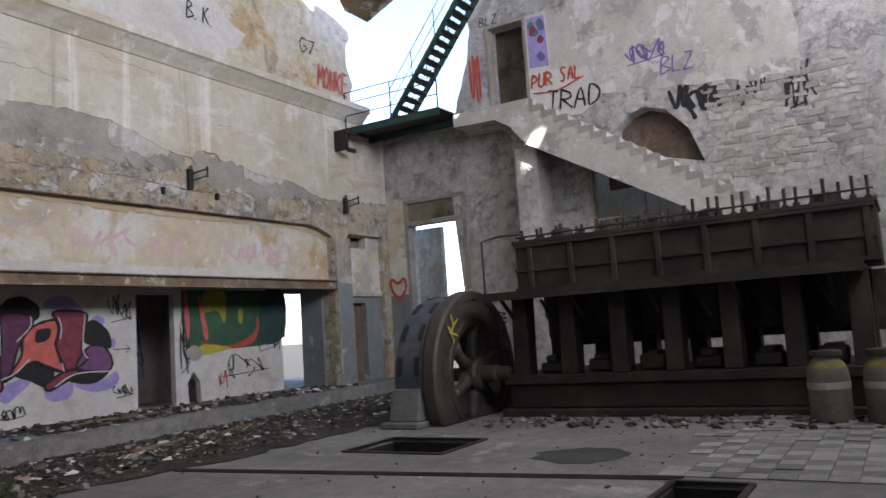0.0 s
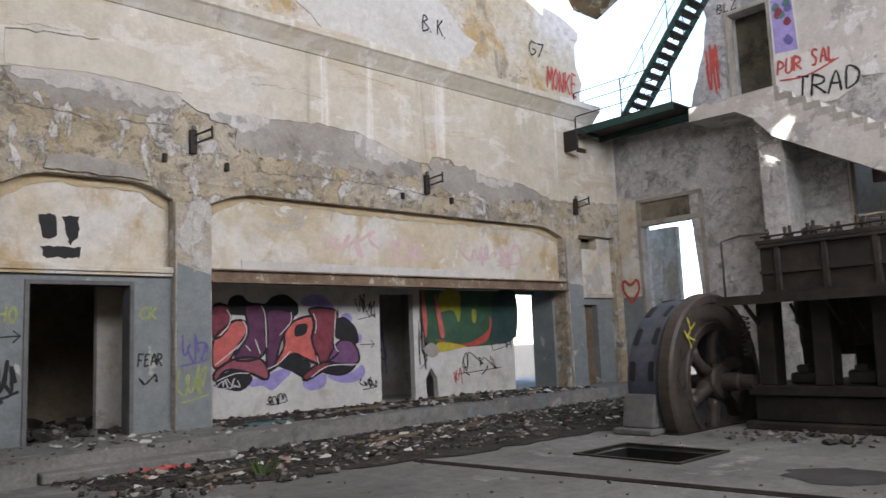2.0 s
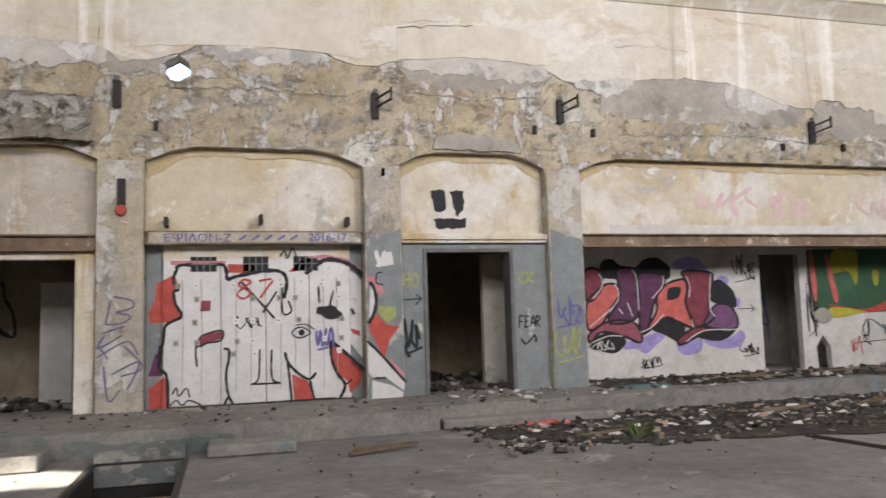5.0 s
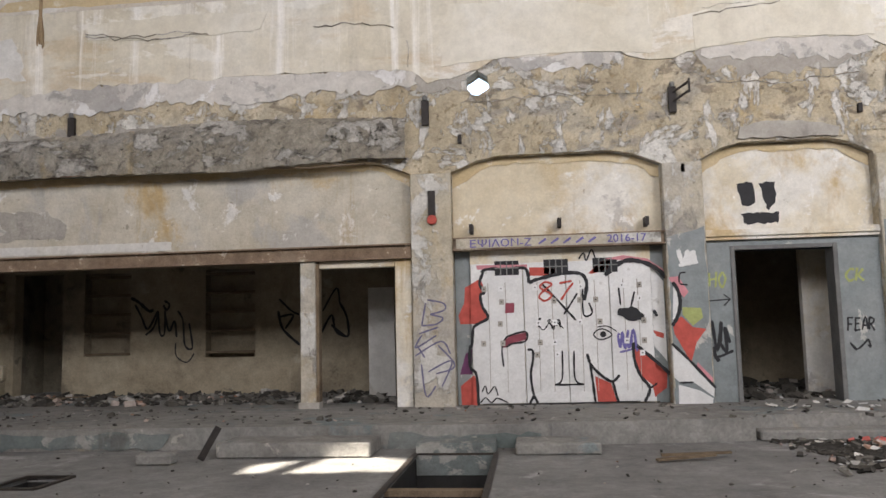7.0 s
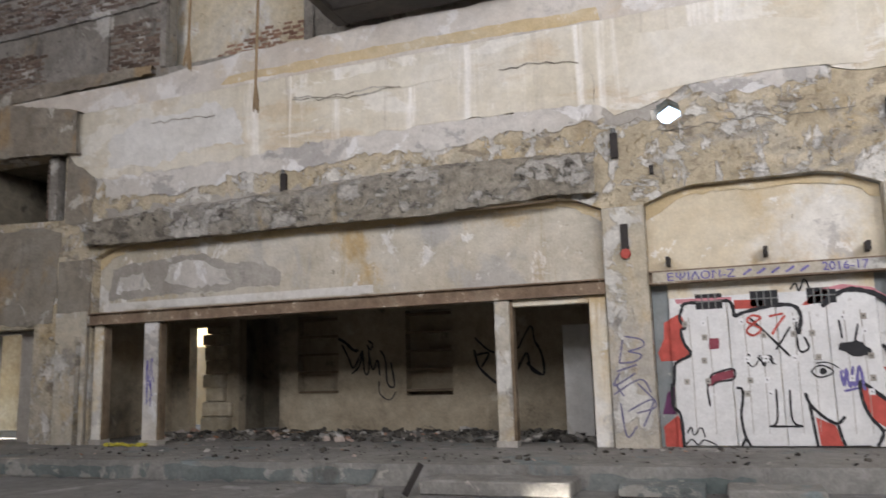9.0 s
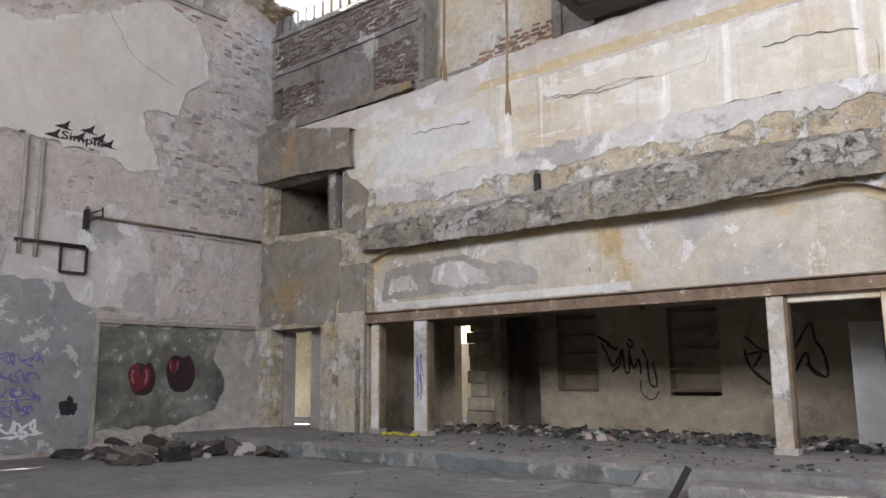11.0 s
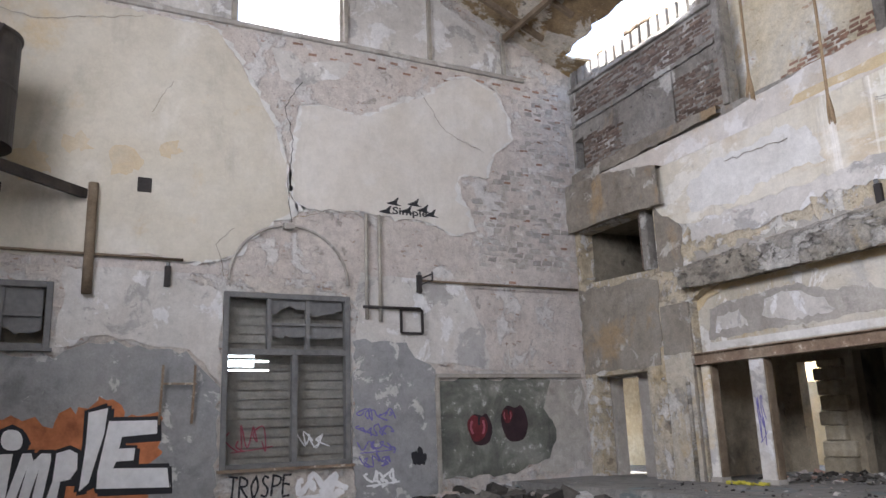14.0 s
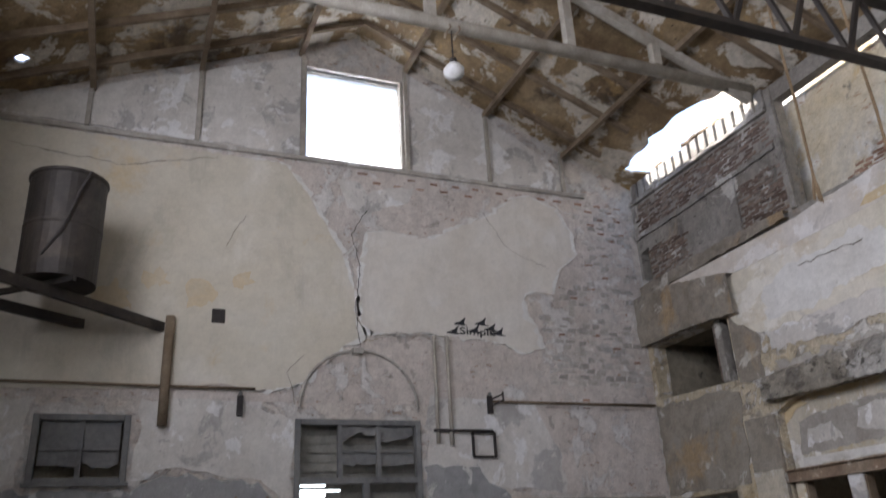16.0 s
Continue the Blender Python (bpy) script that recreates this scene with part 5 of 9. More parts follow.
def generator():
    g = thing("generator", (12.2, 7.2, 0), "pale blue enamelled generator ring with oval vent slots", "generator")
    c = Vector((12.2, 6.89, 0.73))
    bm = B()
    lathe(bm, c, [(0.9, 0.0), (1.40, 0.0), (1.43, 0.02), (1.42, 0.06), (1.405, 0.1), (1.40, 0.5), (1.38, 0.57), (1.33, 0.62), (0.9, 0.62), (0.9, 0.0)], 64, (0, 1, 0))
    part("stator_ring", bm, M_BLUE, g)
    for k in range(9):
        a = math.radians(170 - 24.5 * k)
        for yy in (7.02, 7.36):
            bm = B()
            r0 = 1.412
            ctr = Vector((c.x + r0 * math.cos(a), yy, c.z + r0 * math.sin(a)))
            t = Vector((-math.sin(a), 0, math.cos(a)))
            nrm = Vector((math.cos(a), 0, math.sin(a)))
            pts = [ctr + t * (0.11 * (1 if math.cos(q) > 0 else -1) + 0.055 * math.cos(q)) + Vector((0, 1, 0)) * 0.055 * math.sin(q) - nrm * 0.004 for q in [2 * math.pi * (i + 0.5) / 14 for i in range(14)]]
            vs = [bm.verts.new(p) for p in pts]
            top = [bm.verts.new(p - nrm * 0.03) for p in pts]
            bm.faces.new(vs)
            bm.faces.new(top[::-1])
            for i in range(14):
                bm.faces.new((vs[i], vs[(i + 1) % 14], top[(i + 1) % 14], top[i]))
            part("vent_slot", bm, M_BLACK, g)
    bm = B()
    vs = box(bm, 10.62, 11.4, 6.93, 7.5, 0.1, 0.62)
    for v in vs:
        if v.co.z > 0.3 and v.co.x < 11:
            v.co.x += 0.12
    box(bm, 10.5, 11.5, 6.88, 7.6, 0.0, 0.1)
    part("foot", bm, M_FRAME, g, "grey painted cast foot", bevel=0.02)
    bm = B()
    box(bm, 13.1, 14.05, 6.98, 7.5, 0.0, 0.6)
    part("foot", bm, M_WHEEL, g, bevel=0.02)
    bm = B()
    rod(bm, [(12.2, 6.0, 0.73), (12.2, 8.0, 0.73)], 0.12, 16)
    part("shaft", bm, M_WHEEL, g)
    return g


engine()
flywheel()
generator()


def canister(x, y):
    c = thing("steel_canister", (x, y, 0), "grey steel canister with yellow shoulder label and white band", "canister", "canisters by the engine")
    bm = B()
    lathe(bm, (x, y, 0), [(0.0, 0), (0.25, 0.0), (0.26, 0.03), (0.26, 0.62), (0.24, 0.72), (0.17, 0.82), (0.15, 0.86), (0.15, 0.9), (0.0, 0.9)], 24)
    part("body", bm, M_CANISTER, c, smooth=True)
    bm = B()
    lathe(bm, (x, y, 0), [(0.263, 0.44), (0.266, 0.45), (0.266, 0.52), (0.263, 0.53)], 24)
    part("band", bm, M_GREYPL, c, "faded white painted band")
    bm = B()
    lathe(bm, (x, y, 0), [(0.10, 0.87), (0.2, 0.87), (0.2, 0.93), (0.1, 0.94), (0.0, 0.94)], 20)
    part("lid", bm, M_WHEEL, c)
    bm = B()
    lathe(bm, (x, y, 0), [(0.243, 0.715), (0.215, 0.76), (0.19, 0.795)], 24)
    part("label", bm, M_LABEL, c, "worn yellow label ring")
    return c


canister(11.5, 1.02)
canister(11.5, 0.35)

# ---- concrete stair, gallery and steel stair on the end wall ----
XS = 17.45
bm = B()
# landing and flight, seen from the side as one outline
n, ytop, ztop = 17, 7.5, 7.1
run, rise = 0.30, 0.19
pts = [(9.7, 6.78), (9.7, 7.12), (ytop, 7.12)]
for k in range(n):
    pts += [(ytop - k * run, ztop - (k + 1) * rise)] if k else [(ytop, ztop - rise)]
    pts += [(ytop - (k + 1) * run, ztop - (k + 1) * rise)]
pts += [(ytop - n * run, ztop - n * rise - 1.2), (4.16, 3.98), (7.65, 5.95), (8.1, 6.5), (8.5, 6.75)]
plate(bm, [pts], "x", XS, XR - 0.002)
stairs = struct("stairs", bm, M_STAIR, "whitewashed concrete stair running down the end wall")
# bare cement of the worn step edges
for k in range(n):
    y, z = ytop - k * run, ztop - (k + 1) * rise
    bm = B()
    plate(bm, [rough_line([(y + 0.02, z - 0.17), (y + 0.02, z + rise * 0.96), (y - 0.07, z + rise * 0.9), (y - 0.08, z - 0.005), (y - run + 0.02, z - 0.005), (y - run + 0.02, z - 0.15), (y + 0.02, z - 0.17)], 0.1, 0.012, 400 + k)[:-1]], "x", XS - 0.012, XS - 0.001)
    ob = finish("step_edge", bm, M_GREYPL)
    ob.parent = stairs
bm = B()
box(bm, XS + 0.25, XR - 0.01, 7.55, 8.15, 0.002, 6.5)
struct("stair_pier", bm, M_STONEW, "rendered pier carrying the stair landing", bevel=0.02)

g = thing("steel_gallery", (17.3, 11.2, 7.2), "green steel gallery with thin pipe railing", "gallery")
bm = B()
box(bm, 16.75, XR - 0.01, 9.72, 12.75, 7.16, 7.2)
part("deck", bm, M_STEEL, g)
for x in (16.75, 17.9):
    bm = B()
    box(bm, x, x + 0.05, 9.72, 12.78, 7.02, 7.16)
    box(bm, x - 0.03, x + 0.08, 9.72, 12.78, 7.0, 7.02)
    part("girder", bm, M_GREEN, g)
for k, y in enumerate((9.75, 11.2, 12.7)):
    bm = B()
    rod(bm, [(16.78, y, 7.2), (16.78, y, 8.2)], 0.02, 6)
    part("post", bm, M_IRON, g)
for z in (7.55, 7.9, 8.2):
    bm = B()
    rod(bm, [(16.78, 9.75, z), (16.78, 12.7, z)], 0.014, 6)
    part("rail", bm, M_IRON, g)

s = thing("steel_stair", (17.2, 11.3, 7.2), "steep dark green open-tread steel stair", "stair")
a0, a1 = Vector((17.0, 11.35, 7.2)), Vector((17.0, 8.3, 10.9))
for dx in (0, 0.75):
    bm = B()
    bar(bm, a0 + Vector((dx, 0, 0)), a1 + Vector((dx, 0, 0)), 0.05, 0.2, (1, 0, 0))
    part("stringer", bm, M_GREEN, s)
    bm = B()
    rod(bm, [a0 + Vector((dx, 0.0, 0.85)), a1 + Vector((dx, 0.0, 0.85))], 0.015, 6)
    rod(bm, [a0 + Vector((dx, 0.0, 0.45)), a1 + Vector((dx, 0.0, 0.45))], 0.012, 6)
    for k in range(5):
        p = a0.lerp(a1, k / 4) + Vector((dx, 0, 0))
        rod(bm, [p, p + Vector((0, 0, 0.85))], 0.014, 6)
    part("railing", bm, M_GREEN, s)
for k in range(17):
    p = a0.lerp(a1, (k + 0.5) / 17)
    bm = B()
    box(bm, p.x, p.x + 0.75, p.y - 0.13, p.y + 0.13, p.z - 0.02, p.z + 0.02)
    part("tread", bm, M_STEEL, s)

# steel angle box on the wall by the gallery
w = thing("steel_bracket_frame", (16.5, 12.7, 6.7), "rusty channel steel end frame let into the wall", "bracket")
bm = B()
box(bm, 16.3, 16.38, YA - 0.46, YA, 6.5, 7.05)
box(bm, 16.38, 17.3, YA - 0.46, YA - 0.38, 6.95, 7.05)
box(bm, 16.38, 16.7, YA - 0.46, YA - 0.38, 6.45, 6.55)
part("channel", bm, M_IRON, w)

# door linings in the end wall
bm = B()
for y0, y1, z0, z1 in ((7.96, 8.03, 7.2, 9.7), (9.07, 9.14, 7.2, 9.7), (8.03, 9.07, 9.63, 9.7)):
    box(bm, XR - 0.03, XR + 0.3, y0, y1, z0, z1)
struct("door_2", bm, M_TIMBER, "worn door lining at the stair head")
bm = B()
for y0, y1, z0, z1 in ((10.15, 10.25, 0.3, 5.3), (12.05, 12.15, 0.3, 5.3), (10.25, 12.05, 5.2, 5.3), (10.25, 12.05, 4.55, 4.68)):
    box(bm, XR - 0.02, XR + 0.25, y0, y1, z0, z1)
struct("door_3", bm, M_TIMBER, "tall timber door frame with transom")
bm = B()
box(bm, XR + 0.05, XR + 0.1, 10.25, 12.05, 4.7, 5.2)
struct("door_transom", bm, M_SHADEDARK, "dark boarded transom")
bm = B()
box(bm, XR + 1.2, XR + 1.4, 11.7, 13.6, 0.0, 4.6)
struct("annex_wall_2", bm, M_PIER, "stained stone wall beyond the tall doorway")
bm = B()
for y0, y1, z0, z1 in ((6.5, 6.6, 0.3, 5.4), (5.2, 5.28, 0.3, 5.0), (4.2, 6.5, 3.3, 3.36), (4.2, 6.5, 4.0, 4.05), (4.2, 6.5, 2.5, 2.56)):
    box(bm, XR + 0.05, XR + 0.2, y0, y1, z0, z1)
struct("window_4", bm, M_PANEL, "yellowed timber window frame under the stair")

# ---- crane, trusses, lamp and ropes overhead ----
c = thing("overhead_crane", (-5.0, 4.85, 8.2), "dark riveted lattice overhead crane bridge", "crane")
bm = B()
box(bm, -6.75, -2.2, YA - 0.75, YA - 0.1, 8.25, 8.72)
part("end_carriage", bm, M_STEEL, c, bevel=0.02)
for x in (-6.6, -3.0):
    bm = B()
    box(bm, x - 0.09, x + 0.09, YB + 0.15, YA - 0.1, 8.24, 8.34)
    part("bottom_chord", bm, M_STEEL, c)
    bm = B()
    box(bm, x - 0.09, x + 0.09, YB + 0.15, YA - 0.1, 9.5, 9.6)
    part("top_chord", bm, M_STEEL, c)
    for k in range(14):
        y = YB + 0.6 + k * 1.1
        bm = B()
        bar(bm, (x, y, 8.3), (x, y + 0.55, 9.55), 0.07, 0.07, (1, 0, 0))
        bar(bm, (x, y + 0.55, 9.55), (x, y + 1.1, 8.3), 0.07, 0.07, (1, 0, 0))
        part("lattice", bm, M_STEEL, c)
bm = B()
box(bm, -6.75, -2.2, YB + 0.1, YB + 0.75, 8.25, 8.72)
part("end_carriage", bm, M_STEEL, c, bevel=0.02)
bm = B()
box(bm, -11.0, 8.0, YB + 0.01, YB + 0.5, 8.0, 8.24)
struct("crane_runway", bm, M_STEEL, "crane rail on the wall behind")

for x in [-11.4]:
    t = thing("roof_truss", (x, RIDGE, 11.4), "pale grey timber roof truss with round tie beam", "truss")
    bm = B()
    rod(bm, [(x, YB, 11.42), (x, YA, 11.36)], 0.14, 14)
    part("tie_beam", bm, M_TIMBER, t, smooth=True)
    for y1 in (YB + 0.1, YA - 0.1):
        bm = B()
        bar(bm, (x, y1, roof_z(y1) - 0.35), (x, RIDGE, roof_z(RIDGE) - 0.4), 0.16, 0.22)
        part("principal_rafter", bm, M_TIMBER, t)
    for y in (-0.5, 1.6, 4.85, 8.0, 10.2):
        bm = B()
        box(bm, x - 0.09, x + 0.09, y - 0.1, y + 0.1, 11.5, roof_z(y) - 0.4)
        part("hanger", bm, M_TIMBER, t)
    for y in (5.2, 5.4):
        bm = B()
        rod(bm, [(x - 0.16, y, 11.2), (x, y, 11.6), (x + 0.16, y, 11.2), (x, y, 11.24), (x - 0.16, y, 11.2)], 0.02, 6)
        part("clamp", bm, M_RUST, t)

p = thing("pendant_lamp", (-11.4, 5.28, 10.15), "small white glass globe lamp hanging on a wire", "lamp")
bm = B()
rod(bm, [(-11.4, 5.28, 11.3), (-11.4, 5.28, 10.62)], 0.012, 6)
part("wire", bm, M_IRON, p)
bm = B()
lathe(bm, (-11.4, 5.28, 10.14), [(0.0, 0.0), (0.12, 0.03), (0.2, 0.12), (0.2, 0.22), (0.12, 0.32), (0.06, 0.36), (0.0, 0.37)], 20)
part("globe", bm, M_WHITEP, p, smooth=True)
bm = B()
lathe(bm, (-11.4, 5.28, 10.5), [(0.07, 0.0), (0.07, 0.1), (0.03, 0.13), (0.0, 0.13)], 12)
part("socket", bm, M_IRON, p)


def rope(x, y, z):
    r = thing("rope", (x, y, z), "frayed brown rope hanging from the roof", "rope", "ropes from the roof")
    bm = B()
    rod(bm, [(x, y, z + 0.5), (x + 0.03, y, z + 2.0), (x - 0.02, y, z + 4), (x, y, roof_z(y) - 0.1)], 0.028, 6)
    part("strand", bm, M_ROPE, r)
    bm = B()
    rnd = random.Random(int(x * 10))
    for k in range(10):
        a = rnd.uniform(0, 6.28)
        d = rnd.uniform(0.02, 0.09)
        rod(bm, [(x, y, z + 0.55), (x + d * math.cos(a) * 0.7, y + d * math.sin(a) * 0.7, z + 0.25), (x + d * math.cos(a), y + d * math.sin(a), z + rnd.uniform(0, 0.1))], [0.02, 0.022, 0.01], 5)
    part("tassel", bm, M_ROPE, r)


rope(-8.8, 10.9, 7.03)
rope(-7.37, 10.9, 6.05)

# ---- tank in the corner, pipes and irons on the gable wall ----
t = thing("water_tank", (-15.0, -1.35, 6.6), "dark rusty cylindrical steel tank on corner beams", "tank")
bm = B()
lathe(bm, (-15.0, -1.35, 6.66), [(0.0, 0), (0.68, 0.0), (0.68, 1.0), (0.69, 1.02), (0.69, 1.06), (0.68, 1.08), (0.68, 2.02), (0.71, 2.05), (0.71, 2.1), (0.66, 2.1), (0.66, 1.9), (0.0, 1.9)], 36)
part("shell", bm, M_STEEL, t)
bm = B()
rod(bm, [(-14.35, -1.6, 7.0), (-14.29, -1.3, 7.5), (-14.31, -1.1, 8.3), (-14.4, -0.95, 8.75)], 0.03, 6)
part("hose", bm, M_IRON, t)
b = thing("tank_beams", (-15.3, -0.8, 6.5), "rusty steel channel beams across the corner", "beam")
bm = B()
bar(bm, (XL, 0.62, 6.45), (-13.9, -2.3, 6.45), 0.1, 0.2)
part("beam", bm, M_STEEL, b)
bm = B()
bar(bm, (XL, -0.9, 6.42), (-15.0, YB, 6.42), 0.1, 0.2)
part("beam", bm, M_STEEL, b)
bm = B()
bar(bm, (-15.9, -2.9, 6.58), (-14.3, -1.0, 6.58), 0.08, 0.1)
part("beam", bm, M_STEEL, b)


def wall_pipe(name, pts, r, mat, label, cat="pipe"):
    bm = B()
    rod(bm, pts, r, 8)
    return solo(name, bm, mat, label, cat, smooth=True)


wall_pipe("square_duct", [(XL + 0.12, 0.75, 4.4), (XL + 0.12, 0.75, 6.66)], 0.10, M_OLDWOOD, "brown weathered upright on the gable wall", "post")
wall_pipe("conduit", [(XL + 0.08, -2.9, 5.22), (XL + 0.08, 2.55, 5.2)], 0.03, M_OLDWOOD, "rusty conduit along the gable wall", "conduit")
wall_pipe("conduit", [(XL + 0.07, 7.95, 5.07), (XL + 0.07, 12.7, 5.08)], 0.03, M_OLDWOOD, "rusty conduit along the stone wall", "conduit")
wall_pipe("riser_pipe", [(XL + 0.08, 6.65, 4.1), (XL + 0.08, 6.65, 6.6)], 0.045, M_TIMBER, "grey riser pipe on the gable wall")
wall_pipe("riser_pipe", [(XL + 0.08, 6.98, 4.05), (XL + 0.08, 6.98, 6.6)], 0.045, M_TIMBER, "grey riser pipe on the gable wall")
wall_pipe("conduit", [(XL + 0.1, 6.55, 4.38), (XL + 0.1, 8.0, 4.38)], 0.035, M_IRON, "short dark iron bar across the pipes", "bar")
f = thing("square_iron_hanger", (XL, 7.8, 4.1), "small square iron frame on the wall", "frame")
for a_, b_ in (((7.5, 3.8), (8.05, 3.8)), ((8.05, 3.8), (8.05, 4.35)), ((8.05, 4.35), (7.5, 4.35)), ((7.5, 4.35), (7.5, 3.8))):
    bm = B()
    bar(bm, (XL + 0.08, a_[0], a_[1]), (XL + 0.08, b_[0], b_[1]), 0.05, 0.05, (1, 0, 0))
    part("bar", bm, M_IRON, f)
f = thing("iron_ladder_hooks", (XL, 2.6, 2.5), "pair of leaning iron straps on the dado", "bracket")
for y in (2.22, 2.84):
    bm = B()
    bar(bm, (XL + 0.06, y, 1.86), (XL + 0.18, y + 0.02, 3.02), 0.06, 0.04, (0, 1, 0))
    part("strap", bm, M_RUST, f)
bm = B()
bar(bm, (XL + 0.12, 2.25, 2.65), (XL + 0.12, 2.9, 2.65), 0.04, 0.04)
part("crossbar", bm, M_RUST, f)
# blind arch over the large window: a thin raised moulding
bm = B()
pts = [(XL + 0.055, 4.85 + 1.35 * math.cos(a), 4.85 + 1.3 * math.sin(a)) for a in [math.pi * k / 16 for k in range(0, 17)]]
rod(bm, pts, 0.035, 6)
struct("blind_arch", bm, M_GREYPL, "cracked outline of a blind arch over the window")
bm = B()
box(bm, XL + 0.02, XL + 0.16, 4.66, 4.92, 6.05, 6.2)
struct("arch_keystone", bm, M_GREYPL, "broken keystone", bevel=0.02)


def wall_iron(x, z, wall="A", arm=True, y=None):
    """A small iron insulator bracket on a wall."""
    at = (x, YA, z) if wall == "A" else (XL, x, z)
    t = thing("insulator_bracket", at, "small blackened iron insulator bracket on the wall", "bracket", "brackets along the wall")
    d = Vector((0, -1, 0)) if wall == "A" else (Vector((1, 0, 0)) if wall == "L" else Vector((-1, 0, 0)))
    if wall == "R":
        at = (XR, x, z)
    o = Vector(at)
    side = Vector((1, 0, 0)) if wall == "A" else Vector((0, 1 if wall == "L" else -1, 0))
    bm = B()
    bar(bm, o + d * 0.07 + Vector((0, 0, -0.22)), o + d * 0.07 + Vector((0, 0, 0.2)), 0.12, 0.07, d)
    plate_ = part("backplate", bm, M_IRON, t)
    if arm:
        bm = B()
        for z_ in (0.05, 0.2):
            bar(bm, o + d * 0.08 + Vector((0, 0, z_ - 0.1)), o + d * 0.35 + side * 0.22 + Vector((0, 0, z_)), 0.03, 0.03)
        bar(bm, o + d * 0.35 + side * 0.22 + Vector((0, 0, 0.02)), o + d * 0.35 + side * 0.22 + Vector((0, 0, 0.25)), 0.03, 0.03, d)
        part("arm", bm, M_IRON, t)
    bm = B()
    lathe(bm, o + d * 0.1 + Vector((0, 0, 0.2)), [(0.0, 0), (0.04, 0.0), (0.045, 0.05), (0.03, 0.08), (0, 0.09)], 10)
    part("insulator", bm, M_FRAME, plate_)


for x, z, arm in ((-7.95, 5.25, False), (-1.62, 5.2, False), (2.45, 5.2, True), (5.85, 5.25, True), (11.3, 5.08, True), (16.6, 5.05, True)):
    wall_iron(x, z, "A", arm)
for y, z in ((2.25, 4.85), (8.0, 5.0)):
    wall_iron(y, z, "L", y > 5)
wall_iron(8.3, 5.1, "R")
# short iron pegs
pegs = [(-1.05, 4.72), (2.55, 4.05), (5.35, 4.9), (6.5, 4.88), (12.05, 4.78), (10.6, 4.75), (-2.35, 4.95), (-7.55, 4.95), (-0.9, 3.2), (0.55, 3.25), (1.95, 3.22)]
for x, z in pegs:
    bm = B()
    box(bm, x - 0.03, x + 0.03, YA - 0.09, YA + 0.2, z - 0.07, z + 0.07)
    solo("iron_peg", bm, M_IRON, "short rusty iron peg stuck in the wall", "peg", "pegs in the wall")
wr = thing("switch_lever", (-1.55, YA - 0.1, 3.55), "dark switch plate with a red knob on the pier", "switch")
bm = B()
box(bm, -1.6, -1.48, YA - 0.13, YA - 0.091, 3.35, 3.85)
part("plate", bm, M_IRON, wr)
bm = B()
lathe(bm, (-1.54, YA - 0.13, 3.36), [(0.0, 0.05), (0.07, 0.04), (0.085, 0.0)], 16, (0, -1, 0))
part("knob", bm, M_RED, wr)

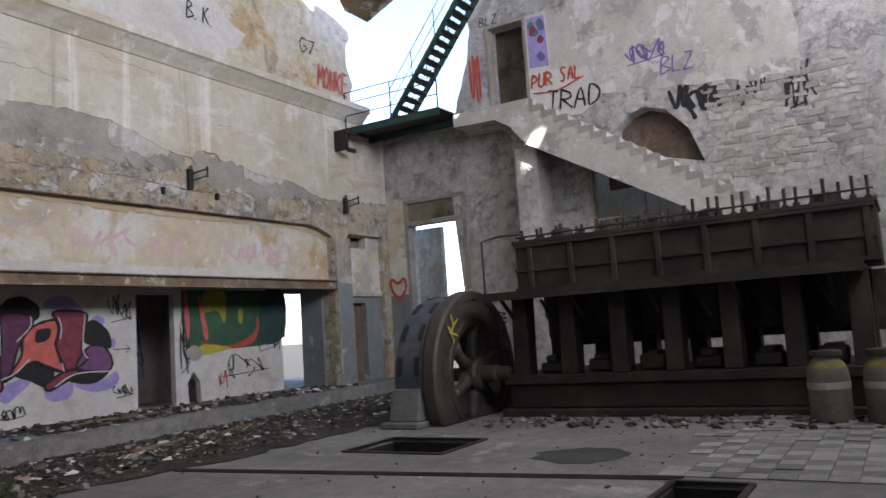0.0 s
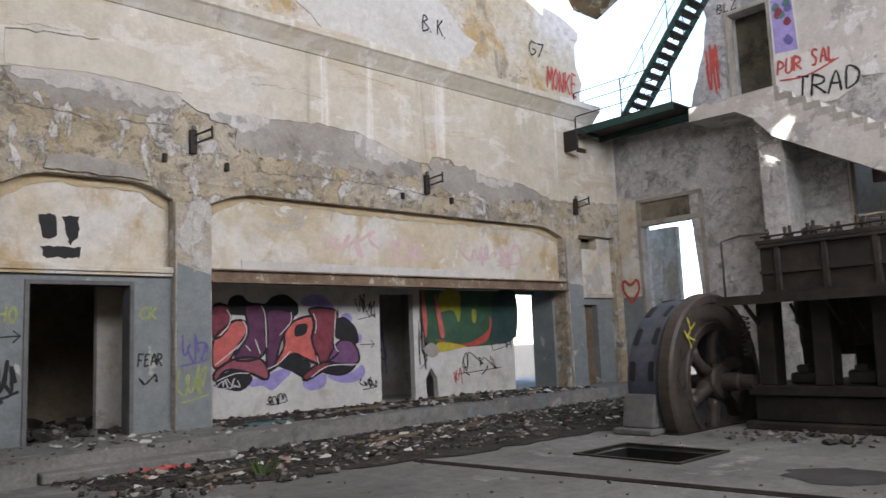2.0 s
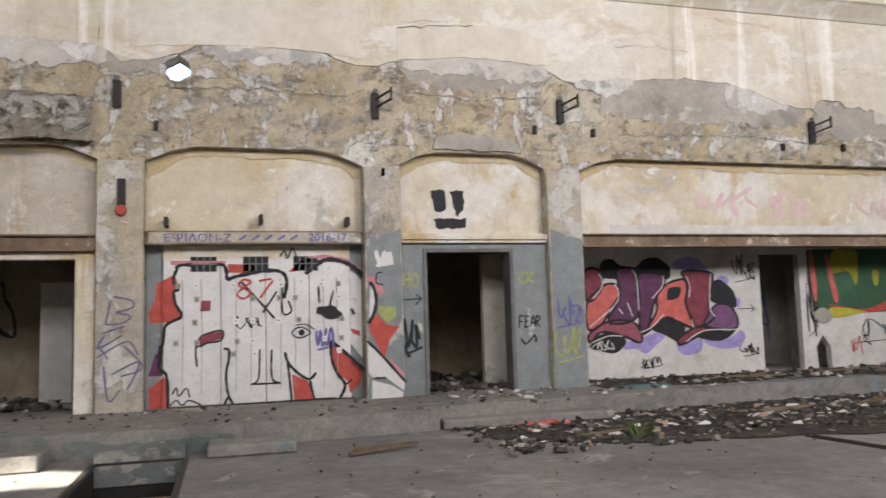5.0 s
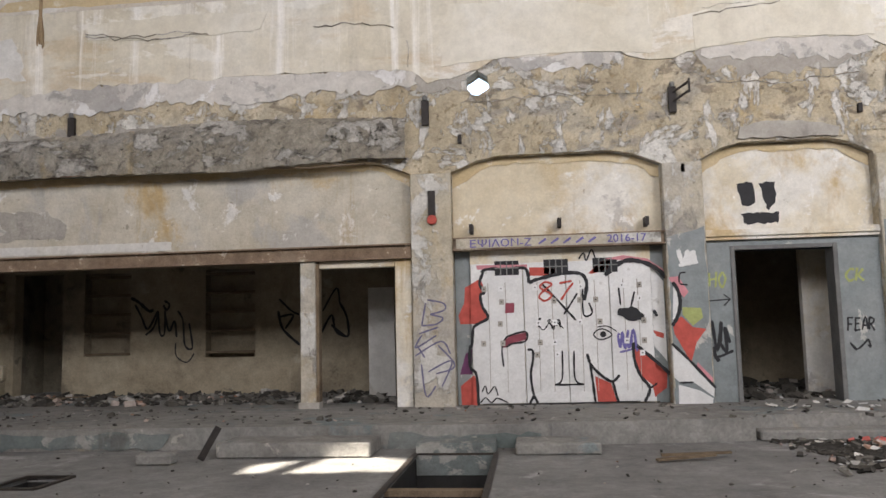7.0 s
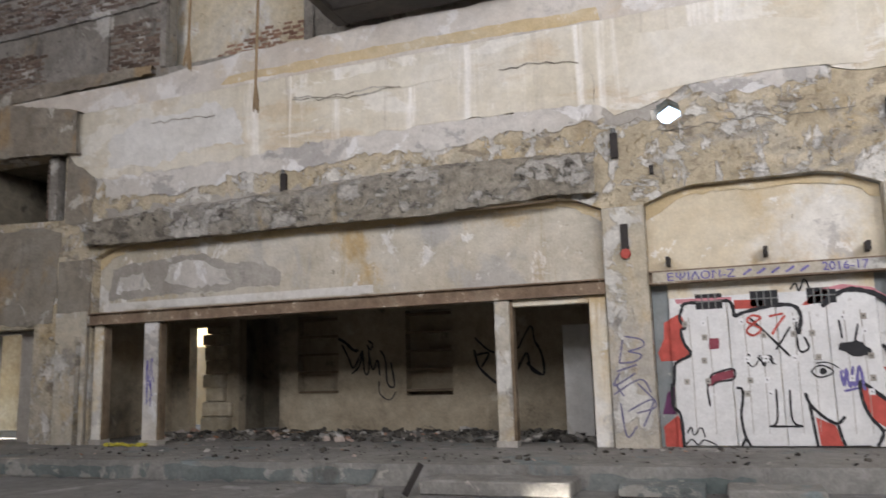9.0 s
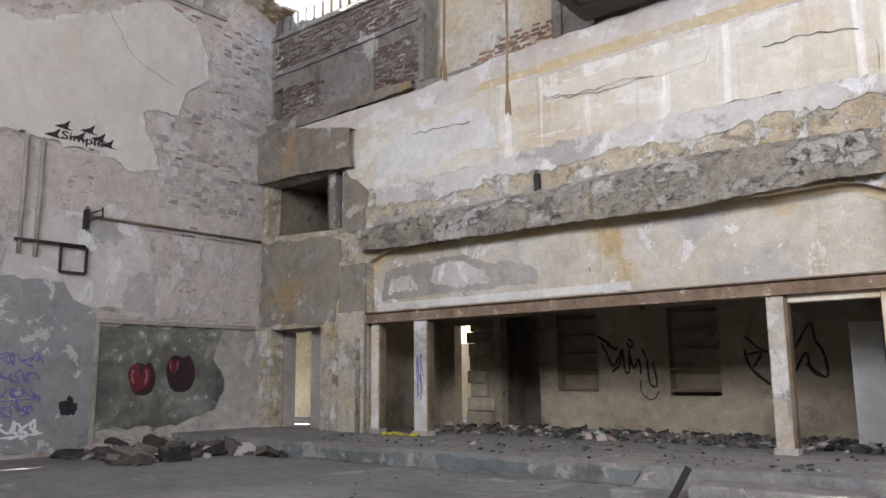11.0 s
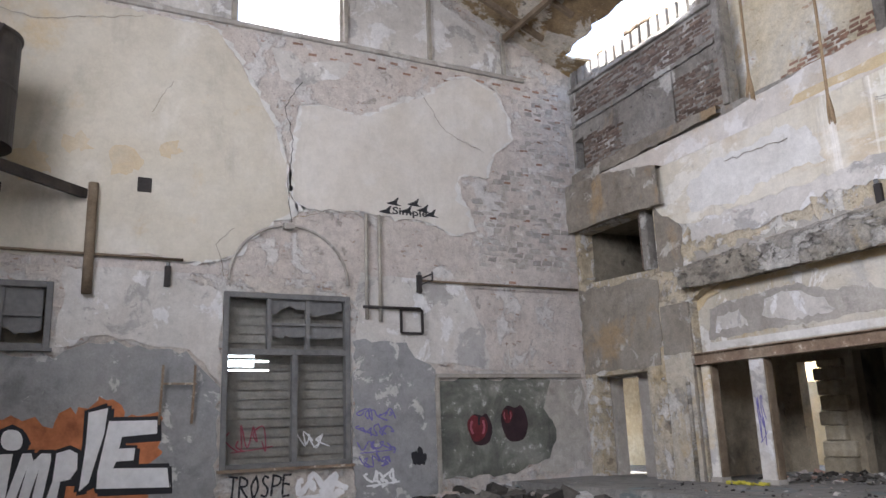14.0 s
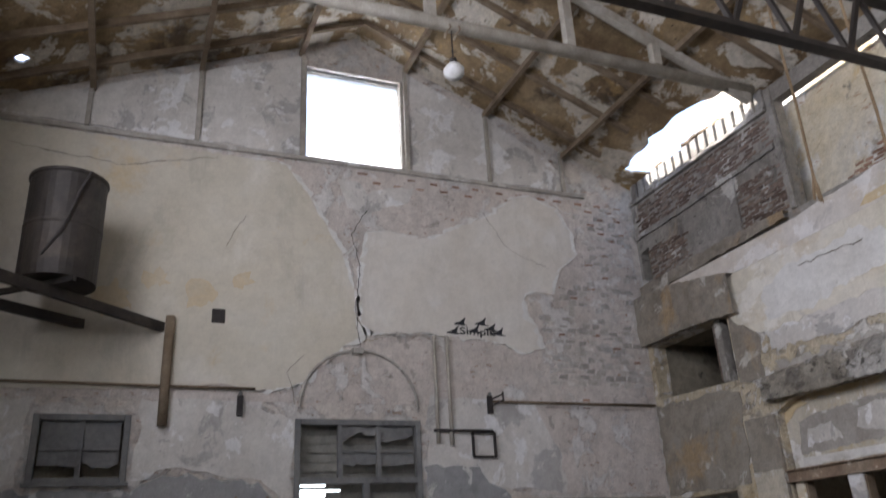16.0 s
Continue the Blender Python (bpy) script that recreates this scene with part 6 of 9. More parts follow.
# ---- windows of the gable wall ----
def gable_window(y0, y1, z0, z1, transom, cols, broken, lower):
    w = thing("window_1" if lower else "window_2", (XL, (y0 + y1) / 2, z0), "grey painted timber window with broken panes", "window", kind="structure")
    bm = B()
    for a, b, c_, d in ((y0, y0 + 0.12, z0, z1), (y1 - 0.12, y1, z0, z1), (y0 + 0.12, y1 - 0.12, z1 - 0.12, z1), (y0 + 0.12, y1 - 0.12, z0, z0 + 0.1)):
        box(bm, XL - 0.14, XL + 0.05, a, b, c_, d)
    part("window_frame", bm, M_FRAME, w, bevel=0.01)
    bm = B()
    if lower:
        box(bm, XL - 0.14, XL + 0.05, y0 + 0.12, y1 - 0.12, transom - 0.06, transom + 0.06)
        box(bm, XL - 0.12, XL + 0.03, (y0 + y1) / 2 + 0.08, (y0 + y1) / 2 + 0.2, z0 + 0.1, transom - 0.06)
    edges = [y0 + 0.12 + (y1 - y0 - 0.24) * k / cols for k in range(cols + 1)]
    zlo = transom + 0.06 if lower else z0 + 0.1
    zm = (zlo + z1 - 0.12) / 2
    for e in edges[1:-1]:
        box(bm, XL - 0.11, XL + 0.02, e - 0.045, e + 0.045, zlo, z1 - 0.12)
    for i in range(cols):
        if lower and i == 0:
            continue
        box(bm, XL - 0.10, XL + 0.01, edges[i] + 0.045, edges[i + 1] - 0.045, zm - 0.025, zm + 0.025)
    part("glazing_bar", bm, M_FRAME, w)
    rnd = random.Random(7 + cols)
    for i in range(cols):
        for j, (za, zb) in enumerate(((zlo, zm), (zm, z1 - 0.12))):
            if lower and i == 0:
                continue
            ya, yb = edges[i] + 0.04, edges[i + 1] - 0.04
            if (i, j) in broken:
                jag = rough_line([(ya, za + (zb - za) * rnd.uniform(0.35, 0.6)), ((ya + yb) / 2, za + (zb - za) * rnd.uniform(0.3, 0.8)), (yb, za + (zb - za) * rnd.uniform(0.3, 0.7))], 0.12, 0.06, i * 3 + j)
                loop = jag + [(yb, zb), (ya, zb)]
            else:
                loop = [(ya, za), (yb, za), (yb, zb), (ya, zb)]
            bm = B()
            plate(bm, [loop], "x", XL - 0.06, XL - 0.052)
            part("pane", bm, M_FRAME, w, "grey painted pane")
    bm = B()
    # Dark backing sheet paints the unlit space behind the panes.
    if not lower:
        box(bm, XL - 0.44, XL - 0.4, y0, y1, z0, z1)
        part("backing", bm, M_SHADEDARK, w)
    else:
        k, z = 0, z0 + 0.01
        while z < z1 - 0.05:
            gap = 3.02 < z + 0.1 < 3.28
            bm = B()
            ys = (y0 + 0.004 if not gap else y0 + 1.08, y1 - 0.004)
            box(bm, XL - 0.36 - 0.012 * (k % 2), XL - 0.32, ys[0], ys[1], z - 0.01, z + 0.21)
            k += 1
            part("shutter_board", bm, M_SHUTTER, w)
            if gap:
                bm = B()
                box(bm, XL - 0.36, XL - 0.33, y0 + 0.01, y0 + 1.08, z + 0.05, z + 0.1)
                box(bm, XL - 0.355, XL - 0.335, y0 + 0.75, y0 + 1.08, z + 0.1, z + 0.2)
                part("slat", bm, M_SHUTTER, w)
            z += 0.2
    bm = B()
    box(bm, XL - 0.1, XL + 0.12, y0 - 0.05, y1 + 0.05, z0 - 0.06, z0)
    part("window_sill", bm, M_RUST if lower else M_FRAME, w, "rust-brown wooden sill" if lower else "")


gable_window(*WIN_A, 3.32, 3, {(1, 0), (1, 1), (2, 0), (2, 1)}, True)
gable_window(*WIN_B, 4.0, 2, {(0, 0), (1, 0)}, False)
bm = B()
for y in (3.5, 6.1):
    box(bm, XL - 0.2, XL + 0.02, y - 0.05, y + 0.05, 10.95, 13.6)
box(bm, XL - 0.2, XL + 0.05, 3.5, 6.1, 10.9, 10.96)
struct("window_5", bm, M_TIMBER, "bare timber frame of the gable window")
# Added translucent sheet: scatters the sunbeam yet keeps the opening bright.
bm = B()
box(bm, XL - 0.31, XL - 0.3, 3.55, 6.08, 10.96, 13.6)
struct("window_sheet", bm, M_SHEET, "milky sheet added in the gable window to scatter the sun")

# ---- left bay: posts, slab, doorway ----
def post(x, y, w, label, mat):
    t = thing("timber_post", (x, y, FLOOR2), label, "post", "posts under the lintel")
    bm = B()
    box(bm, x - w / 2, x + w / 2, y - 0.1, y + 0.1, FLOOR2, 2.74)
    part("shaft", bm, mat, t, bevel=0.012)
    bm = B()
    box(bm, x + w / 2, x + w / 2 + 0.05, y - 0.06, y + 0.12, FLOOR2, 2.72)
    part("edge_strip", bm, M_OLDWOOD, t)
    bm = B()
    box(bm, x - w / 2 - 0.03, x + w / 2 + 0.06, y - 0.12, y + 0.13, FLOOR2, FLOOR2 + 0.1)
    part("shoe", bm, M_GREYPL, t)


post(-3.68, YA + 0.05, 0.26, "flaking pale painted door post", M_PIER)
post(-11.05, YA + 0.05, 0.34, "white painted door post with small tags", M_STAIR)
post(-12.45, YA + 0.1, 0.22, "yellowed rendered jamb post", M_PANEL)
bm = B()
box(bm, -2.2, -1.92, YA, YA + 0.25, FLOOR2, 2.74)
box(bm, -3.5, -2.2, YA + 0.02, YA + 0.2, 2.62, 2.74)
struct("jamb", bm, M_PANEL, "yellowed timber jamb", bevel=0.01)
bm = B()
vs = box(bm, -3.12, -2.6, 15.0, 15.06, FLOOR2, 2.4)
solo("leaning_door_leaf", bm, M_WHITEWALL, "pale door leaf leaning in the open room", "door leaf", bevel=0.008)
bm = B()
plate(bm, [[(XL, FLOOR2), (-16.1, FLOOR2), (-16.1, 2.7), (-15.1, 2.7), (-15.1, FLOOR2), (-14.0, FLOOR2), (-14.0, 3.5), (XL, 3.5)]], "y", YA + 0.45, YA + 0.8)
struct("room_wall_8", bm, M_GREYPL, "grey wall inside the end doorway")
bm = B()
box(bm, -22.0, -14.2, 16.7, 16.9, 0, 5.0)
struct("outer_wall_2", bm, M_BUFFSTONE, "buff wall beyond the end doorway")
# Added unseen screens under the yard cover; they hold back sky light.
bm = B()
box(bm, -22.2, -22.0, 13.2, 16.9, 2.2, 4.4)
box(bm, -22.0, -17.06, 13.2, 13.35, 1.9, 4.4)
struct("lean_to_wall", bm, M_PALE, "added hanging screens that cut sky light beyond the end doorway")


# ---- wall paintings and tags ----
def on_wall(wall, depth, u, v, lift):
    return {"A": (u, depth - lift, v), "L": (depth + lift, u, v), "R": (depth - lift, u, v)}[wall]


def blob(bm, wall, depth, pts, lift=0.004, smooth=True):
    lp = smooth_loop(pts, 5) if smooth else pts
    vs = [bm.verts.new(on_wall(wall, depth, u, v, lift)) for u, v in lp]
    es = [bm.edges.new((vs[i], vs[(i + 1) % len(vs)])) for i in range(len(vs))]
    bmesh.ops.triangle_fill(bm, edges=es, use_beauty=True)


import itertools  # noqa: E402

LAYER = itertools.cycle(range(8))


def stroke(bm, wall, depth, pts, width, lift=0.006):
    """A painted line, as a flat ribbon that climbs a hair along its way."""
    lift += 0.0006 * next(LAYER)
    P = [Vector((u, v)) for u, v in pts]
    prev = None
    for i, p in enumerate(P):
        d = (P[min(i + 1, len(P) - 1)] - P[max(i - 1, 0)])
        d = d.normalized() if d.length > 1e-6 else Vector((1, 0))
        nrm = Vector((-d.y, d.x)) * width / 2 * (0.75 + 0.5 * ((i * 7) % 5) / 5)
        up = lift + 0.00008 * i
        cur = [bm.verts.new(on_wall(wall, depth, *(p + nrm), up)), bm.verts.new(on_wall(wall, depth, *(p - nrm), up))]
        if prev:
            bm.faces.new((prev[0], prev[1], cur[1], cur[0]))
        prev = cur


def curve_pts(pts, n=5):
    out = []
    k = len(pts)
    for i in range(k - 1):
        p0, p1, p2, p3 = (Vector(pts[min(max(i + j, 0), k - 1)]) for j in (-1, 0, 1, 2))
        for s in range(n):
            t = s / n
            q = 0.5 * (2 * p1 + (p2 - p0) * t + (2 * p0 - 5 * p1 + 4 * p2 - p3) * t * t + (3 * p1 - p0 - 3 * p2 + p3) * t ** 3)
            out.append((q.x, q.y))
    return out + [pts[-1]]


STROKES = {
    "A": (((0, 0), (0.3, 1), (0.6, 0)), ((0.1, 0.38), (0.52, 0.4))), "B": (((0, 0), (0, 1), (0.45, 0.82), (0.05, 0.53), (0.55, 0.28), (0, 0)),),
    "C": (((0.55, 0.85), (0.25, 1), (0, 0.5), (0.25, 0), (0.55, 0.15)),), "D": (((0, 0), (0, 1), (0.5, 0.7), (0.5, 0.25), (0, 0)),),
    "E": (((0.55, 1), (0, 1)), ((0, 1), (0, 0)), ((0, 0), (0.55, 0)), ((0, 0.5), (0.45, 0.52))), "F": (((0.55, 1), (0, 1)), ((0, 1), (0, 0)), ((0, 0.5), (0.4, 0.5))),
    "G": (((0.55, 0.85), (0.25, 1), (0, 0.5), (0.25, 0), (0.55, 0.2), (0.55, 0.45), (0.3, 0.45)),), "H": (((0, 0), (0, 1)), ((0.5, 0), (0.5, 1)), ((0, 0.5), (0.5, 0.5))),
    "K": (((0, 0), (0, 1)), ((0.5, 1), (0, 0.45)), ((0.1, 0.55), (0.55, 0))), "L": (((0, 1), (0, 0)), ((0, 0), (0.5, 0.03))), "M": (((0, 0), (0.05, 1)), ((0.05, 1), (0.32, 0.4)), ((0.32, 0.4), (0.6, 1)), ((0.6, 1), (0.65, 0))),
    "N": (((0, 0), (0, 1)), ((0, 1), (0.5, 0)), ((0.5, 0), (0.5, 1))), "O": (((0.28, 1), (0, 0.5), (0.28, 0), (0.55, 0.5), (0.28, 1)),), "P": (((0, 0), (0, 1)), ((0, 1), (0.5, 0.8), (0.4, 0.5), (0, 0.48))),
    "R": (((0, 0), (0, 1)), ((0, 1), (0.5, 0.8), (0.4, 0.52), (0, 0.5)), ((0.1, 0.5), (0.6, -0.05))), "S": (((0.5, 0.88), (0.2, 1), (0.05, 0.75), (0.45, 0.4), (0.3, 0.02), (0, 0.12)),),
    "T": (((-0.05, 1), (0.6, 1)), ((0.28, 1), (0.27, 0))), "U": (((0, 1), (0.03, 0.2), (0.28, 0), (0.5, 0.25), (0.52, 1)),), "Z": (((0, 1), (0.55, 1)), ((0.55, 1), (0, 0)), ((0, 0), (0.58, 0.02))),
    "7": (((0, 0.95), (0.5, 1)), ((0.5, 1), (0.15, 0))), "8": (((0.5, 0.85), (0.2, 1), (0.05, 0.75), (0.45, 0.35), (0.25, 0), (0.02, 0.3), (0.5, 0.85)),), "2": (((0, 0.8), (0.25, 1), (0.5, 0.7), (0, 0), (0.55, 0.05)),), "I": (((0, 0), (0, 1)),), ".": (((0, 0), (0.05, 0.06)),)}


def hand(bm, wall, depth, u, v, w, h, text, width, seed=0, drop=0.0, lift=0.006):
    """Words sprayed by hand: lower left corner (u, v), w by h."""
    rnd = random.Random(seed)
    sign = -1 if wall == "R" else 1
    dx = w / len(text)
    for i, ch in enumerate(text):
        for pts in STROKES.get(ch, ()):
            q = [(x + rnd.uniform(-0.05, 0.05), y + rnd.uniform(-0.06, 0.06)) for x, y in pts]
            q = [(u + sign * (i * dx + (x + 0.12 * y) * dx * 1.35), v + h * y + drop * (i * dx + x * dx)) for x, y in q]
            if len(q) == 2:
                q.insert(1, ((q[0][0] + q[1][0]) / 2 + rnd.uniform(-0.04, 0.04) * dx, (q[0][1] + q[1][1]) / 2 + rnd.uniform(-0.03, 0.03) * h))
            stroke(bm, wall, depth, curve_pts(q, 4), width, lift)


def hand_parts(wall, depth, u, v, w, h, text, width, mat, parent, seed=0, drop=0.0, lift=0.006):
    sign, dx = (-1 if wall == "R" else 1), w / len(text)
    for i, ch in enumerate(text):
        if ch in STROKES:
            bm = B()
            hand(bm, wall, depth, u + sign * i * dx, v + drop * i * dx, dx, h, ch, width, seed + i, drop, lift)
            part("letter", bm, mat, parent)


def scribble(bm, wall, depth, u0, u1, v0, v1, seed, width=0.03, letters=5):
    """A fast looping spray tag that spells nothing: crossing sweeps and slashes."""
    rnd = random.Random(seed)
    du, h = (u1 - u0), v1 - v0
    k = letters * 2 + 2
    pts = []
    for i in range(k):
        x = (i + 0.5) / k + rnd.uniform(-0.13, 0.13)
        y = (0.15 if i % 2 else 0.85) + rnd.uniform(-0.28, 0.2)
        pts.append((u0 + du * x, v0 + h * y))
        if rnd.random() < 0.35:
            pts.append((u0 + du * (x - 0.1), v0 + h * (0.5 + rnd.uniform(-0.2, 0.2))))
    cut_at = max(3, len(pts) * 3 // 5)
    for seq in (pts[:cut_at], pts[cut_at - 1:]):
        if len(seq) > 1:
            stroke(bm, wall, depth, curve_pts(seq, 5), width)
    for i in range(max(1, letters // 2)):
        x, y = rnd.random(), rnd.uniform(0.2, 0.9)
        stroke(bm, wall, depth, curve_pts([(u0 + du * x, v0 + h * y), (u0 + du * (x + rnd.uniform(-0.1, 0.12)), v0 + h * (y - 0.25)), (u0 + du * (x + rnd.uniform(-0.2, 0.25)), v0 + h * (y - rnd.uniform(0.3, 0.6)))], 4), width * 1.2)
    if rnd.random() < 0.5:
        stroke(bm, wall, depth, curve_pts([(u0, v0 - 0.1 * h), ((u0 + u1) / 2, v0 - 0.02 * h), (u1, v0 + 0.1 * h)], 4), width * 0.8)


def letters(name, body, wall, depth, u, v, w, h, mat, parent, fat=0.0, lift=0.006, shear=0.0, slope=0.0):
    """Painted lettering that fills w by h from its lower left corner (u, v)."""
    cu = bpy.data.curves.new(name, "FONT")
    cu.body, cu.size, cu.offset, cu.shear, cu.resolution_u = body, 1.0, fat, shear, 3
    tmp = bpy.data.objects.new(name, cu)
    scene.collection.objects.link(tmp)
    dg = bpy.context.evaluated_depsgraph_get()
    me = bpy.data.meshes.new_from_object(tmp.evaluated_get(dg))
    bpy.data.objects.remove(tmp)
    xs = [q.co.x for q in me.vertices]
    ys = [q.co.y for q in me.vertices]
    sx, sy = w / (max(xs) - min(xs)), h / (max(ys) - min(ys))
    x0, y0 = min(xs), min(ys)
    sign = -1 if wall == "R" else 1
    for q in me.vertices:
        a, b = (q.co.x - x0) * sx, (q.co.y - y0) * sy
        q.co = on_wall(wall, depth, u + sign * a, v + b + slope * a, lift)
    me.materials.clear()
    me.materials.append(mat)
    ob = new(name, me)
    ob.parent = parent
    ob.matrix_parent_inverse = ORIGIN[parent.name].inverted()
    return ob


def clip_u(pts, cut, keep_low):
    """The part of an outline on one side of u = cut."""
    out = []
    for (a, b), (c, d) in zip(pts, pts[1:] + pts[:1]):
        ina, inc = (a <= cut) == keep_low, (c <= cut) == keep_low
        if ina:
            out.append((a, b))
        if ina != inc:
            out.append((cut, b + (d - b) * (cut - a) / (c - a)))
    return out


def ink(parent, depth, lines, mat=None, lift=0.010, name="black_outline"):
    """Sprayed lines on a wall that faces -y, each (points, width)."""
    for pts, w in lines:
        bm = B()
        stroke(bm, "A", depth, curve_pts(pts), w, lift)
        part(name, bm, mat or M_BLACK, parent)


def fill(parent, depth, name, mat, lift, shapes, smooth=True):
    """Sprayed areas on a wall that faces -y."""
    for k, pts in enumerate(shapes):
        bm = B()
        blob(bm, "A", depth, pts, lift + 0.0003 * k, smooth)
        part(name, bm, mat, parent)


def painting(at, label):
    return thing("wall_painting", at, label, "graffiti")


# switchboard doors in the second bay, with the white painting
YS = YA + 0.15
sb = thing("switchboard", (0.5, YS, FLOOR2), "steel switchboard doors painted white with red and black", "switchboard")
seams = [-0.95, -0.08, 0.62, 1.32, 2.0]
for a, b in zip(seams, seams[1:]):
    bm = B()
    box(bm, a + 0.006, b - 0.006, YS, YS + 0.05, FLOOR2 + 0.02, 2.62)
    part("door_panel", bm, M_WHITEP, sb, bevel=0.006)
bm = B()
box(bm, -0.95, 2.0, YS + 0.01, YS + 0.06, 2.62, 2.84)
box(bm, -0.95, 2.0, YS + 0.06, YS + 0.1, FLOOR2, 2.84)
part("head_board", bm, M_PANEL, sb, "yellowed board above the doors")
for x in (-0.34, 0.47, 1.27):
    bm = B()
    box(bm, x - 0.2, x + 0.2, YS - 0.004, YS - 0.001, 2.42, 2.66)
    part("vent", bm, M_BLACK, sb, "dark barred vent opening")
    bm = B()
    for k in (-0.1, 0.0, 0.1):
        box(bm, x + k - 0.01, x + k + 0.01, YS - 0.02, YS - 0.005, 2.42, 2.66)
    box(bm, x - 0.2, x + 0.2, YS - 0.022, YS - 0.006, 2.53, 2.55)
    part("vent_bars", bm, M_FRAME, sb)
rnd = random.Random(11)
for a in seams[:-1]:
    for z in (2.2, 1.98, 1.62, 1.3, 1.1):
        for k in range(2):
            if rnd.random() < 0.25:
                continue
            x = a + 0.22 + 0.28 * k + rnd.uniform(-0.03, 0.03)
            bm = B()
            box(bm, x - 0.04, x + 0.04, YS - 0.014, YS - 0.001, z - 0.045, z + 0.045)
            dial = part("instrument", bm, M_SILVER if rnd.random() < 0.6 else M_GREYPL, sb)
            bm = B()
            rod(bm, [(x, YS - 0.014, z), (x, YS - 0.03, z)], 0.012, 6)
            part("knob", bm, M_IRON, dial)
wp = painting((0.6, YS, FLOOR2), "large white block letters outlined black on red ground")
XJ, XK, YJ = -0.95, 2.0, YA + 0.22
reds = [[(-0.78, 2.38), (-1.05, 2.24), (-1.07, 1.98), (-1.17, 1.77), (-1.14, 1.63), (-0.82, 1.63), (-0.66, 1.7), (-0.76, 1.91), (-0.8, 2.13), (-0.71, 2.17)], [(-0.93, 0.79), (-1.16, 0.61), (-1.15, 0.24), (-0.88, 0.25), (-0.9, 0.72)], [(0.03, 2.54), (0.31, 2.53), (0.46, 2.5), (0.45, 2.39), (0.04, 2.4)]]
reds += [[(0.99, 2.41), (1.2, 2.6), (1.37, 2.62), (1.31, 2.47), (1.06, 2.4)], [(1.66, 1.24), (1.91, 1.03), (2.19, 0.81), (2.17, 0.53), (1.97, 0.39), (1.93, 0.59), (1.75, 0.74), (1.69, 0.94)], [(1.03, 0.74), (1.28, 0.62), (1.36, 0.33), (1.06, 0.33)], [(1.99, 1.46), (2.17, 1.4), (2.16, 1.32), (2.05, 1.36)]]
for name, mat, lift, shapes in (
        ("red_ground", M_RED, 0.004, reds),
        ("pink_edge", M_CORALPINK, 0.006, [[(-0.85, 2.6), (0, 2.59), (-0, 2.52), (-0.83, 2.53)], [(1.27, 2.64), (1.57, 2.69), (1.96, 2.62), (2.19, 2.46), (2.32, 2.31), (2.31, 2.22), (2.1, 2.42), (1.86, 2.56), (1.57, 2.61)]]),
        ("maroon_fill", M_MAROON, 0.007, [[(-0.45, 1.23), (-0.4, 1.36), (-0.31, 1.42), (-0.06, 1.47), (-0.06, 1.35), (-0.29, 1.3), (-0.39, 1.23)], [(-0.38, 1.96), (-0.23, 1.96), (-0.24, 1.8), (-0.39, 1.79)]])):
    for pts in shapes:
        mid = clip_u(clip_u(pts, XJ, False), XK - 0.004, True)
        for piece, depth in ((clip_u(pts, XJ, True), YJ), (mid, YS), (clip_u(pts, XK, False), YJ)):
            if len(piece) > 2:
                bm = B()
                blob(bm, "A", depth, piece, lift, False)
                part(name, bm, mat, wp)
# white of the last letter running over the blue grey jamb
bm = B()
blob(bm, "A", YJ, [(2.005, 2.5), (2.2, 2.25), (2.2, 0.95), (2.005, 1.2)], 0.003, False)
part("white_fill", bm, M_WHITEP, wp)
ink(wp, YS, [([(-0.74, 2.47), (-0.8, 2.29), (-0.72, 2.15), (-0.79, 2.1), (-0.76, 1.91), (-0.67, 1.73), (-0.82, 1.64), (-0.92, 1.56), (-0.95, 1.29), (-0.99, 1.23), (-0.99, 0.92), (-0.89, 0.79), (-0.87, 0.29)], 0.05), ([(-0.76, 2.47), (-0.67, 2.53), (-0.31, 2.52), (-0.03, 2.52), (0.02, 2.28)], 0.055), ([(0.02, 2.28), (0.17, 2.34), (0.56, 2.42), (0.86, 2.41), (0.96, 2.25), (0.91, 1.97)], 0.06), ([(-0.44, 0.92), (-0.46, 1.18), (-0.41, 1.36), (-0.31, 1.43), (-0.06, 1.48), (-0.07, 1.33), (-0.29, 1.29), (-0.39, 1.23)], 0.03)])
ink(wp, YS, [([(-0.04, 1.19), (0.04, 1.17), (0.04, 1.01), (0, 0.81), (0.01, 0.6), (0.04, 0.45), (0.1, 0.32)], 0.04), ([(0.04, 0.45), (-0.03, 0.32)], 0.04), ([(0.52, 1.16), (0.5, 0.7), (0.38, 0.61)], 0.028), ([(0.71, 1.15), (0.71, 0.7), (0.85, 0.61)], 0.028), ([(0.38, 0.61), (0.85, 0.61)], 0.03), ([(0.89, 2.23), (0.89, 1.74), (1.03, 1.76), (0.98, 1.93)], 0.03), ([(1.26, 2.37), (1.57, 2.59), (1.86, 2.57), (2.11, 2.44), (2.31, 2.22)], 0.075), ([(1.47, 2.16), (1.49, 1.88)], 0.03), ([(1.72, 2.09), (1.62, 1.72)], 0.03)])
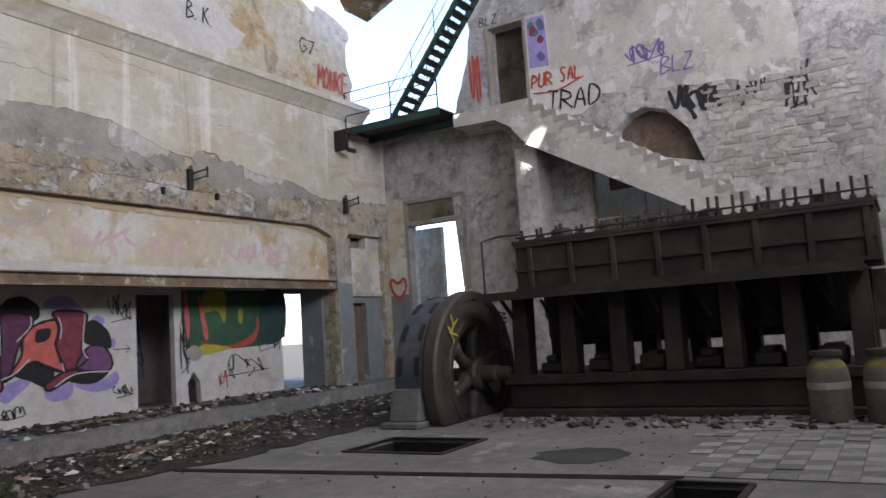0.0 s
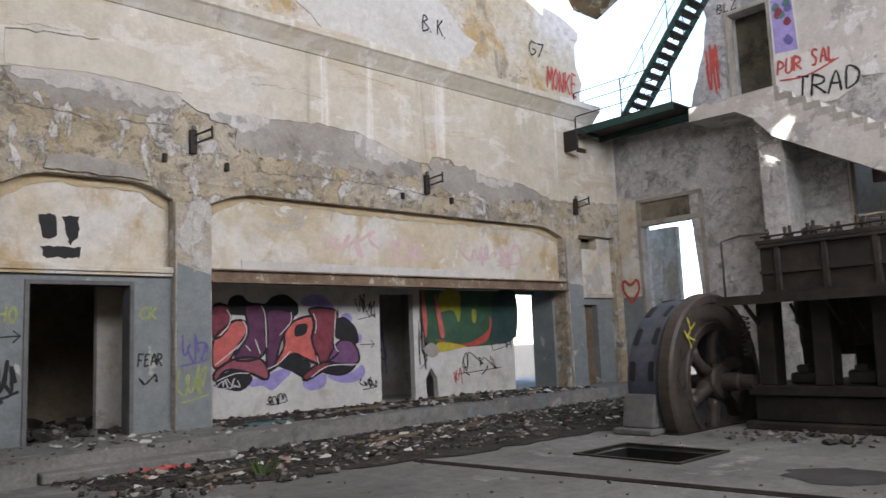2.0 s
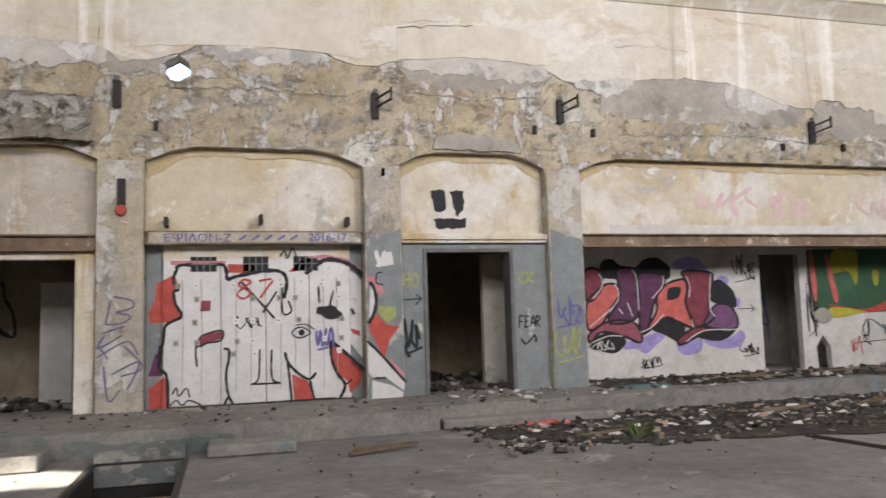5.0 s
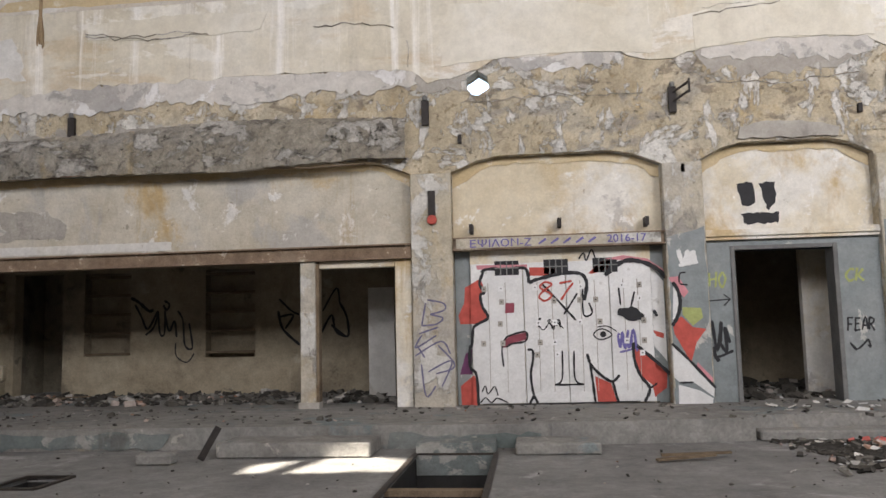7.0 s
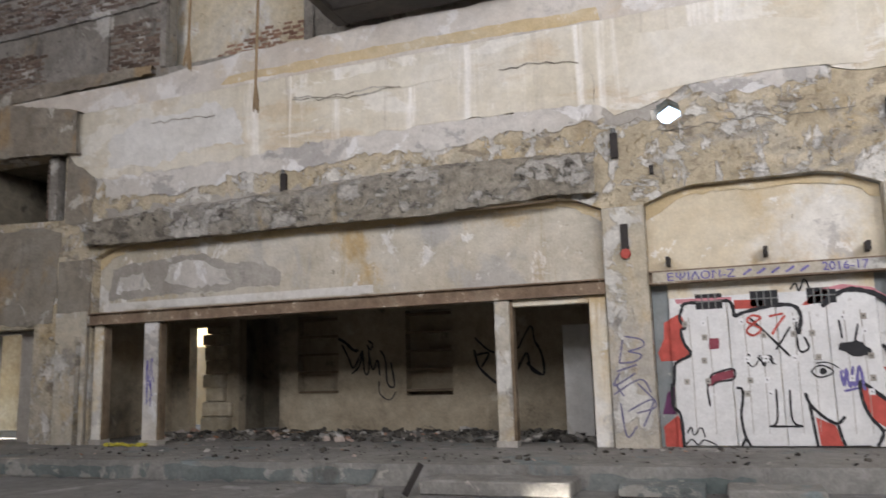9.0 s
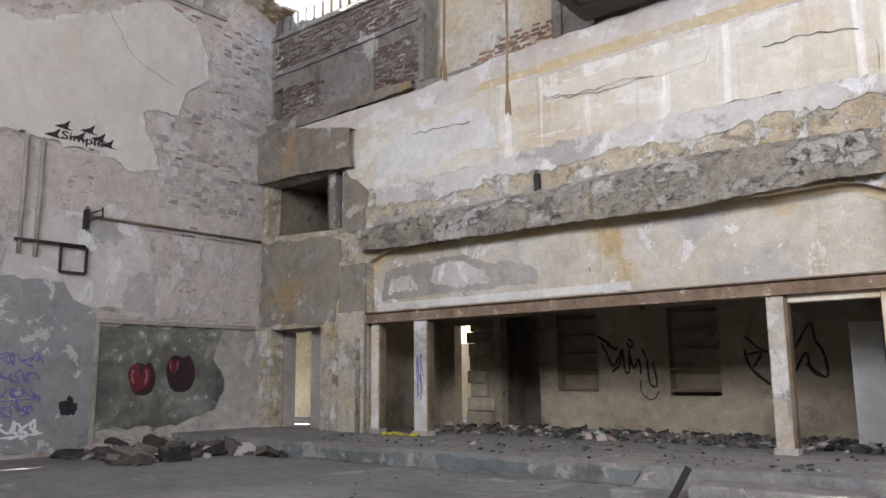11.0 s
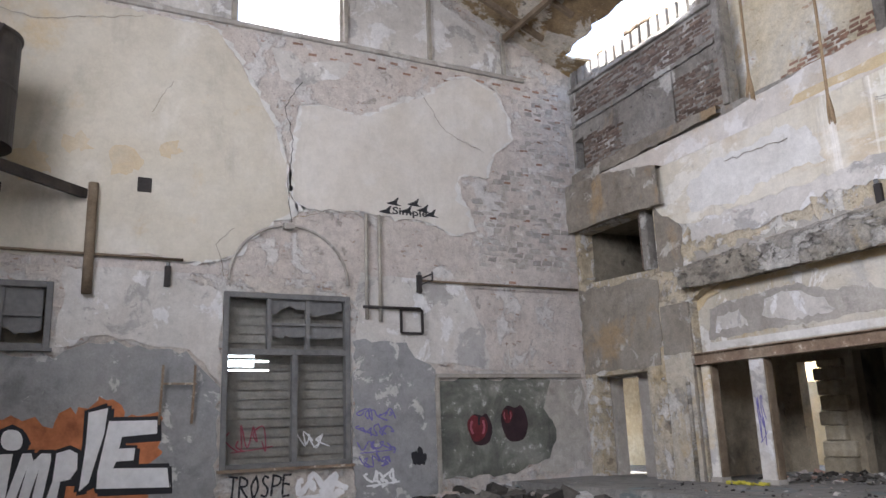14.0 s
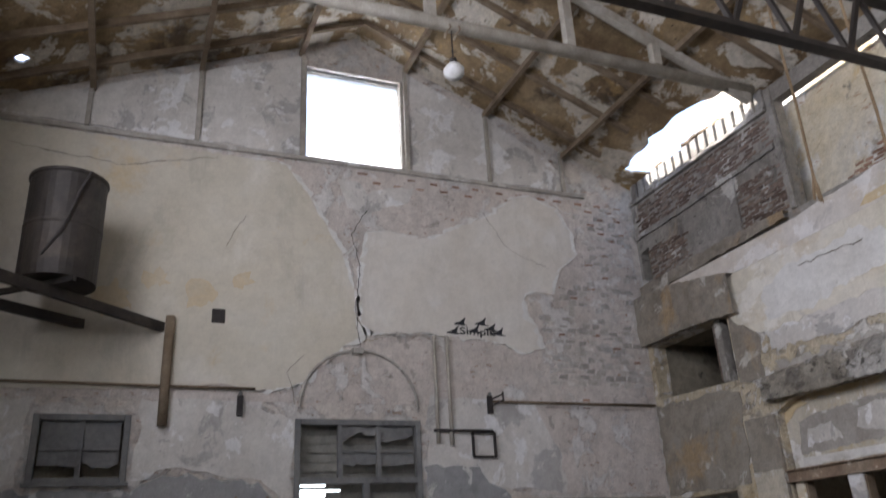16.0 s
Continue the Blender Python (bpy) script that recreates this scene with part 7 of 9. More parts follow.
ink(wp, YS, [([(0.92, 1.1), (0.96, 0.95), (1.04, 0.84), (1.17, 0.72), (1.31, 0.65), (1.42, 0.75)], 0.045), ([(0.96, 0.95), (0.99, 0.67), (1.02, 0.32)], 0.04), ([(1.31, 0.65), (1.36, 0.42), (1.39, 0.32)], 0.04), ([(1.66, 1.26), (1.82, 1.13), (2.09, 0.88), (2.22, 0.75)], 0.055), ([(1.66, 1.26), (1.67, 0.99), (1.75, 0.74), (1.89, 0.53), (1.8, 0.32)], 0.05), ([(1.89, 0.53), (2.01, 0.61)], 0.03), ([(0.24, 2.25), (0.48, 1.98), (0.76, 1.65)], 0.035), ([(0.8, 2.09), (0.69, 1.92), (0.57, 1.75)], 0.03)])
ink(wp, YS, [([(1.03, 1.41), (1.1, 1.48), (1.21, 1.49), (1.33, 1.4), (1.2, 1.33), (1.09, 1.34), (1.03, 1.41)], 0.022), ([(1.1, 1.53), (1.26, 1.54), (1.41, 1.45)], 0.018), ([(-0.87, 0.29), (0.45, 0.31), (1.73, 0.33)], 0.02), ([(-0.81, 0.51), (-0.75, 0.61), (-0.71, 0.48), (-0.6, 0.6), (-0.55, 0.45)], 0.022), ([(-0.84, 0.34), (-0.75, 0.42), (-0.66, 0.34), (-0.56, 0.41), (-0.38, 0.33)], 0.022), ([(0.85, 2.65), (0.93, 2.75), (0.97, 2.62), (1.06, 2.8), (1.12, 2.64)], 0.025), ([(2.01, 1.78), (2.06, 1.68)], 0.05)])
bm = B()
blob(bm, "A", YS, disc(1.19, 1.41, 0.05), 0.011, False)
part("eye_pupil", bm, M_BLACK, wp)
bm = B()
blob(bm, "A", YS, rough_line([(1.43, 1.72), (1.5, 1.84), (1.66, 1.86), (1.88, 1.74), (1.86, 1.6), (1.62, 1.6), (1.43, 1.72)], 0.06, 0.035, 8)[:-1], 0.012, False)
part("black_blot", bm, M_BLACK, wp)
bm = B()
scribble(bm, "A", YS, 0.15, 0.58, 1.52, 1.74, 7, 0.016, 5)
part("small_scrawl", bm, M_BLACK, wp)
hand_parts("A", YS, 0.16, 1.98, 0.62, 0.3, "87", 0.035, M_RED, wp, 8, 0, 0.013)
bm = B()
scribble(bm, "A", YS, 1.44, 1.72, 1.15, 1.5, 9, 0.04, 3)
part("violet_scrawl", bm, M_BLUEP, wp)
for a, b in zip(seams, seams[1:]):
    for k in (0.33, 0.66):
        x = a + (b - a) * k
        bm = B()
        stroke(bm, "A", YS, [(x, 0.5), (x + 0.01, 1.4), (x, 2.3)], 0.012, 0.002)
        part("panel_grime", bm, M_GREYPL, wp)
wp = painting((-1.1, YJ, 0.5), "violet paint running over the jamb")
bm = B()
blob(bm, "A", YJ, rough_line([(-1.17, 0.8), (-0.96, 0.8), (-0.96, 1.25), (-1.1, 1.15), (-1.17, 0.8)], 0.12, 0.03, 302)[:-1], 0.004, False)
part("paint", bm, M_VIOLET, wp)
# its tail over the pier
PB = YA - 0.097
wp = painting((2.5, PB, FLOOR2), "tail of the white letter with a red star on the pier")
for name, mat, lift, shapes in (
        ("white_fill", M_WHITEP, 0.004, [[(2.3, 2.17), (2.36, 2.02), (2.37, 1.82), (2.26, 1.56)], [(2.24, 1.22), (2.48, 0.96), (2.84, 0.54), (2.83, 0.4), (2.55, 0.62), (2.32, 0.63), (2.21, 0.75)], [(2.3, 0.6), (2.63, 0.5), (2.82, 0.38), (2.79, 0.26), (2.29, 0.25)]]),
        ("pink_edge", M_CORALPINK, 0.0045, [[(2.22, 2.29), (2.38, 2.3), (2.53, 2.05), (2.45, 1.96)], [(2.61, 0.94), (2.83, 0.69), (2.82, 0.61), (2.59, 0.88)]]),
        ("red_star", M_RED, 0.006, [[(2.39, 1.67), (2.57, 1.49), (2.77, 1.46), (2.61, 1.25), (2.51, 0.94), (2.28, 1.39), (2.26, 1.52)]]),
        ("lime_patch", M_LIME, 0.005, [[(2.42, 1.81), (2.71, 1.79), (2.73, 1.64), (2.57, 1.51), (2.42, 1.69)]])):
    for pts in shapes:
        pts = clip_u(clip_u(pts, 2.235, False), 2.845, True)
        if len(pts) > 2:
            bm = B()
            blob(bm, "A", PB, pts, lift, False)
            part(name, bm, mat, wp)
for pts, w in [([(2.29, 2.21), (2.37, 2.06), (2.39, 1.87), (2.34, 1.67), (2.25, 1.52)], 0.06), ([(2.23, 1.24), (2.48, 0.98), (2.86, 0.54)], 0.045), ([(2.32, 0.63), (2.53, 0.63)], 0.03), ([(2.5, 2.36), (2.41, 2.34), (2.4, 2.19), (2.52, 2.16)], 0.025)]:
    bm = B()
    stroke(bm, "A", PB, curve_pts([(max(2.23, u), v) for u, v in pts]), w, 0.008)
    part("black_outline", bm, M_BLACK, wp)

# lettered lintel
wp = painting((0.5, YA - 0.03, 2.9), "violet lettering on the rusty lintel")
letters("lettering", "ΕΨΙΛΟΝ-Ζ", "A", YA - 0.1, -0.92, 2.875, 1.0, 0.13, M_BLUEP, wp, 0.01)
letters("lettering", "2016-17", "A", YA - 0.1, 1.3, 2.885, 0.62, 0.13, M_BLUEP, wp, 0.01)
bm = B()
for k in range(5):
    stroke(bm, "A", YA - 0.1, [(0.2 + k * 0.2, 2.9), (0.32 + k * 0.2, 2.98)], 0.04, 0.006)
part("worn_marks", bm, M_BLUEP, wp)
bm = B()
box(bm, -1.15, 2.15, YA - 0.1, YA - 0.07, 2.86, 3.03)
part("board", bm, M_PIER, wp, "flaking board on the lintel")

# bay panel face
YP = YA + 0.2
wp = painting((3.8, YP, 3.1), "three broad black brush marks like a face")
for k, pts in enumerate(([(3.45, 3.8), (3.7, 3.83), (3.72, 3.46), (3.5, 3.42)], [(3.79, 3.8), (4.05, 3.82), (4.04, 3.45), (3.95, 3.4), (3.93, 3.3), (3.88, 3.46)], [(3.48, 3.3), (4.08, 3.31), (4.06, 3.15), (3.55, 3.12)])):
    bm = B()
    blob(bm, "A", YP, rough_line(pts + pts[:1], 0.05, 0.02, 90 + k)[:-1], 0.004, False)
    part("brush_mark", bm, M_BLACK, wp)
wp = painting((10.5, YP, 3.4), "faded pink block letters on the yellow panel")
for k, (a, b) in enumerate(((8.8, 10.2), (10.3, 11.4), (12.6, 13.6), (13.7, 14.6))):
    bm = B()
    scribble(bm, "A", YP, a, b, 3.42, 3.95, 100 + k, 0.07, 3)
    part("faded_letter", bm, M_PINK, wp)

# door bay and piers: quick tags
def word_tag(wall, depth, u, v, w, h, text, mat, label, width=0.03, seed=0, drop=0.0):
    t = thing("spray_tag", on_wall(wall, depth, u, v, 0), label, "graffiti")
    hand_parts(wall, depth, u, v, w, h, text, width, mat, t, seed, drop)
    return t


def tag(wall, depth, u0, u1, v0, v1, seed, mat, label, width=0.03, n=4):
    at = on_wall(wall, depth, (u0 + u1) / 2, v0, 0)
    t = thing("spray_tag", at, label, "graffiti")
    bm = B()
    scribble(bm, wall, depth, u0, u1, v0, v1, seed, width, n)
    part("paint", bm, mat, t)


YD = YA + 0.06
tag("A", YD, 2.9, 3.2, 1.05, 1.6, 1, M_BLACK, "black spray tag on blue grey paint", 0.05, 2)
word_tag("A", YD, 2.88, 2.12, 0.3, 0.24, "HO", M_LIME, "lime letters sprayed beside the doorway", 0.035, 2)
word_tag("A", YD, 4.95, 1.38, 0.42, 0.2, "FEAR", M_BLACK, "black word sprayed beside the doorway", 0.028, 3)
tag("A", YD, 4.95, 5.35, 1.1, 1.25, 4, M_BLACK, "black looping underline beside the doorway", 0.03, 1)
word_tag("A", YD, 4.98, 2.15, 0.3, 0.2, "CK", M_LIME, "lime letters high beside the doorway", 0.04, 12)
t = thing("spray_tag", (3.1, YD, 1.9), "thin black sprayed arrow", "graffiti")
bm = B()
stroke(bm, "A", YD, [(2.88, 1.9), (3.2, 1.92)], 0.025)
stroke(bm, "A", YD, [(3.1, 2.0), (3.2, 1.92), (3.1, 1.82)], 0.025)
part("paint", bm, M_BLACK, t)
for lines in ([[(-1.68, 1.99), (-1.75, 1.62)], [(-1.65, 2.04), (-1.39, 1.98), (-1.37, 1.87), (-1.61, 1.8)], [(-1.61, 1.8), (-1.4, 1.74), (-1.51, 1.64), (-1.75, 1.62)]], [[(-1.8, 1.49), (-1.48, 1.59)], [(-1.75, 1.47), (-1.86, 1.26), (-1.51, 1.46)], [(-1.87, 1.13), (-1.44, 1.36), (-1.29, 1.15)], [(-1.84, 1.31), (-1.71, 1.1)]], [[(-1.77, 1), (-1.7, 0.48), (-1.54, 0.64)], [(-1.66, 0.87), (-1.27, 1.04), (-1.44, 0.63)], [(-1.49, 1.3), (-1.22, 0.96), (-1.53, 0.84)]]):
    t = thing("spray_tag", (lines[0][0][0], YA - 0.097, lines[0][0][1]), "thin slate violet letter sprayed on the pier", "graffiti")
    for pts in lines:
        bm = B()
        stroke(bm, "A", YA - 0.097, curve_pts([(max(-1.88, u), v) for u, v in pts]), 0.028)
        part("paint", bm, M_SLATE, t)
tag("A", YA - 0.097, 5.6, 6.1, 1.4, 1.9, 17, M_BLUEP, "violet loops on the pier", 0.035, 3)
tag("A", YA - 0.097, 5.6, 6.1, 0.8, 1.35, 18, M_LIME, "olive loops on the pier", 0.035, 3)
tag("A", YA - 0.097, 2.4, 2.7, 2.5, 2.75, 21, M_WHITEP, "white splash on the pier", 0.07, 2)

for label, mat, w, lines in (("yellow scrawl on the flywheel rim", M_YELLOW, 0.03, [[(11.32, 1.8), (11.39, 1.6), (11.27, 1.48)], [(11.56, 1.72), (11.32, 1.52), (11.55, 1.42)], [(11.21, 1.6), (11.35, 1.4), (11.38, 1.3)]]), ("black scrawl on the flywheel rim", M_BLACK, 0.03, [[(11.04, 1.29), (11.09, 1.13), (11.21, 1.28)], [(11, 1.02), (10.92, 0.85), (11.05, 0.69), (11.15, 0.81)]])):
    t = thing("spray_tag", (11.3, 6.62, 1.2), label, "graffiti")
    for pts in lines:
        bm = B()
        stroke(bm, "A", 6.615, curve_pts(pts), w)
        part("paint", bm, mat, t)

# painted wall in the right bay
YW = 13.85
wp = painting((8.4, YW, 0.7), "big red and violet lettering with black and lilac clouds")
fill(wp, YW, "lilac_cloud", M_LILAC, 0.003, [[(8.7, 2.57), (8.94, 2.67), (9.22, 2.66), (9.38, 2.54), (9.5, 2.39), (9, 2.42), (8.73, 2.46)], [(9.68, 2.21), (9.83, 2.29), (9.97, 2.19), (9.89, 2.07)], [(7.47, 1.01), (7.87, 1.03), (8.03, 1.13), (8.38, 1.19), (8.41, 1.08), (8.21, 0.92), (7.99, 0.77), (7.77, 0.87), (7.53, 0.87)]])
fill(wp, YW, "lilac_cloud", M_LILAC, 0.004, [[(8.71, 0.91), (9.02, 1), (9.26, 1), (9.22, 0.78), (8.94, 0.7), (8.74, 0.76)], [(9.3, 0.98), (9.88, 1), (10.19, 1.16), (10.28, 1), (10.1, 0.83), (9.65, 0.81)], [(10.09, 1.82), (10.21, 1.8), (10.18, 1.64), (10.09, 1.68)]])
fill(wp, YW, "black_cloud", M_BLACK, 0.005, [[(7.05, 2.47), (7.14, 2.62), (7.35, 2.64), (7.5, 2.52), (7.84, 2.48), (8.01, 2.62), (8.3, 2.67), (8.53, 2.55), (8.62, 2.43), (8.52, 2.22), (7.81, 2.24), (7.08, 2.28)], [(9.52, 2.08), (9.71, 2.21), (9.93, 2.1), (10.09, 1.91), (10.1, 1.63), (9.8, 1.69), (9.51, 1.78)], [(6.76, 0.98), (6.94, 1.15), (7.29, 1.21), (7.56, 1.05), (7.44, 0.87), (7.26, 0.8), (6.99, 0.86), (6.77, 0.92)]])
fill(wp, YW, "black_cloud", M_BLACK, 0.006, [[(8.1, 1.27), (8.39, 1.49), (8.69, 1.37), (8.89, 1.25), (8.81, 1.05), (8.71, 0.97), (8.42, 1.12)], [(9.09, 1.12), (9.45, 1.21), (9.89, 1.15), (10.08, 1.2), (9.88, 1.02), (9.59, 0.96), (9.23, 1.03)]])
forms = [(M_MAROON, [(6.74, 2.42), (7.07, 2.42), (7.1, 2.2), (6.99, 1.94), (6.74, 1.84)]), (M_VIOLETD, [(7.42, 2.43), (7.81, 2.44), (7.88, 2.12), (7.88, 1.64), (7.67, 1.4), (7.18, 1.42), (7.44, 1.83), (7.45, 2.11)]), (M_CORAL, [(6.75, 1.79), (7.08, 2.09), (7.25, 2.16), (7.43, 2.11), (7.43, 1.9), (7.23, 1.64), (7.05, 1.38), (6.75, 1.28)])]
forms += [(M_MAROONP, [(6.78, 1.2), (7.18, 1.42), (7.71, 1.4), (7.9, 1.16), (7.85, 0.99), (7.5, 1.13), (7.03, 1.22), (6.79, 1.02)]), (M_VIOLETD, [(7.88, 2.32), (8.42, 2.32), (8.46, 2.13), (8.19, 1.72), (8.04, 1.24), (7.88, 1.19), (7.87, 1.66)]), (M_MAROON, [(8.88, 2.38), (9.51, 2.36), (9.57, 2.14), (9.44, 1.66), (9.58, 1.46), (9.24, 1.24), (9.09, 1.29), (8.93, 1.73), (8.99, 2.1)])]
forms += [(M_CORAL, [(8.28, 1.89), (8.51, 2.13), (8.9, 2.22), (8.97, 2.01), (8.91, 1.73), (9.07, 1.37), (9.03, 1.25), (8.7, 1.39), (8.43, 1.46), (7.99, 1.18), (8.25, 1.59)]), (M_PLUM, [(9.59, 1.68), (9.91, 1.68), (10.1, 1.44), (10.04, 1.2), (9.45, 1.23), (9.31, 1.31)]), (M_MAROON, [(8.71, 1.03), (9.1, 1.25), (9.47, 1.23), (9.03, 1.02), (8.76, 0.92)])]
for k, (m, pts) in enumerate(forms):
    bm = B()
    blob(bm, "A", YW, pts, 0.009 + 0.0015 * k)
    part("letter_shape", bm, m, wp)
    bm = B()
    lp = smooth_loop(pts, 5)
    stroke(bm, "A", YW, lp + lp[:1], 0.05, 0.0095 + 0.0015 * k)
    part("letter_outline", bm, M_BLACK, wp)
bm = B()
blob(bm, "A", YW, [(8.55, 2.04), (8.81, 2.06), (8.77, 1.87), (8.52, 1.82)], 0.028)
part("letter_eye", bm, M_BLACK, wp)
ink(wp, YW, [([(7.01, 2.36), (7.09, 2.24), (7.05, 2.06), (6.87, 1.87)], 0.022), ([(7.35, 2.15), (7.43, 2), (7.34, 1.74), (6.77, 1.32)], 0.022), ([(7.75, 2.44), (7.84, 2.24), (7.86, 1.62)], 0.022), ([(8.43, 2.31), (8.42, 2.11), (8.16, 1.85)], 0.022), ([(8.96, 2.29), (9.03, 2.09), (9, 1.86)], 0.022), ([(9.53, 2.34), (9.47, 1.66), (9.58, 1.46)], 0.022)], M_WHITEP, 0.029, "highlight")
ink(wp, YW, [([(7.41, 1.67), (7.51, 1.56)], 0.022), ([(7.61, 1.78), (7.72, 1.5)], 0.022), ([(7.87, 1.19), (8.13, 1.29), (8.4, 1.53)], 0.022), ([(9.07, 1.24), (9.03, 1.41)], 0.022), ([(10.06, 1.18), (9.31, 1.18), (8.88, 0.97)], 0.022), ([(6.8, 1.02), (7.17, 1.14), (7.47, 1.13)], 0.022)], M_WHITEP, 0.029, "highlight")
bm = B()
scribble(bm, "A", YW, 6.75, 7.25, 0.88, 1.08, 33, 0.02, 4)
part("white_scrawl", bm, M_WHITEP, wp)
for (a, b, c_, d, s_) in ((10.1, 10.6, 2.2, 2.75, 41), (7.9, 8.3, 0.5, 0.7, 42), (10.2, 10.6, 0.65, 0.9, 43), (11.85, 12.1, 1.1, 2.3, 44), (14.3, 15.0, 1.4, 2.2, 45), (13.0, 14.6, 0.85, 1.3, 46)):
    tag("A", YW, a, b, c_, d, s_, M_BLACK, "black spray tag on the dirty white wall", 0.022, 5)
tag("A", YW, 12.9, 13.2, 0.55, 0.95, 47, M_RED, "small red tag on the dirty white wall", 0.03, 2)
t = thing("spray_tag", (10.35, YW, 1.6), "thin black arrow on the white wall", "graffiti")
bm = B()
stroke(bm, "A", YW, [(10.15, 1.6), (10.55, 1.6)], 0.02)
stroke(bm, "A", YW, [(10.45, 1.68), (10.55, 1.6), (10.45, 1.52)], 0.02)
part("paint", bm, M_BLACK, t)
wp = painting((13.5, YW, 1.3), "green yellow and red lettering fading into teal")
field = [(M_DKGREEN, [(11.92, 2.82), (15.24, 2.83), (15.22, 1.64), (14.36, 1.46), (13.33, 1.44), (12.47, 1.38), (12.14, 1.48), (11.89, 2.09)])]
field += [(M_LIMEG, [(12.61, 2.79), (13.18, 2.81), (13.23, 2.41), (13.15, 2.05), (12.96, 2.34), (12.48, 2.31)]), (M_LIMEG, [(13.62, 2.35), (13.77, 2.33), (13.72, 2.03), (13.62, 2.08)]), (M_RED, [(12.42, 1.65), (13.34, 1.52), (14.13, 1.81), (14.23, 2.18), (14.29, 1.96), (14.07, 1.56), (13.35, 1.45), (12.58, 1.58)]), (M_YELLOW, [(12.47, 1.58), (13.32, 1.47), (13.14, 1.42), (12.45, 1.35)])]
field += [(M_TEALD, [(14.42, 2.77), (15.22, 2.8), (15.18, 1.68), (14.36, 1.51), (14.31, 2.11)]), (M_CORAL, [(11.98, 2.75), (12.05, 2.75), (12.12, 2.08), (12.06, 1.68), (11.98, 2.15)]), (M_CORAL, [(12.38, 2.64), (12.45, 2.63), (12.65, 1.81), (12.52, 1.75)]), (M_GREYPL, [(11.98, 1.42), (12.21, 1.58), (12.44, 1.46), (12.45, 1.33), (12.21, 1.23)])]
for k, (m, pts) in enumerate(field):
    bm = B()
    blob(bm, "A", YW, pts, 0.003 + 0.002 * k, k > 0)
    part("letter_shape" if k else "green_field", bm, m, wp)
bm = B()
scribble(bm, "A", 15.6, 10.8, 12.4, 0.9, 2.4, 50, 0.04, 5)
t = thing("spray_tag", (11.5, 15.6, 1.0), "blue and black tags behind the dark doorway", "graffiti")
part("paint", bm, M_BLUEP, t)

# room back wall
for label, strokes in (("black lettering on the tan back wall", [([(-8.69, 2.41), (-8.49, 2.3), (-8.28, 2.12), (-8.16, 2.13)], 0.07), ([(-8.59, 2.26), (-8.44, 1.99), (-8.29, 1.72), (-8.06, 2.11), (-8.15, 1.76), (-8.34, 1.59)], 0.05), ([(-8.06, 2.11), (-8.01, 1.62), (-7.91, 1.62), (-7.9, 2.11)], 0.045), ([(-7.92, 2.33), (-7.8, 2.24), (-7.87, 2.12), (-7.94, 2.24)], 0.05), ([(-7.9, 2.02), (-7.8, 1.66), (-7.68, 1.88), (-7.63, 1.53)], 0.05), ([(-7.61, 2.1), (-7.49, 1.88), (-7.44, 1.35), (-7.27, 1.3), (-7.35, 1.83)], 0.045), ([(-7.65, 1.4), (-7.63, 1.12), (-7.39, 0.98), (-7.23, 1.17)], 0.03)]),
                       ("black angular lettering on the back wall", [([(-5.33, 2.29), (-5.06, 2.03), (-4.89, 1.95)], 0.045), ([(-5.35, 2.03), (-5.25, 1.65), (-4.88, 1.3)], 0.06), ([(-5.31, 1.91), (-5.02, 1.94), (-5.2, 1.65)], 0.05), ([(-4.37, 2.01), (-4.07, 2.49), (-4, 2.17)], 0.04), ([(-4.41, 1.54), (-4.18, 1.92), (-4.1, 1.58), (-3.89, 1.45)], 0.05), ([(-4, 2.17), (-3.85, 1.87), (-3.84, 1.45), (-4.19, 1.71)], 0.055)])):
    t = thing("spray_tag", (strokes[0][0][0][0], 16.3, 1.5), label, "graffiti")
    for pts, w in strokes:
        bm = B()
        stroke(bm, "A", 16.3, curve_pts(pts), w)
        part("paint", bm, M_BLACK, t)
tag("A", YA - 0.05, -11.15, -10.95, 1.2, 2.3, 63, M_BLUEP, "small violet tags on the white post", 0.02, 2)

# gable wall paintings
wp = painting((XL, 0.0, 0.1), "silver block word on an orange sprayed cloud")
bm = B()
blob(bm, "L", XL + 0.02, rough_line([(-1.99, 2.02), (-0.99, 2.05), (-0.25, 2.06), (-0, 2.01), (0.35, 1.88), (0.43, 2.17), (0.57, 2.24), (0.68, 2.11), (0.93, 2.23), (1.15, 2.37), (1.29, 2.39), (1.5, 2.25), (1.63, 2.04), (1.99, 2.11), (2.24, 2.13), (2.26, 1.96), (2.25, 1.24), (2.04, 1.14), (2.07, 0.37), (-1.84, 0.56)], 0.1, 0.06, 110), 0.006, False)
part("orange_cloud", bm, M_ORANGE, wp)
word = [[(1.31, 1.95), (2.19, 1.95), (2.2, 1.69), (1.56, 1.65), (1.52, 1.43), (1.81, 1.43), (1.79, 1.2), (1.48, 1.19), (1.43, 1.07), (2.42, 1.03), (2.47, 0.66), (1.16, 0.71), (1.16, 1.02), (1.24, 1.5)], [(0.94, 2.12), (1.28, 2.2), (1.24, 1.72), (1.02, 0.82), (0.86, 0.68), (0.93, 1.51)]]
word += [[(-0.48, 1.41), (-0.27, 1.41), (-0.34, 0.54), (-0.63, 0.56), (-0.54, 1.06)], [(-0.12, 1.41), (0.03, 1.41), (0.07, 1.27), (0.19, 1.4), (0.35, 1.39), (0.36, 1.26), (0.25, 0.5), (0.08, 0.51), (0.17, 1.12), (0.02, 0.52), (-0.14, 0.53), (-0.02, 1.16), (-0.19, 0.53), (-0.35, 0.54)]]
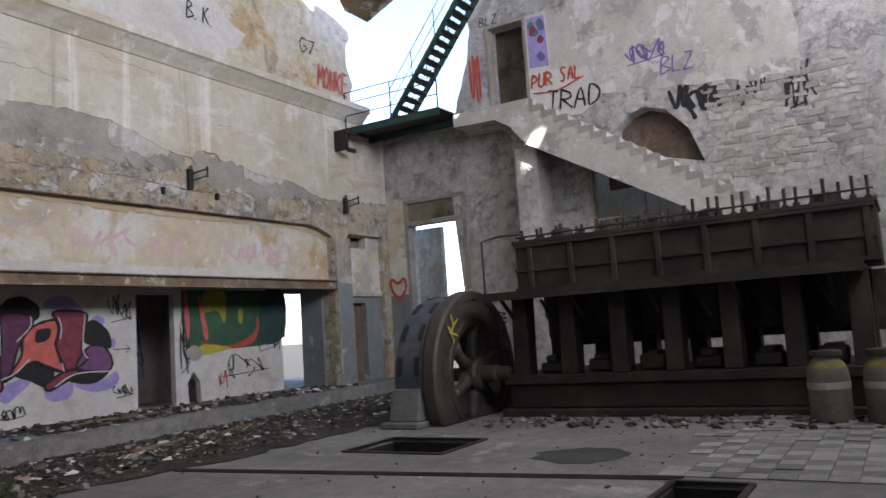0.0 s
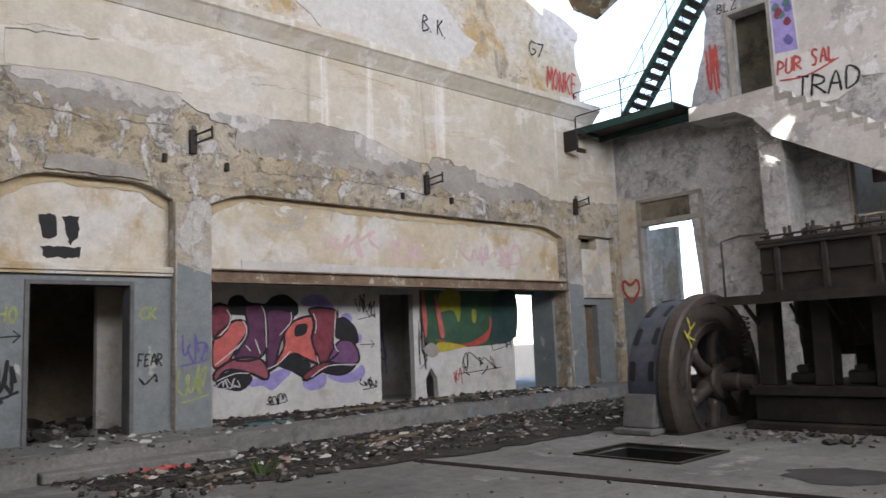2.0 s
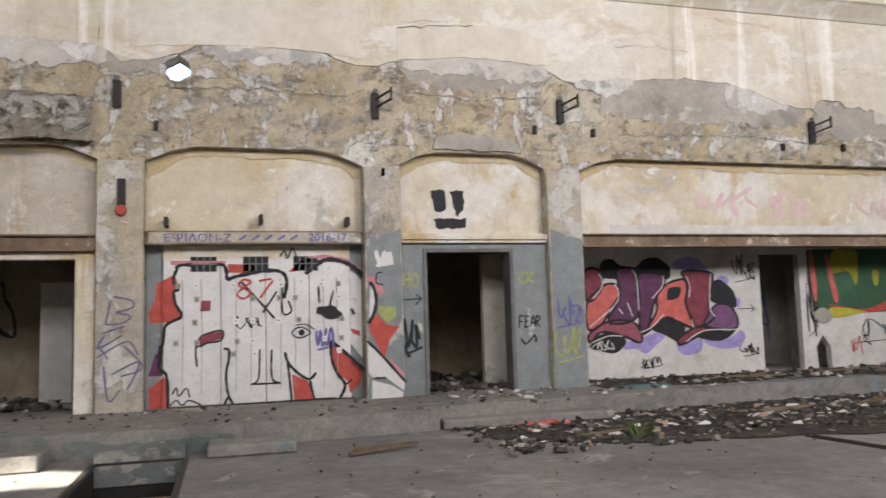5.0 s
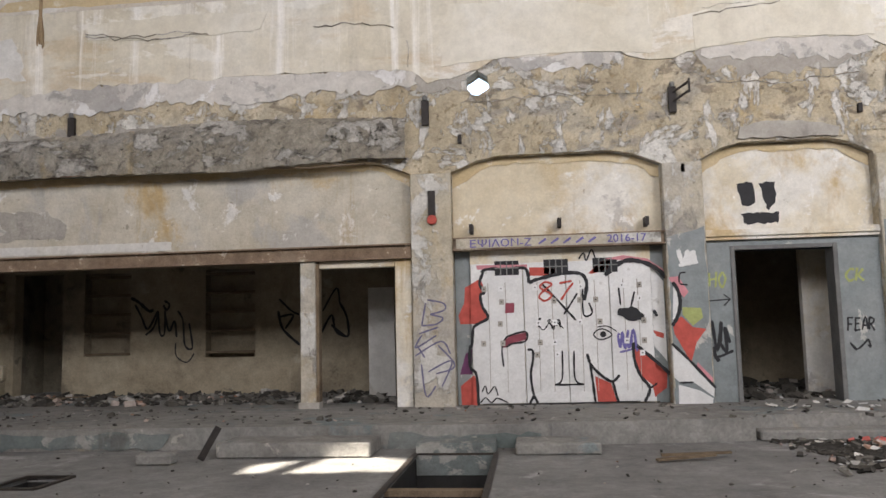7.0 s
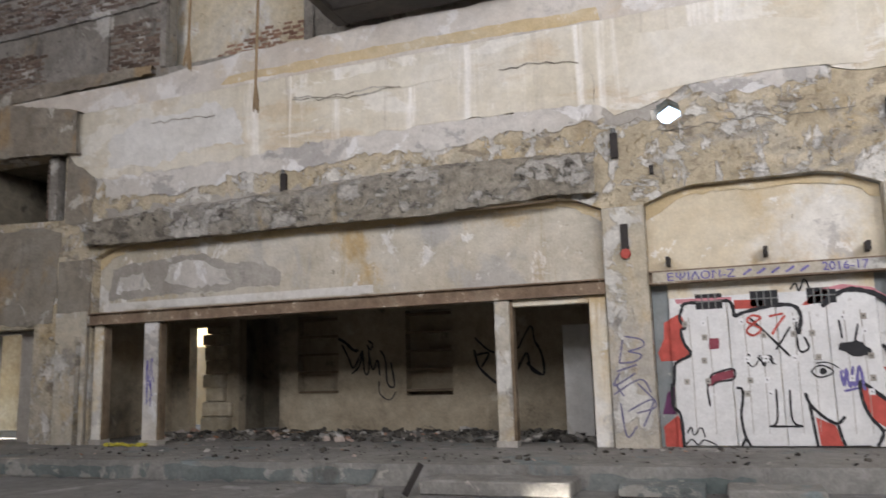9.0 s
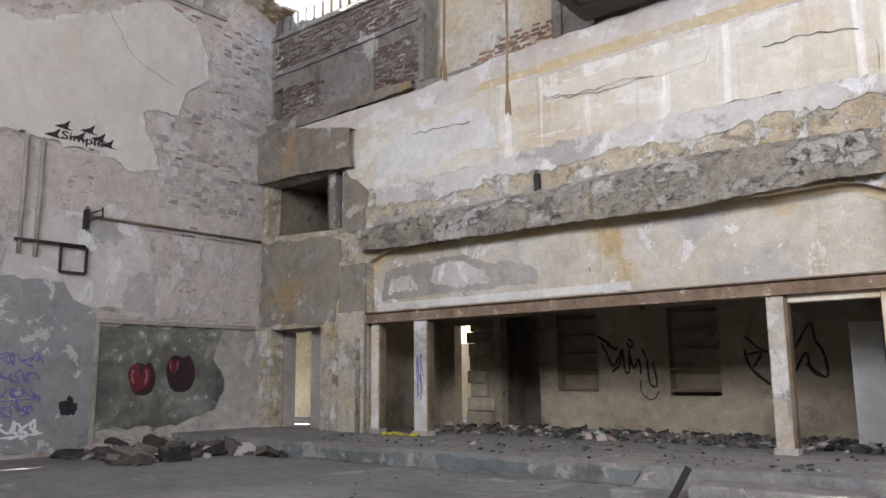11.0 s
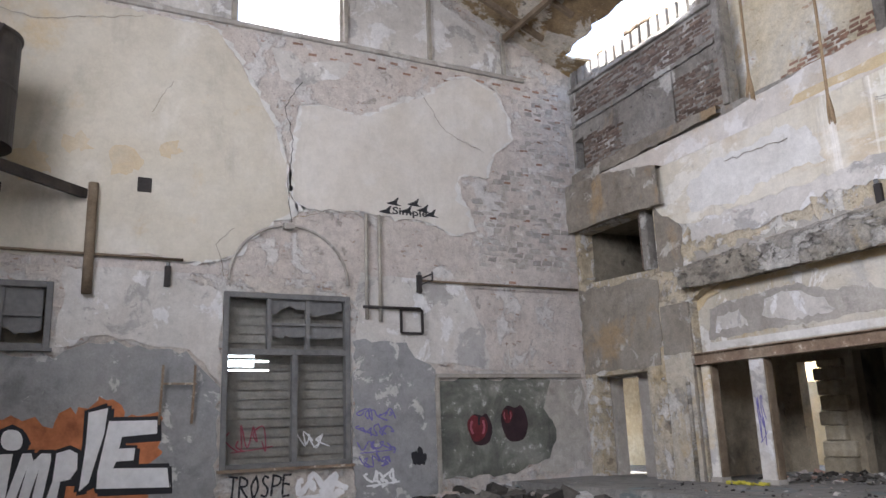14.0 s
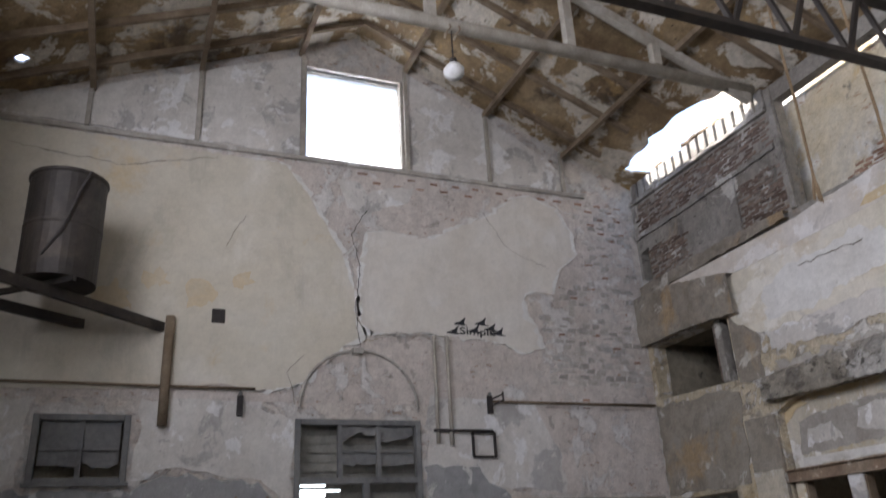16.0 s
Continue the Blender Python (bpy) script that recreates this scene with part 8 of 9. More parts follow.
word += [[(0.44, 1.39), (0.66, 1.45), (0.8, 1.37), (0.81, 1.09), (0.7, 0.91), (0.54, 0.88), (0.48, 0.43), (0.29, 0.45), (0.41, 0.9)], [(-1.61, 1.66), (-1.18, 1.75), (-0.86, 1.63), (-0.89, 1.43), (-1.25, 1.5), (-1.32, 1.35), (-0.95, 1.13), (-0.83, 0.83), (-1.17, 0.6), (-1.65, 0.68), (-1.62, 0.88), (-1.23, 0.85), (-1.29, 1), (-1.62, 1.27)], [(-0.48, 1.65), (-0.45, 1.8), (-0.32, 1.84), (-0.19, 1.79), (-0.13, 1.64), (-0.17, 1.5), (-0.3, 1.47), (-0.43, 1.52)]]
for k, pts in enumerate(word):
    for name, mat, lift, w in (("letter_edge", M_BLACK, 0.010, 0.17), ("letter", M_SILVER, 0.013, 0)):
        bm = B()
        if w:
            stroke(bm, "L", XL + 0.02, pts + pts[:2], w, lift)
            stroke(bm, "L", XL + 0.02, [(u + 0.05, v - 0.06) for u, v in pts + pts[:2]], w, lift - 0.003)
        else:
            blob(bm, "L", XL + 0.02, pts, lift + 0.006, k == 6)
        part(name, bm, mat, wp)
for k, (y, z, r) in enumerate(((1.3, 7.3, 0.3), (0.4, 7.5, 0.24), (2.2, 7.6, 0.2), (-0.4, 7.0, 0.35))):
    bm = B()
    plate(bm, [rough_line(disc(y, z, r, 12, k, 0.4) + [disc(y, z, r, 12, k, 0.4)[0]], 0.08, 0.05, 500 + k)[:-1]], "x", XL + 0.0445, XL + 0.0405)
    tagged(finish("ochre_stain", bm, M_COATSTAIN), "faint ochre stain on the buff coat", "stain", kind="structure")
wp = painting((XL, 7.8, 6.5), "small black stencilled word with wing strokes")
letters("lettering", "Simple", "L", XL + 0.047, 7.35, 6.62, 0.95, 0.24, M_BLACK, wp, 0.02)
bm = B()
for k, (u, v) in enumerate(((7.2, 6.72), (7.4, 6.95), (7.95, 6.98), (8.2, 6.85), (8.4, 6.75), (7.75, 6.78))):
    blob(bm, "L", XL + 0.047, [(u - 0.2, v - 0.02), (u - 0.02, v + 0.06), (u + 0.12, v + 0.16), (u + 0.08, v), (u + 0.2, v - 0.05), (u, v - 0.05)], 0.004)
part("wing_stroke", bm, M_BLACK, wp)
for k, z in enumerate((1.85, 1.5, 1.15, 0.85)):
    tag("L", XL + 0.02, 6.45, 7.3, z, z + 0.25, 70 + k, M_BLUEP, "violet scrawled line on the dado", 0.03, 5)
tag("L", XL + 0.02, 6.6, 7.4, 0.45, 0.75, 75, M_SILVER, "white scrawl low on the dado", 0.05, 4)
word_tag("L", XL + 0.002, 3.6, 0.35, 1.35, 0.42, "TROSPE", M_BLACK, "black lettering under the window", 0.045, 76)
tag("L", XL + 0.002, 5.05, 6.1, 0.3, 0.75, 77, M_SILVER, "silver bubble letters under the window", 0.12, 4)
tag("L", XL + 0.02, 7.7, 8.0, 0.85, 1.25, 78, M_BLACK, "black blot on the dado", 0.12, 2)
tag("L", XL - 0.3, 3.7, 4.6, 1.3, 1.8, 79, M_MAROON, "faint red letters on the shutter", 0.03, 3)
tag("L", XL - 0.3, 5.1, 5.9, 1.3, 1.7, 80, M_SILVER, "pale tag on the shutter", 0.03, 4)
wp = painting((XL, 10.4, 0.5), "smoky green painting of two dark red apples")
bm = B()
plate(bm, [rough_line([(8.45, 0.45), (10.5, 0.5), (11.5, 0.8), (11.8, 1.5), (11.4, 2.0), (11.6, 2.72), (8.45, 2.74), (8.45, 0.45)], 0.2, 0.06, 120)[:-1]], "x", XL + 0.018, XL + 0.001)
part("ground_paint", bm, M_MURALBG, wp)
for u, v, r, du, dv, k in ((9.53, 1.56, 0.34, -0.04, 0.02, 0.92), (10.5, 1.68, 0.40, -0.17, 0.16, 0.42)):
    bm = B()
    blob(bm, "L", XL + 0.018, [(u - r * 0.95, v + 0.1), (u - r * 0.5, v + r), (u + 0.05, v + r * 0.88), (u + r * 0.6, v + r), (u + r * 1.0, v), (u + r * 0.6, v - r), (u - r * 0.5, v - r)], 0.004)
    part("apple_shade", bm, M_SOOTRED, wp)
    a, b, q = u + du, v + dv, r * k
    bm = B()
    blob(bm, "L", XL + 0.018, [(a - q, b + 0.08), (a - q * 0.5, b + q * 0.95), (a + 0.02, b + q * 0.8), (a + q * 0.6, b + q * 0.75), (a + q * 0.8, b), (a + q * 0.3, b - q * 0.85), (a - q * 0.5, b - q * 0.9)], 0.007)
    part("apple", bm, M_APPLE, wp)
    for sx in (-0.55, 0.4):
        bm = B()
        stroke(bm, "L", XL + 0.018, curve_pts([(a + sx * q, b + q * 0.55), (a + sx * q * 1.25, b + 0.02), (a + sx * q * 0.9, b - q * 0.45)]), q * 0.2, 0.009)
        part("gloss", bm, M_MAROONP, wp)
    bm = B()
    stroke(bm, "L", XL + 0.018, curve_pts([(a + 0.02, b + q * 0.2), (a + 0.01, b + q * 0.55), (a + 0.05, b + q * 0.95)]), q * 0.2, 0.012)
    part("stem", bm, M_BLACK, wp)
bm = B()
box(bm, XL, XL + 0.08, 8.38, 12.6, 2.76, 2.86)
box(bm, XL, XL + 0.08, 8.36, 8.46, 0.1, 2.76)
struct("trim", bm, M_TIMBER, "worn timber strip framing the painted wall", bevel=0.01)
bm = B()
plate(bm, [rough_line([(11.1, 0.4), (12.7, 0.5), (12.7, 2.74), (11.2, 2.7), (11.1, 2.1), (11.6, 1.6), (11.1, 0.4)], 0.2, 0.06, 121)[:-1]], "x", XL + 0.014, XL + 0.001)
tagged(finish("corner_plaster", bm, M_GREYPL), "grey plaster beside the painting", "plaster", kind="structure")

# end wall and upper wall
wp = painting((XR, 7.0, 7.0), "red and black lettering with a bright paste-up")
hand_parts("R", XR - 0.02, 7.88, 7.68, 1.4, 0.36, "PUR SAL", 0.055, M_RED, wp, 1, 0.02, 0.012)
hand_parts("R", XR - 0.02, 7.5, 7.0, 1.5, 0.5, "TRAD", 0.055, M_BLACK, wp, 2, -0.06, 0.012)
bm = B()
stroke(bm, "R", XR - 0.02, curve_pts([(7.85, 7.55), (7.2, 7.5), (6.45, 7.72)]), 0.045, 0.012)
part("underline", bm, M_RED, wp)
bm = B()
blob(bm, "R", XR - 0.02, [(7.95, 6.85), (7.95, 9.7), (7.35, 9.7), (7.3, 8.1), (6.3, 7.9), (6.1, 7.0), (6.6, 6.75)], 0.003, False)
part("white_ground", bm, M_WHITEWALL, wp)
bm = B()
blob(bm, "R", XR - 0.02, [(7.9, 8.25), (7.9, 9.6), (7.4, 9.6), (7.35, 8.2)], 0.006, False)
part("poster", bm, M_LILAC, wp, "torn lilac and red poster")
for k in range(9):
    bm = B()
    rr = random.Random(k)
    u, v = rr.uniform(7.45, 7.8), rr.uniform(8.35, 9.45)
    blob(bm, "R", XR - 0.02, [(u - 0.1, v), (u, v + 0.13), (u + 0.1, v), (u, v - 0.1)], 0.009 + 0.0004 * k)
    part("poster_shape", bm, (M_MAROON, M_BLUEP, M_TEAL)[k % 3], wp)
wp = painting((XR, 9.0, 9.7), "black letters over the stair-head door")
hand_parts("R", XR, 9.3, 9.75, 0.55, 0.24, "BLZ", 0.03, M_BLACK, wp, 3)
tag("R", XR - 0.02, 5.3, 4.35, 7.75, 8.2, 90, M_BLUEP, "violet tag on the plaster", 0.04, 6)
word_tag("R", XR - 0.02, 4.5, 7.3, 0.8, 0.42, "BLZ", M_BLUEP, "violet letters high on the end wall", 0.04, 91)
tag("R", XR, 4.4, 3.2, 6.2, 7.0, 92, M_BLACK, "dripping black letters on the end wall", 0.09, 5)
tag("R", XR, 2.9, 2.2, 6.3, 6.9, 93, M_BLACK, "black tag on the rubble wall", 0.05, 4)
tag("R", XR, 1.8, 1.2, 6.0, 7.0, 94, M_BLACK, "black tag on the rubble wall", 0.05, 4)
tag("R", XR, 9.75, 9.4, 7.6, 9.2, 95, M_RED, "red vertical letters by the stair-head door", 0.06, 3)
tag("R", XR, 12.72, 12.3, 1.9, 2.5, 96, M_RED, "red letters beside the tall doorway", 0.06, 4)
t = thing("spray_tag", (XR, 12.5, 2.5), "red sprayed heart by the corner", "graffiti")
bm = B()
stroke(bm, "R", XR, curve_pts([(12.48, 2.45), (12.74, 2.8), (12.72, 3.08), (12.5, 2.95), (12.3, 3.08), (12.24, 2.8), (12.48, 2.45)]), 0.08, 0.03)
part("paint", bm, M_RED, t)
YU = YA + 0.095
wp = painting((14.0, YU, 8.5), "black and red letters on the sunlit upper wall")
for body, u, v, w, h, m, wd in (("B.K.", 11.5, 8.75, 0.9, 0.4, M_BLACK, 0.04), ("G7", 15.2, 9.05, 0.7, 0.38, M_BLACK, 0.035), ("MONKE", 15.9, 8.25, 1.3, 0.6, M_RED, 0.06)):
    hand_parts("A", YU, u, v, w, h, body, wd, m, wp, len(body), 0, 0.008)

# cracks in the plaster
def crack(wall, depth, pts, seed, width=0.014, mat=M_FASCIA):
    bm = B()
    stroke(bm, wall, depth, rough_line(pts, 0.12, 0.035, seed), width, 0.003)
    tagged(finish("crack", bm, mat), "thin dark crack running through the plaster", "crack", kind="structure")


YC = YA - 0.035
# old painted band, the stained arch edges and a flaked patch on the upper plaster
bm = B()
plate(bm, [rough_line([(-9.5, 7.54), (-5.0, 7.52), (-1.75, 7.48), (-1.75, 7.7), (-5.0, 7.74), (-9.3, 7.72), (-9.5, 7.54)], 0.25, 0.025, 250)[:-1]], "y", YA - 0.005, YA - 0.0005)
tagged(finish("ochre_band", bm, M_OCHRE), "faded ochre band painted along the wall head", "paint", kind="structure")
bm = B()
plate(bm, [rough_line([(-12.3, 6.1), (-11.2, 6.0), (-10.0, 6.25), (-8.9, 6.2), (-9.0, 6.8), (-9.6, 7.2), (-10.6, 7.05), (-11.6, 7.1), (-12.3, 6.7), (-12.3, 6.1)], 0.14, 0.07, 251)[:-1]], "y", YC - 0.005, YC - 0.0005)
tagged(finish("flaked_patch", bm, M_WHITEWALL), "flaked white patch on the upper plaster", "plaster", kind="structure")
for k, (a, b, top, ch) in enumerate(bays[1:5]):
    up = [(a + 0.01, top - 0.26), (a + ch * 0.55, top - 0.08), (a + ch, top - 0.01), (b - ch, top - 0.01), (b - ch * 0.55, top - 0.08), (b - 0.01, top - 0.26)]
    lo = rough_line([(b - 0.01, top - 0.45), (b - ch * 0.6, top - 0.2), (b - ch, top - 0.12), ((a + b) / 2, top - 0.15), (a + ch, top - 0.11), (a + ch * 0.6, top - 0.22), (a + 0.01, top - 0.5)], 0.12, 0.035, 260 + k)
    bm = B()
    plate(bm, [up + lo], "y", YA + 0.18, YA + 0.1845)
    tagged(finish("arch_stain", bm, M_OCHRE), "rusty damp stain along the arch", "stain", kind="structure")
for k, pts in enumerate((((-7.8, 6.95), (-7.2, 6.93), (-6.9, 7.0)), ((-6.0, 7.05), (-5.2, 7.12)), ((3.0, 6.72), (3.8, 6.78)), ((7.0, 6.55), (7.8, 6.62), (8.6, 6.55)), ((12.0, 6.4), (12.6, 6.5)), ((-1.9, 6.0), (-1.92, 6.5)), ((9.0, 7.25), (10.5, 7.2)))):
    crack("A", YC, pts, 200 + k, 0.009)
for k, pts in enumerate((((3.0, 5.45), (4.3, 5.4), (5.4, 5.5)), ((7.0, 4.85), (9.5, 4.95), (12.5, 4.8)), ((-1.0, 5.35), (0.5, 5.4), (2.0, 5.35)))):
    crack("A", YA - 0.018, pts, 230 + k, 0.02)
for k, pts in enumerate((((4.85, 6.2), (4.75, 7.2), (4.9, 8.2), (4.7, 9.0), (5.1, 9.7)), ((4.9, 6.35), (5.8, 6.6), (7.2, 6.5)), ((-2.8, 10.3), (-0.5, 10.1), (1.5, 10.6)), ((1.8, 8.4), (2.2, 9.2)), ((8.2, 10.0), (8.9, 9.0), (10.0, 8.6)), ((3.4, 4.9), (3.2, 5.6), (3.6, 6.0)))):
    crack("L", XL + 0.0455, pts, 240 + k, 0.016, M_FASCIA if k else M_IRON)
bm = B()
box(bm, XL + 0.036, XL + 0.06, 1.58, 1.86, 6.6, 6.92)
solo("wall_box", bm, M_IRON, "dark burnt wall box on the gable", "box", bevel=0.02)
bm = B()
rod(bm, [(-12.85, YA - 0.13, FLOOR2), (-12.85, YA - 0.13, 2.4)], 0.05, 8)
solo("drainpipe", bm, M_FASCIA, "short grey drainpipe beside the pier", "pipe", smooth=True)

# smooth pale repairs on the upper plaster, with open cracks beside them
for k, pts in enumerate(([(-7.71, 7.15), (-6.12, 7.23), (-4.38, 7.17), (-4.51, 6.86), (-5.57, 6.81), (-6.67, 6.81), (-7.7, 6.89)], [(-1.36, 6.67), (-0.73, 6.82), (1, 6.84), (2.09, 6.61), (2.21, 6.34), (2.14, 6.01), (0.98, 6.11), (-0.36, 6.08), (-1.32, 5.99)], [(2.86, 6.62), (3.68, 6.74), (4.82, 6.76), (5.62, 6.59), (5.68, 6.09), (4.31, 6.15), (2.88, 6.05)], [(-1.19, 7.09), (0.64, 7.01), (1.63, 6.84), (1.65, 6.4), (0.25, 6.45), (-1.16, 6.54)])):
    bm = B()
    z_top = 7.44
    plate(bm, [rough_line([(u, min(v, z_top)) for u, v in pts + pts[:1]], 0.15, 0.02, 520 + k)[:-1]], "y", YC - 0.012 - 0.001 * k, YC - 0.0005)
    tagged(finish("plaster_repair", bm, M_REPAIR), "smooth pale repair on the upper plaster", "plaster", kind="structure")
for k, pts in enumerate(([(-7.76, 7), (-6.67, 6.81), (-5.46, 6.85)], [(-3.55, 6.85), (-2.83, 6.86), (-2.13, 6.73)], [(-11.21, 6.95), (-10.33, 6.91), (-9.59, 6.89)], [(-7.75, 6.95), (-7.16, 6.86), (-5.89, 6.92), (-5.44, 6.83)], [(2.86, 6.59), (3.68, 6.72), (4.25, 6.75)])):
    crack("A", YC - 0.012, [(u, min(v, 7.42)) for u, v in pts], 540 + k, 0.022)

# oily stain on the slab before the engine
bm = B()
plate(bm, [rough_line([(8.15, 3.15), (8.75, 2.85), (9.15, 3.1), (9.2, 3.6), (8.85, 4.0), (8.35, 3.9), (8.1, 3.5), (8.15, 3.15)], 0.12, 0.05, 210)[:-1]], "z", 0.001, 0.004)
tagged(finish("oil_stain", bm, M_STAIN), "dark oily stain on the concrete", "stain", kind="structure")

# ---- loose rubble, planks and litter ----
def chunk(bm, c, s, rnd, flat=1.0):
    e = Euler((rnd.uniform(-0.5, 0.5), rnd.uniform(-0.5, 0.5), rnd.uniform(0, 6.28))).to_matrix()
    d = (s * rnd.uniform(0.6, 1.3), s * rnd.uniform(0.5, 1.0), s * rnd.uniform(0.3, 0.7) * flat)
    vs = [bm.verts.new(Vector(c) + e @ Vector((x * d[0] * rnd.uniform(0.6, 1), y * d[1] * rnd.uniform(0.6, 1), z * d[2] * rnd.uniform(0.6, 1)))) for x in (-0.5, 0.5) for y in (-0.5, 0.5) for z in (-0.5, 0.5)]
    for f in ((0, 1, 3, 2), (4, 6, 7, 5), (0, 4, 5, 1), (2, 3, 7, 6), (0, 2, 6, 4), (1, 5, 7, 3)):
        bm.faces.new([vs[i] for i in f])


n = Nodes("broken_rubble")
isl = n.island()
M_CHIPS = n.done(n.mix(1.0, n.ramp(isl, [(0.0, (0.035, 0.032, 0.028)), (0.5, (0.085, 0.078, 0.068)), (0.8, (0.17, 0.16, 0.14)), (0.93, (0.50, 0.48, 0.45)), (1.0, (0.34, 0.17, 0.1))]), n.ramp(n.noise(14), [(0.3, (0.7, 0.7, 0.7)), (0.7, (1.1, 1.1, 1.1))]), "MULTIPLY"), 0.95, n.noise(30), 0.4, 0.01)


def lip_y(x):
    e = [(-17, 10.35), (-7.0, 10.33), (0.2, 10.4), (2.9, 10.75), (2.91, 11.05), (9.2, 11.6), (19, 11.95)]
    for (a, b), (c_, d) in zip(e, e[1:]):
        if a <= x <= c_:
            return b + (d - b) * (x - a) / (c_ - a)
    return 11


def rubble(label, count, area, z, size, seed, taper=None):
    rnd = random.Random(seed)
    bm = B()
    for _ in range(count):
        x, y = rnd.uniform(area[0], area[1]), rnd.uniform(area[2], area[3])
        if z < 0.1 and y > lip_y(x) - 0.05:
            continue
        if any(a - 0.1 < x < b + 0.1 and c_ - 0.1 < y < d + 0.1 for a, b, c_, d in PITS) and z < 0.1:
            continue
        s = size * rnd.choice((0.4, 0.5, 0.6, 0.8, 1.0, 1.5)) * rnd.uniform(0.7, 1.2)
        chunk(bm, (x, y, z + s * 0.15), s, rnd, rnd.choice((0.4, 0.8, 1.0)))
    tagged(finish("rubble", bm, M_CHIPS), label, "rubble", kind="stuff")


bm = B()
plate(bm, [rough_line([(3.2, 10.6), (3.4, 9.4), (4.9, 8.5), (7.3, 8.05), (11.0, 8.0), (17.8, 8.4), (17.8, 11.8), (9.2, 11.55), (3.2, 11.0), (3.2, 10.6)], 0.3, 0.12, 130)[:-1]], "z", 0.003, 0.02)
tagged(finish("dirt_sheet", bm, M_DIRT), "dark dirt spread along the walkway", "dirt", kind="structure")
rubble("broken plaster and stone along the walkway", 2600, (3.0, 17.0, 8.3, 11.8), 0.01, 0.085, 1)
rubble("fine chips along the foot of the walkway", 900, (3.0, 17.0, 9.8, 11.8), 0.01, 0.085, 2)
rubble("plaster flakes lying on the walkway", 700, (6.3, 16.0, 11.9, 13.8), FLOOR2, 0.1, 3)
rubble("rubble in the open room", 900, (-12.4, -1.6, 13.6, 16.2), FLOOR2, 0.14, 4)
rubble("flakes on the walkway by the open room", 420, (-13, 6, 10.6, 13.0), FLOOR2, 0.06, 5)
rubble("rubble heap in the corner", 420, (-16.4, -12.2, 10.0, 12.6), 0.01, 0.3, 6)
rubble("crumbs on the hall floor", 700, (-9.0, 14.0, 2.0, 10.6), 0.003, 0.035, 7)
rubble("rubble heap under the painting", 300, (-16.5, -13.5, 7.5, 12.5), 0.01, 0.35, 8)
rubble("rubble beside the engine base", 260, (10.8, 12.1, 0.2, 6.2), 0.003, 0.1, 9)
rubble("rubble inside the doorway room", 200, (2.9, 5.5, 13.2, 16.8), FLOOR2, 0.2, 10)

bm = B()
rnd = random.Random(19)
for k in range(260):
    x, y = rnd.uniform(3.4, 16.5), rnd.uniform(8.9, 13.6)
    z = FLOOR2 + 0.014 if y > lip_y(x) + 0.1 else 0.022
    if abs(y - lip_y(x)) > 0.12:
        chunk(bm, (x, y, z), rnd.uniform(0.06, 0.2), rnd, 0.12)
tagged(finish("plaster_flakes", bm, M_WHITEWALL), "pale flat plaster flakes fallen on the dirt", "plaster flakes", kind="stuff")
rnd = random.Random(21)
for k in range(16):
    x, y = rnd.choice(((1.8, 8.9), (2.4, 9.2), (8.0, 10.4), (10.5, 10.2), (-6.5, 12.0), (9.0, 12.6), (12.0, 12.9), (-9.0, 15.2), (-5.0, 15.4), (4.0, 9.6)))
    x, y = x + rnd.uniform(-0.7, 0.7), y + rnd.uniform(-0.35, 0.35)
    z = 0.03 if y < lip_y(x) else FLOOR2 + 0.03
    a = rnd.uniform(-0.4, 0.4)
    L = rnd.uniform(0.4, 1.1)
    bm = B()
    bar(bm, (x - L / 2 * math.cos(a), y - L / 2 * math.sin(a), z), (x + L / 2 * math.cos(a), y + L / 2 * math.sin(a), z + 0.03), rnd.uniform(0.06, 0.12), 0.025)
    solo("plank", bm, M_OLDWOOD, "short broken grey-brown plank on the floor", "plank", "loose planks")
bm = B()
vs = box(bm, -4.8, -4.35, 9.15, 9.38, 0.003, 0.13)
solo("block", bm, M_LIP, "buff hollow block lying on the floor", "block", bevel=0.02)
bm = B()
bar(bm, (-4.1, 9.44, 0.02), (-3.93, 9.6, 0.4), 0.09, 0.02, (0.8, -0.6, 0))
solo("steel_strip", bm, M_IRON, "bent black steel strip leaning on the walkway", "strip")
bm = B()
rod(bm, [(6.83, 8.16, 0.006), (7.15, 5.2, 0.006), (7.5, 2.0, 0.006)], 0.018, 6)
rod(bm, [(6.93, 8.16, 0.006), (7.25, 5.2, 0.006), (7.6, 2.0, 0.006)], 0.018, 6)
solo("floor_rail", bm, M_STEEL, "pair of dark steel edging rails in the floor", "rail")
for a, b, c_, d in PITS:
    f = thing("pit_frame", ((a + b) / 2, (c_ + d) / 2, 0), "dark steel angle frame round a floor pit", "frame", "pit frames")
    for p, q in (((a, c_), (b, c_)), ((b, c_), (b, d)), ((b, d), (a, d)), ((a, d), (a, c_))):
        bm = B()
        bar(bm, (p[0], p[1], 0.01), (q[0], q[1], 0.01), 0.06, 0.025)
        part("angle_bar", bm, M_STEEL, f)
bm = B()
for k in range(30):
    a = rnd.uniform(0, 6.28)
    h = rnd.uniform(0.06, 0.2)
    bar(bm, (5.0 + 0.1 * math.cos(a), 8.9 + 0.1 * math.sin(a), 0.02), (5.0 + 0.2 * math.cos(a), 8.9 + 0.2 * math.sin(a), 0.02 + h), 0.02, 0.004)
tagged(finish("weed", bm, plain("weed_green", (0.07, 0.11, 0.03), 0.8)), "small green weed growing in the dirt", "weed", kind="stuff")
bm = B()
for k in range(12):
    chunk(bm, (4.3 + rnd.uniform(-0.4, 0.4), 10.5 + rnd.uniform(-0.15, 0.15), 0.05), 0.13, rnd, 0.4)
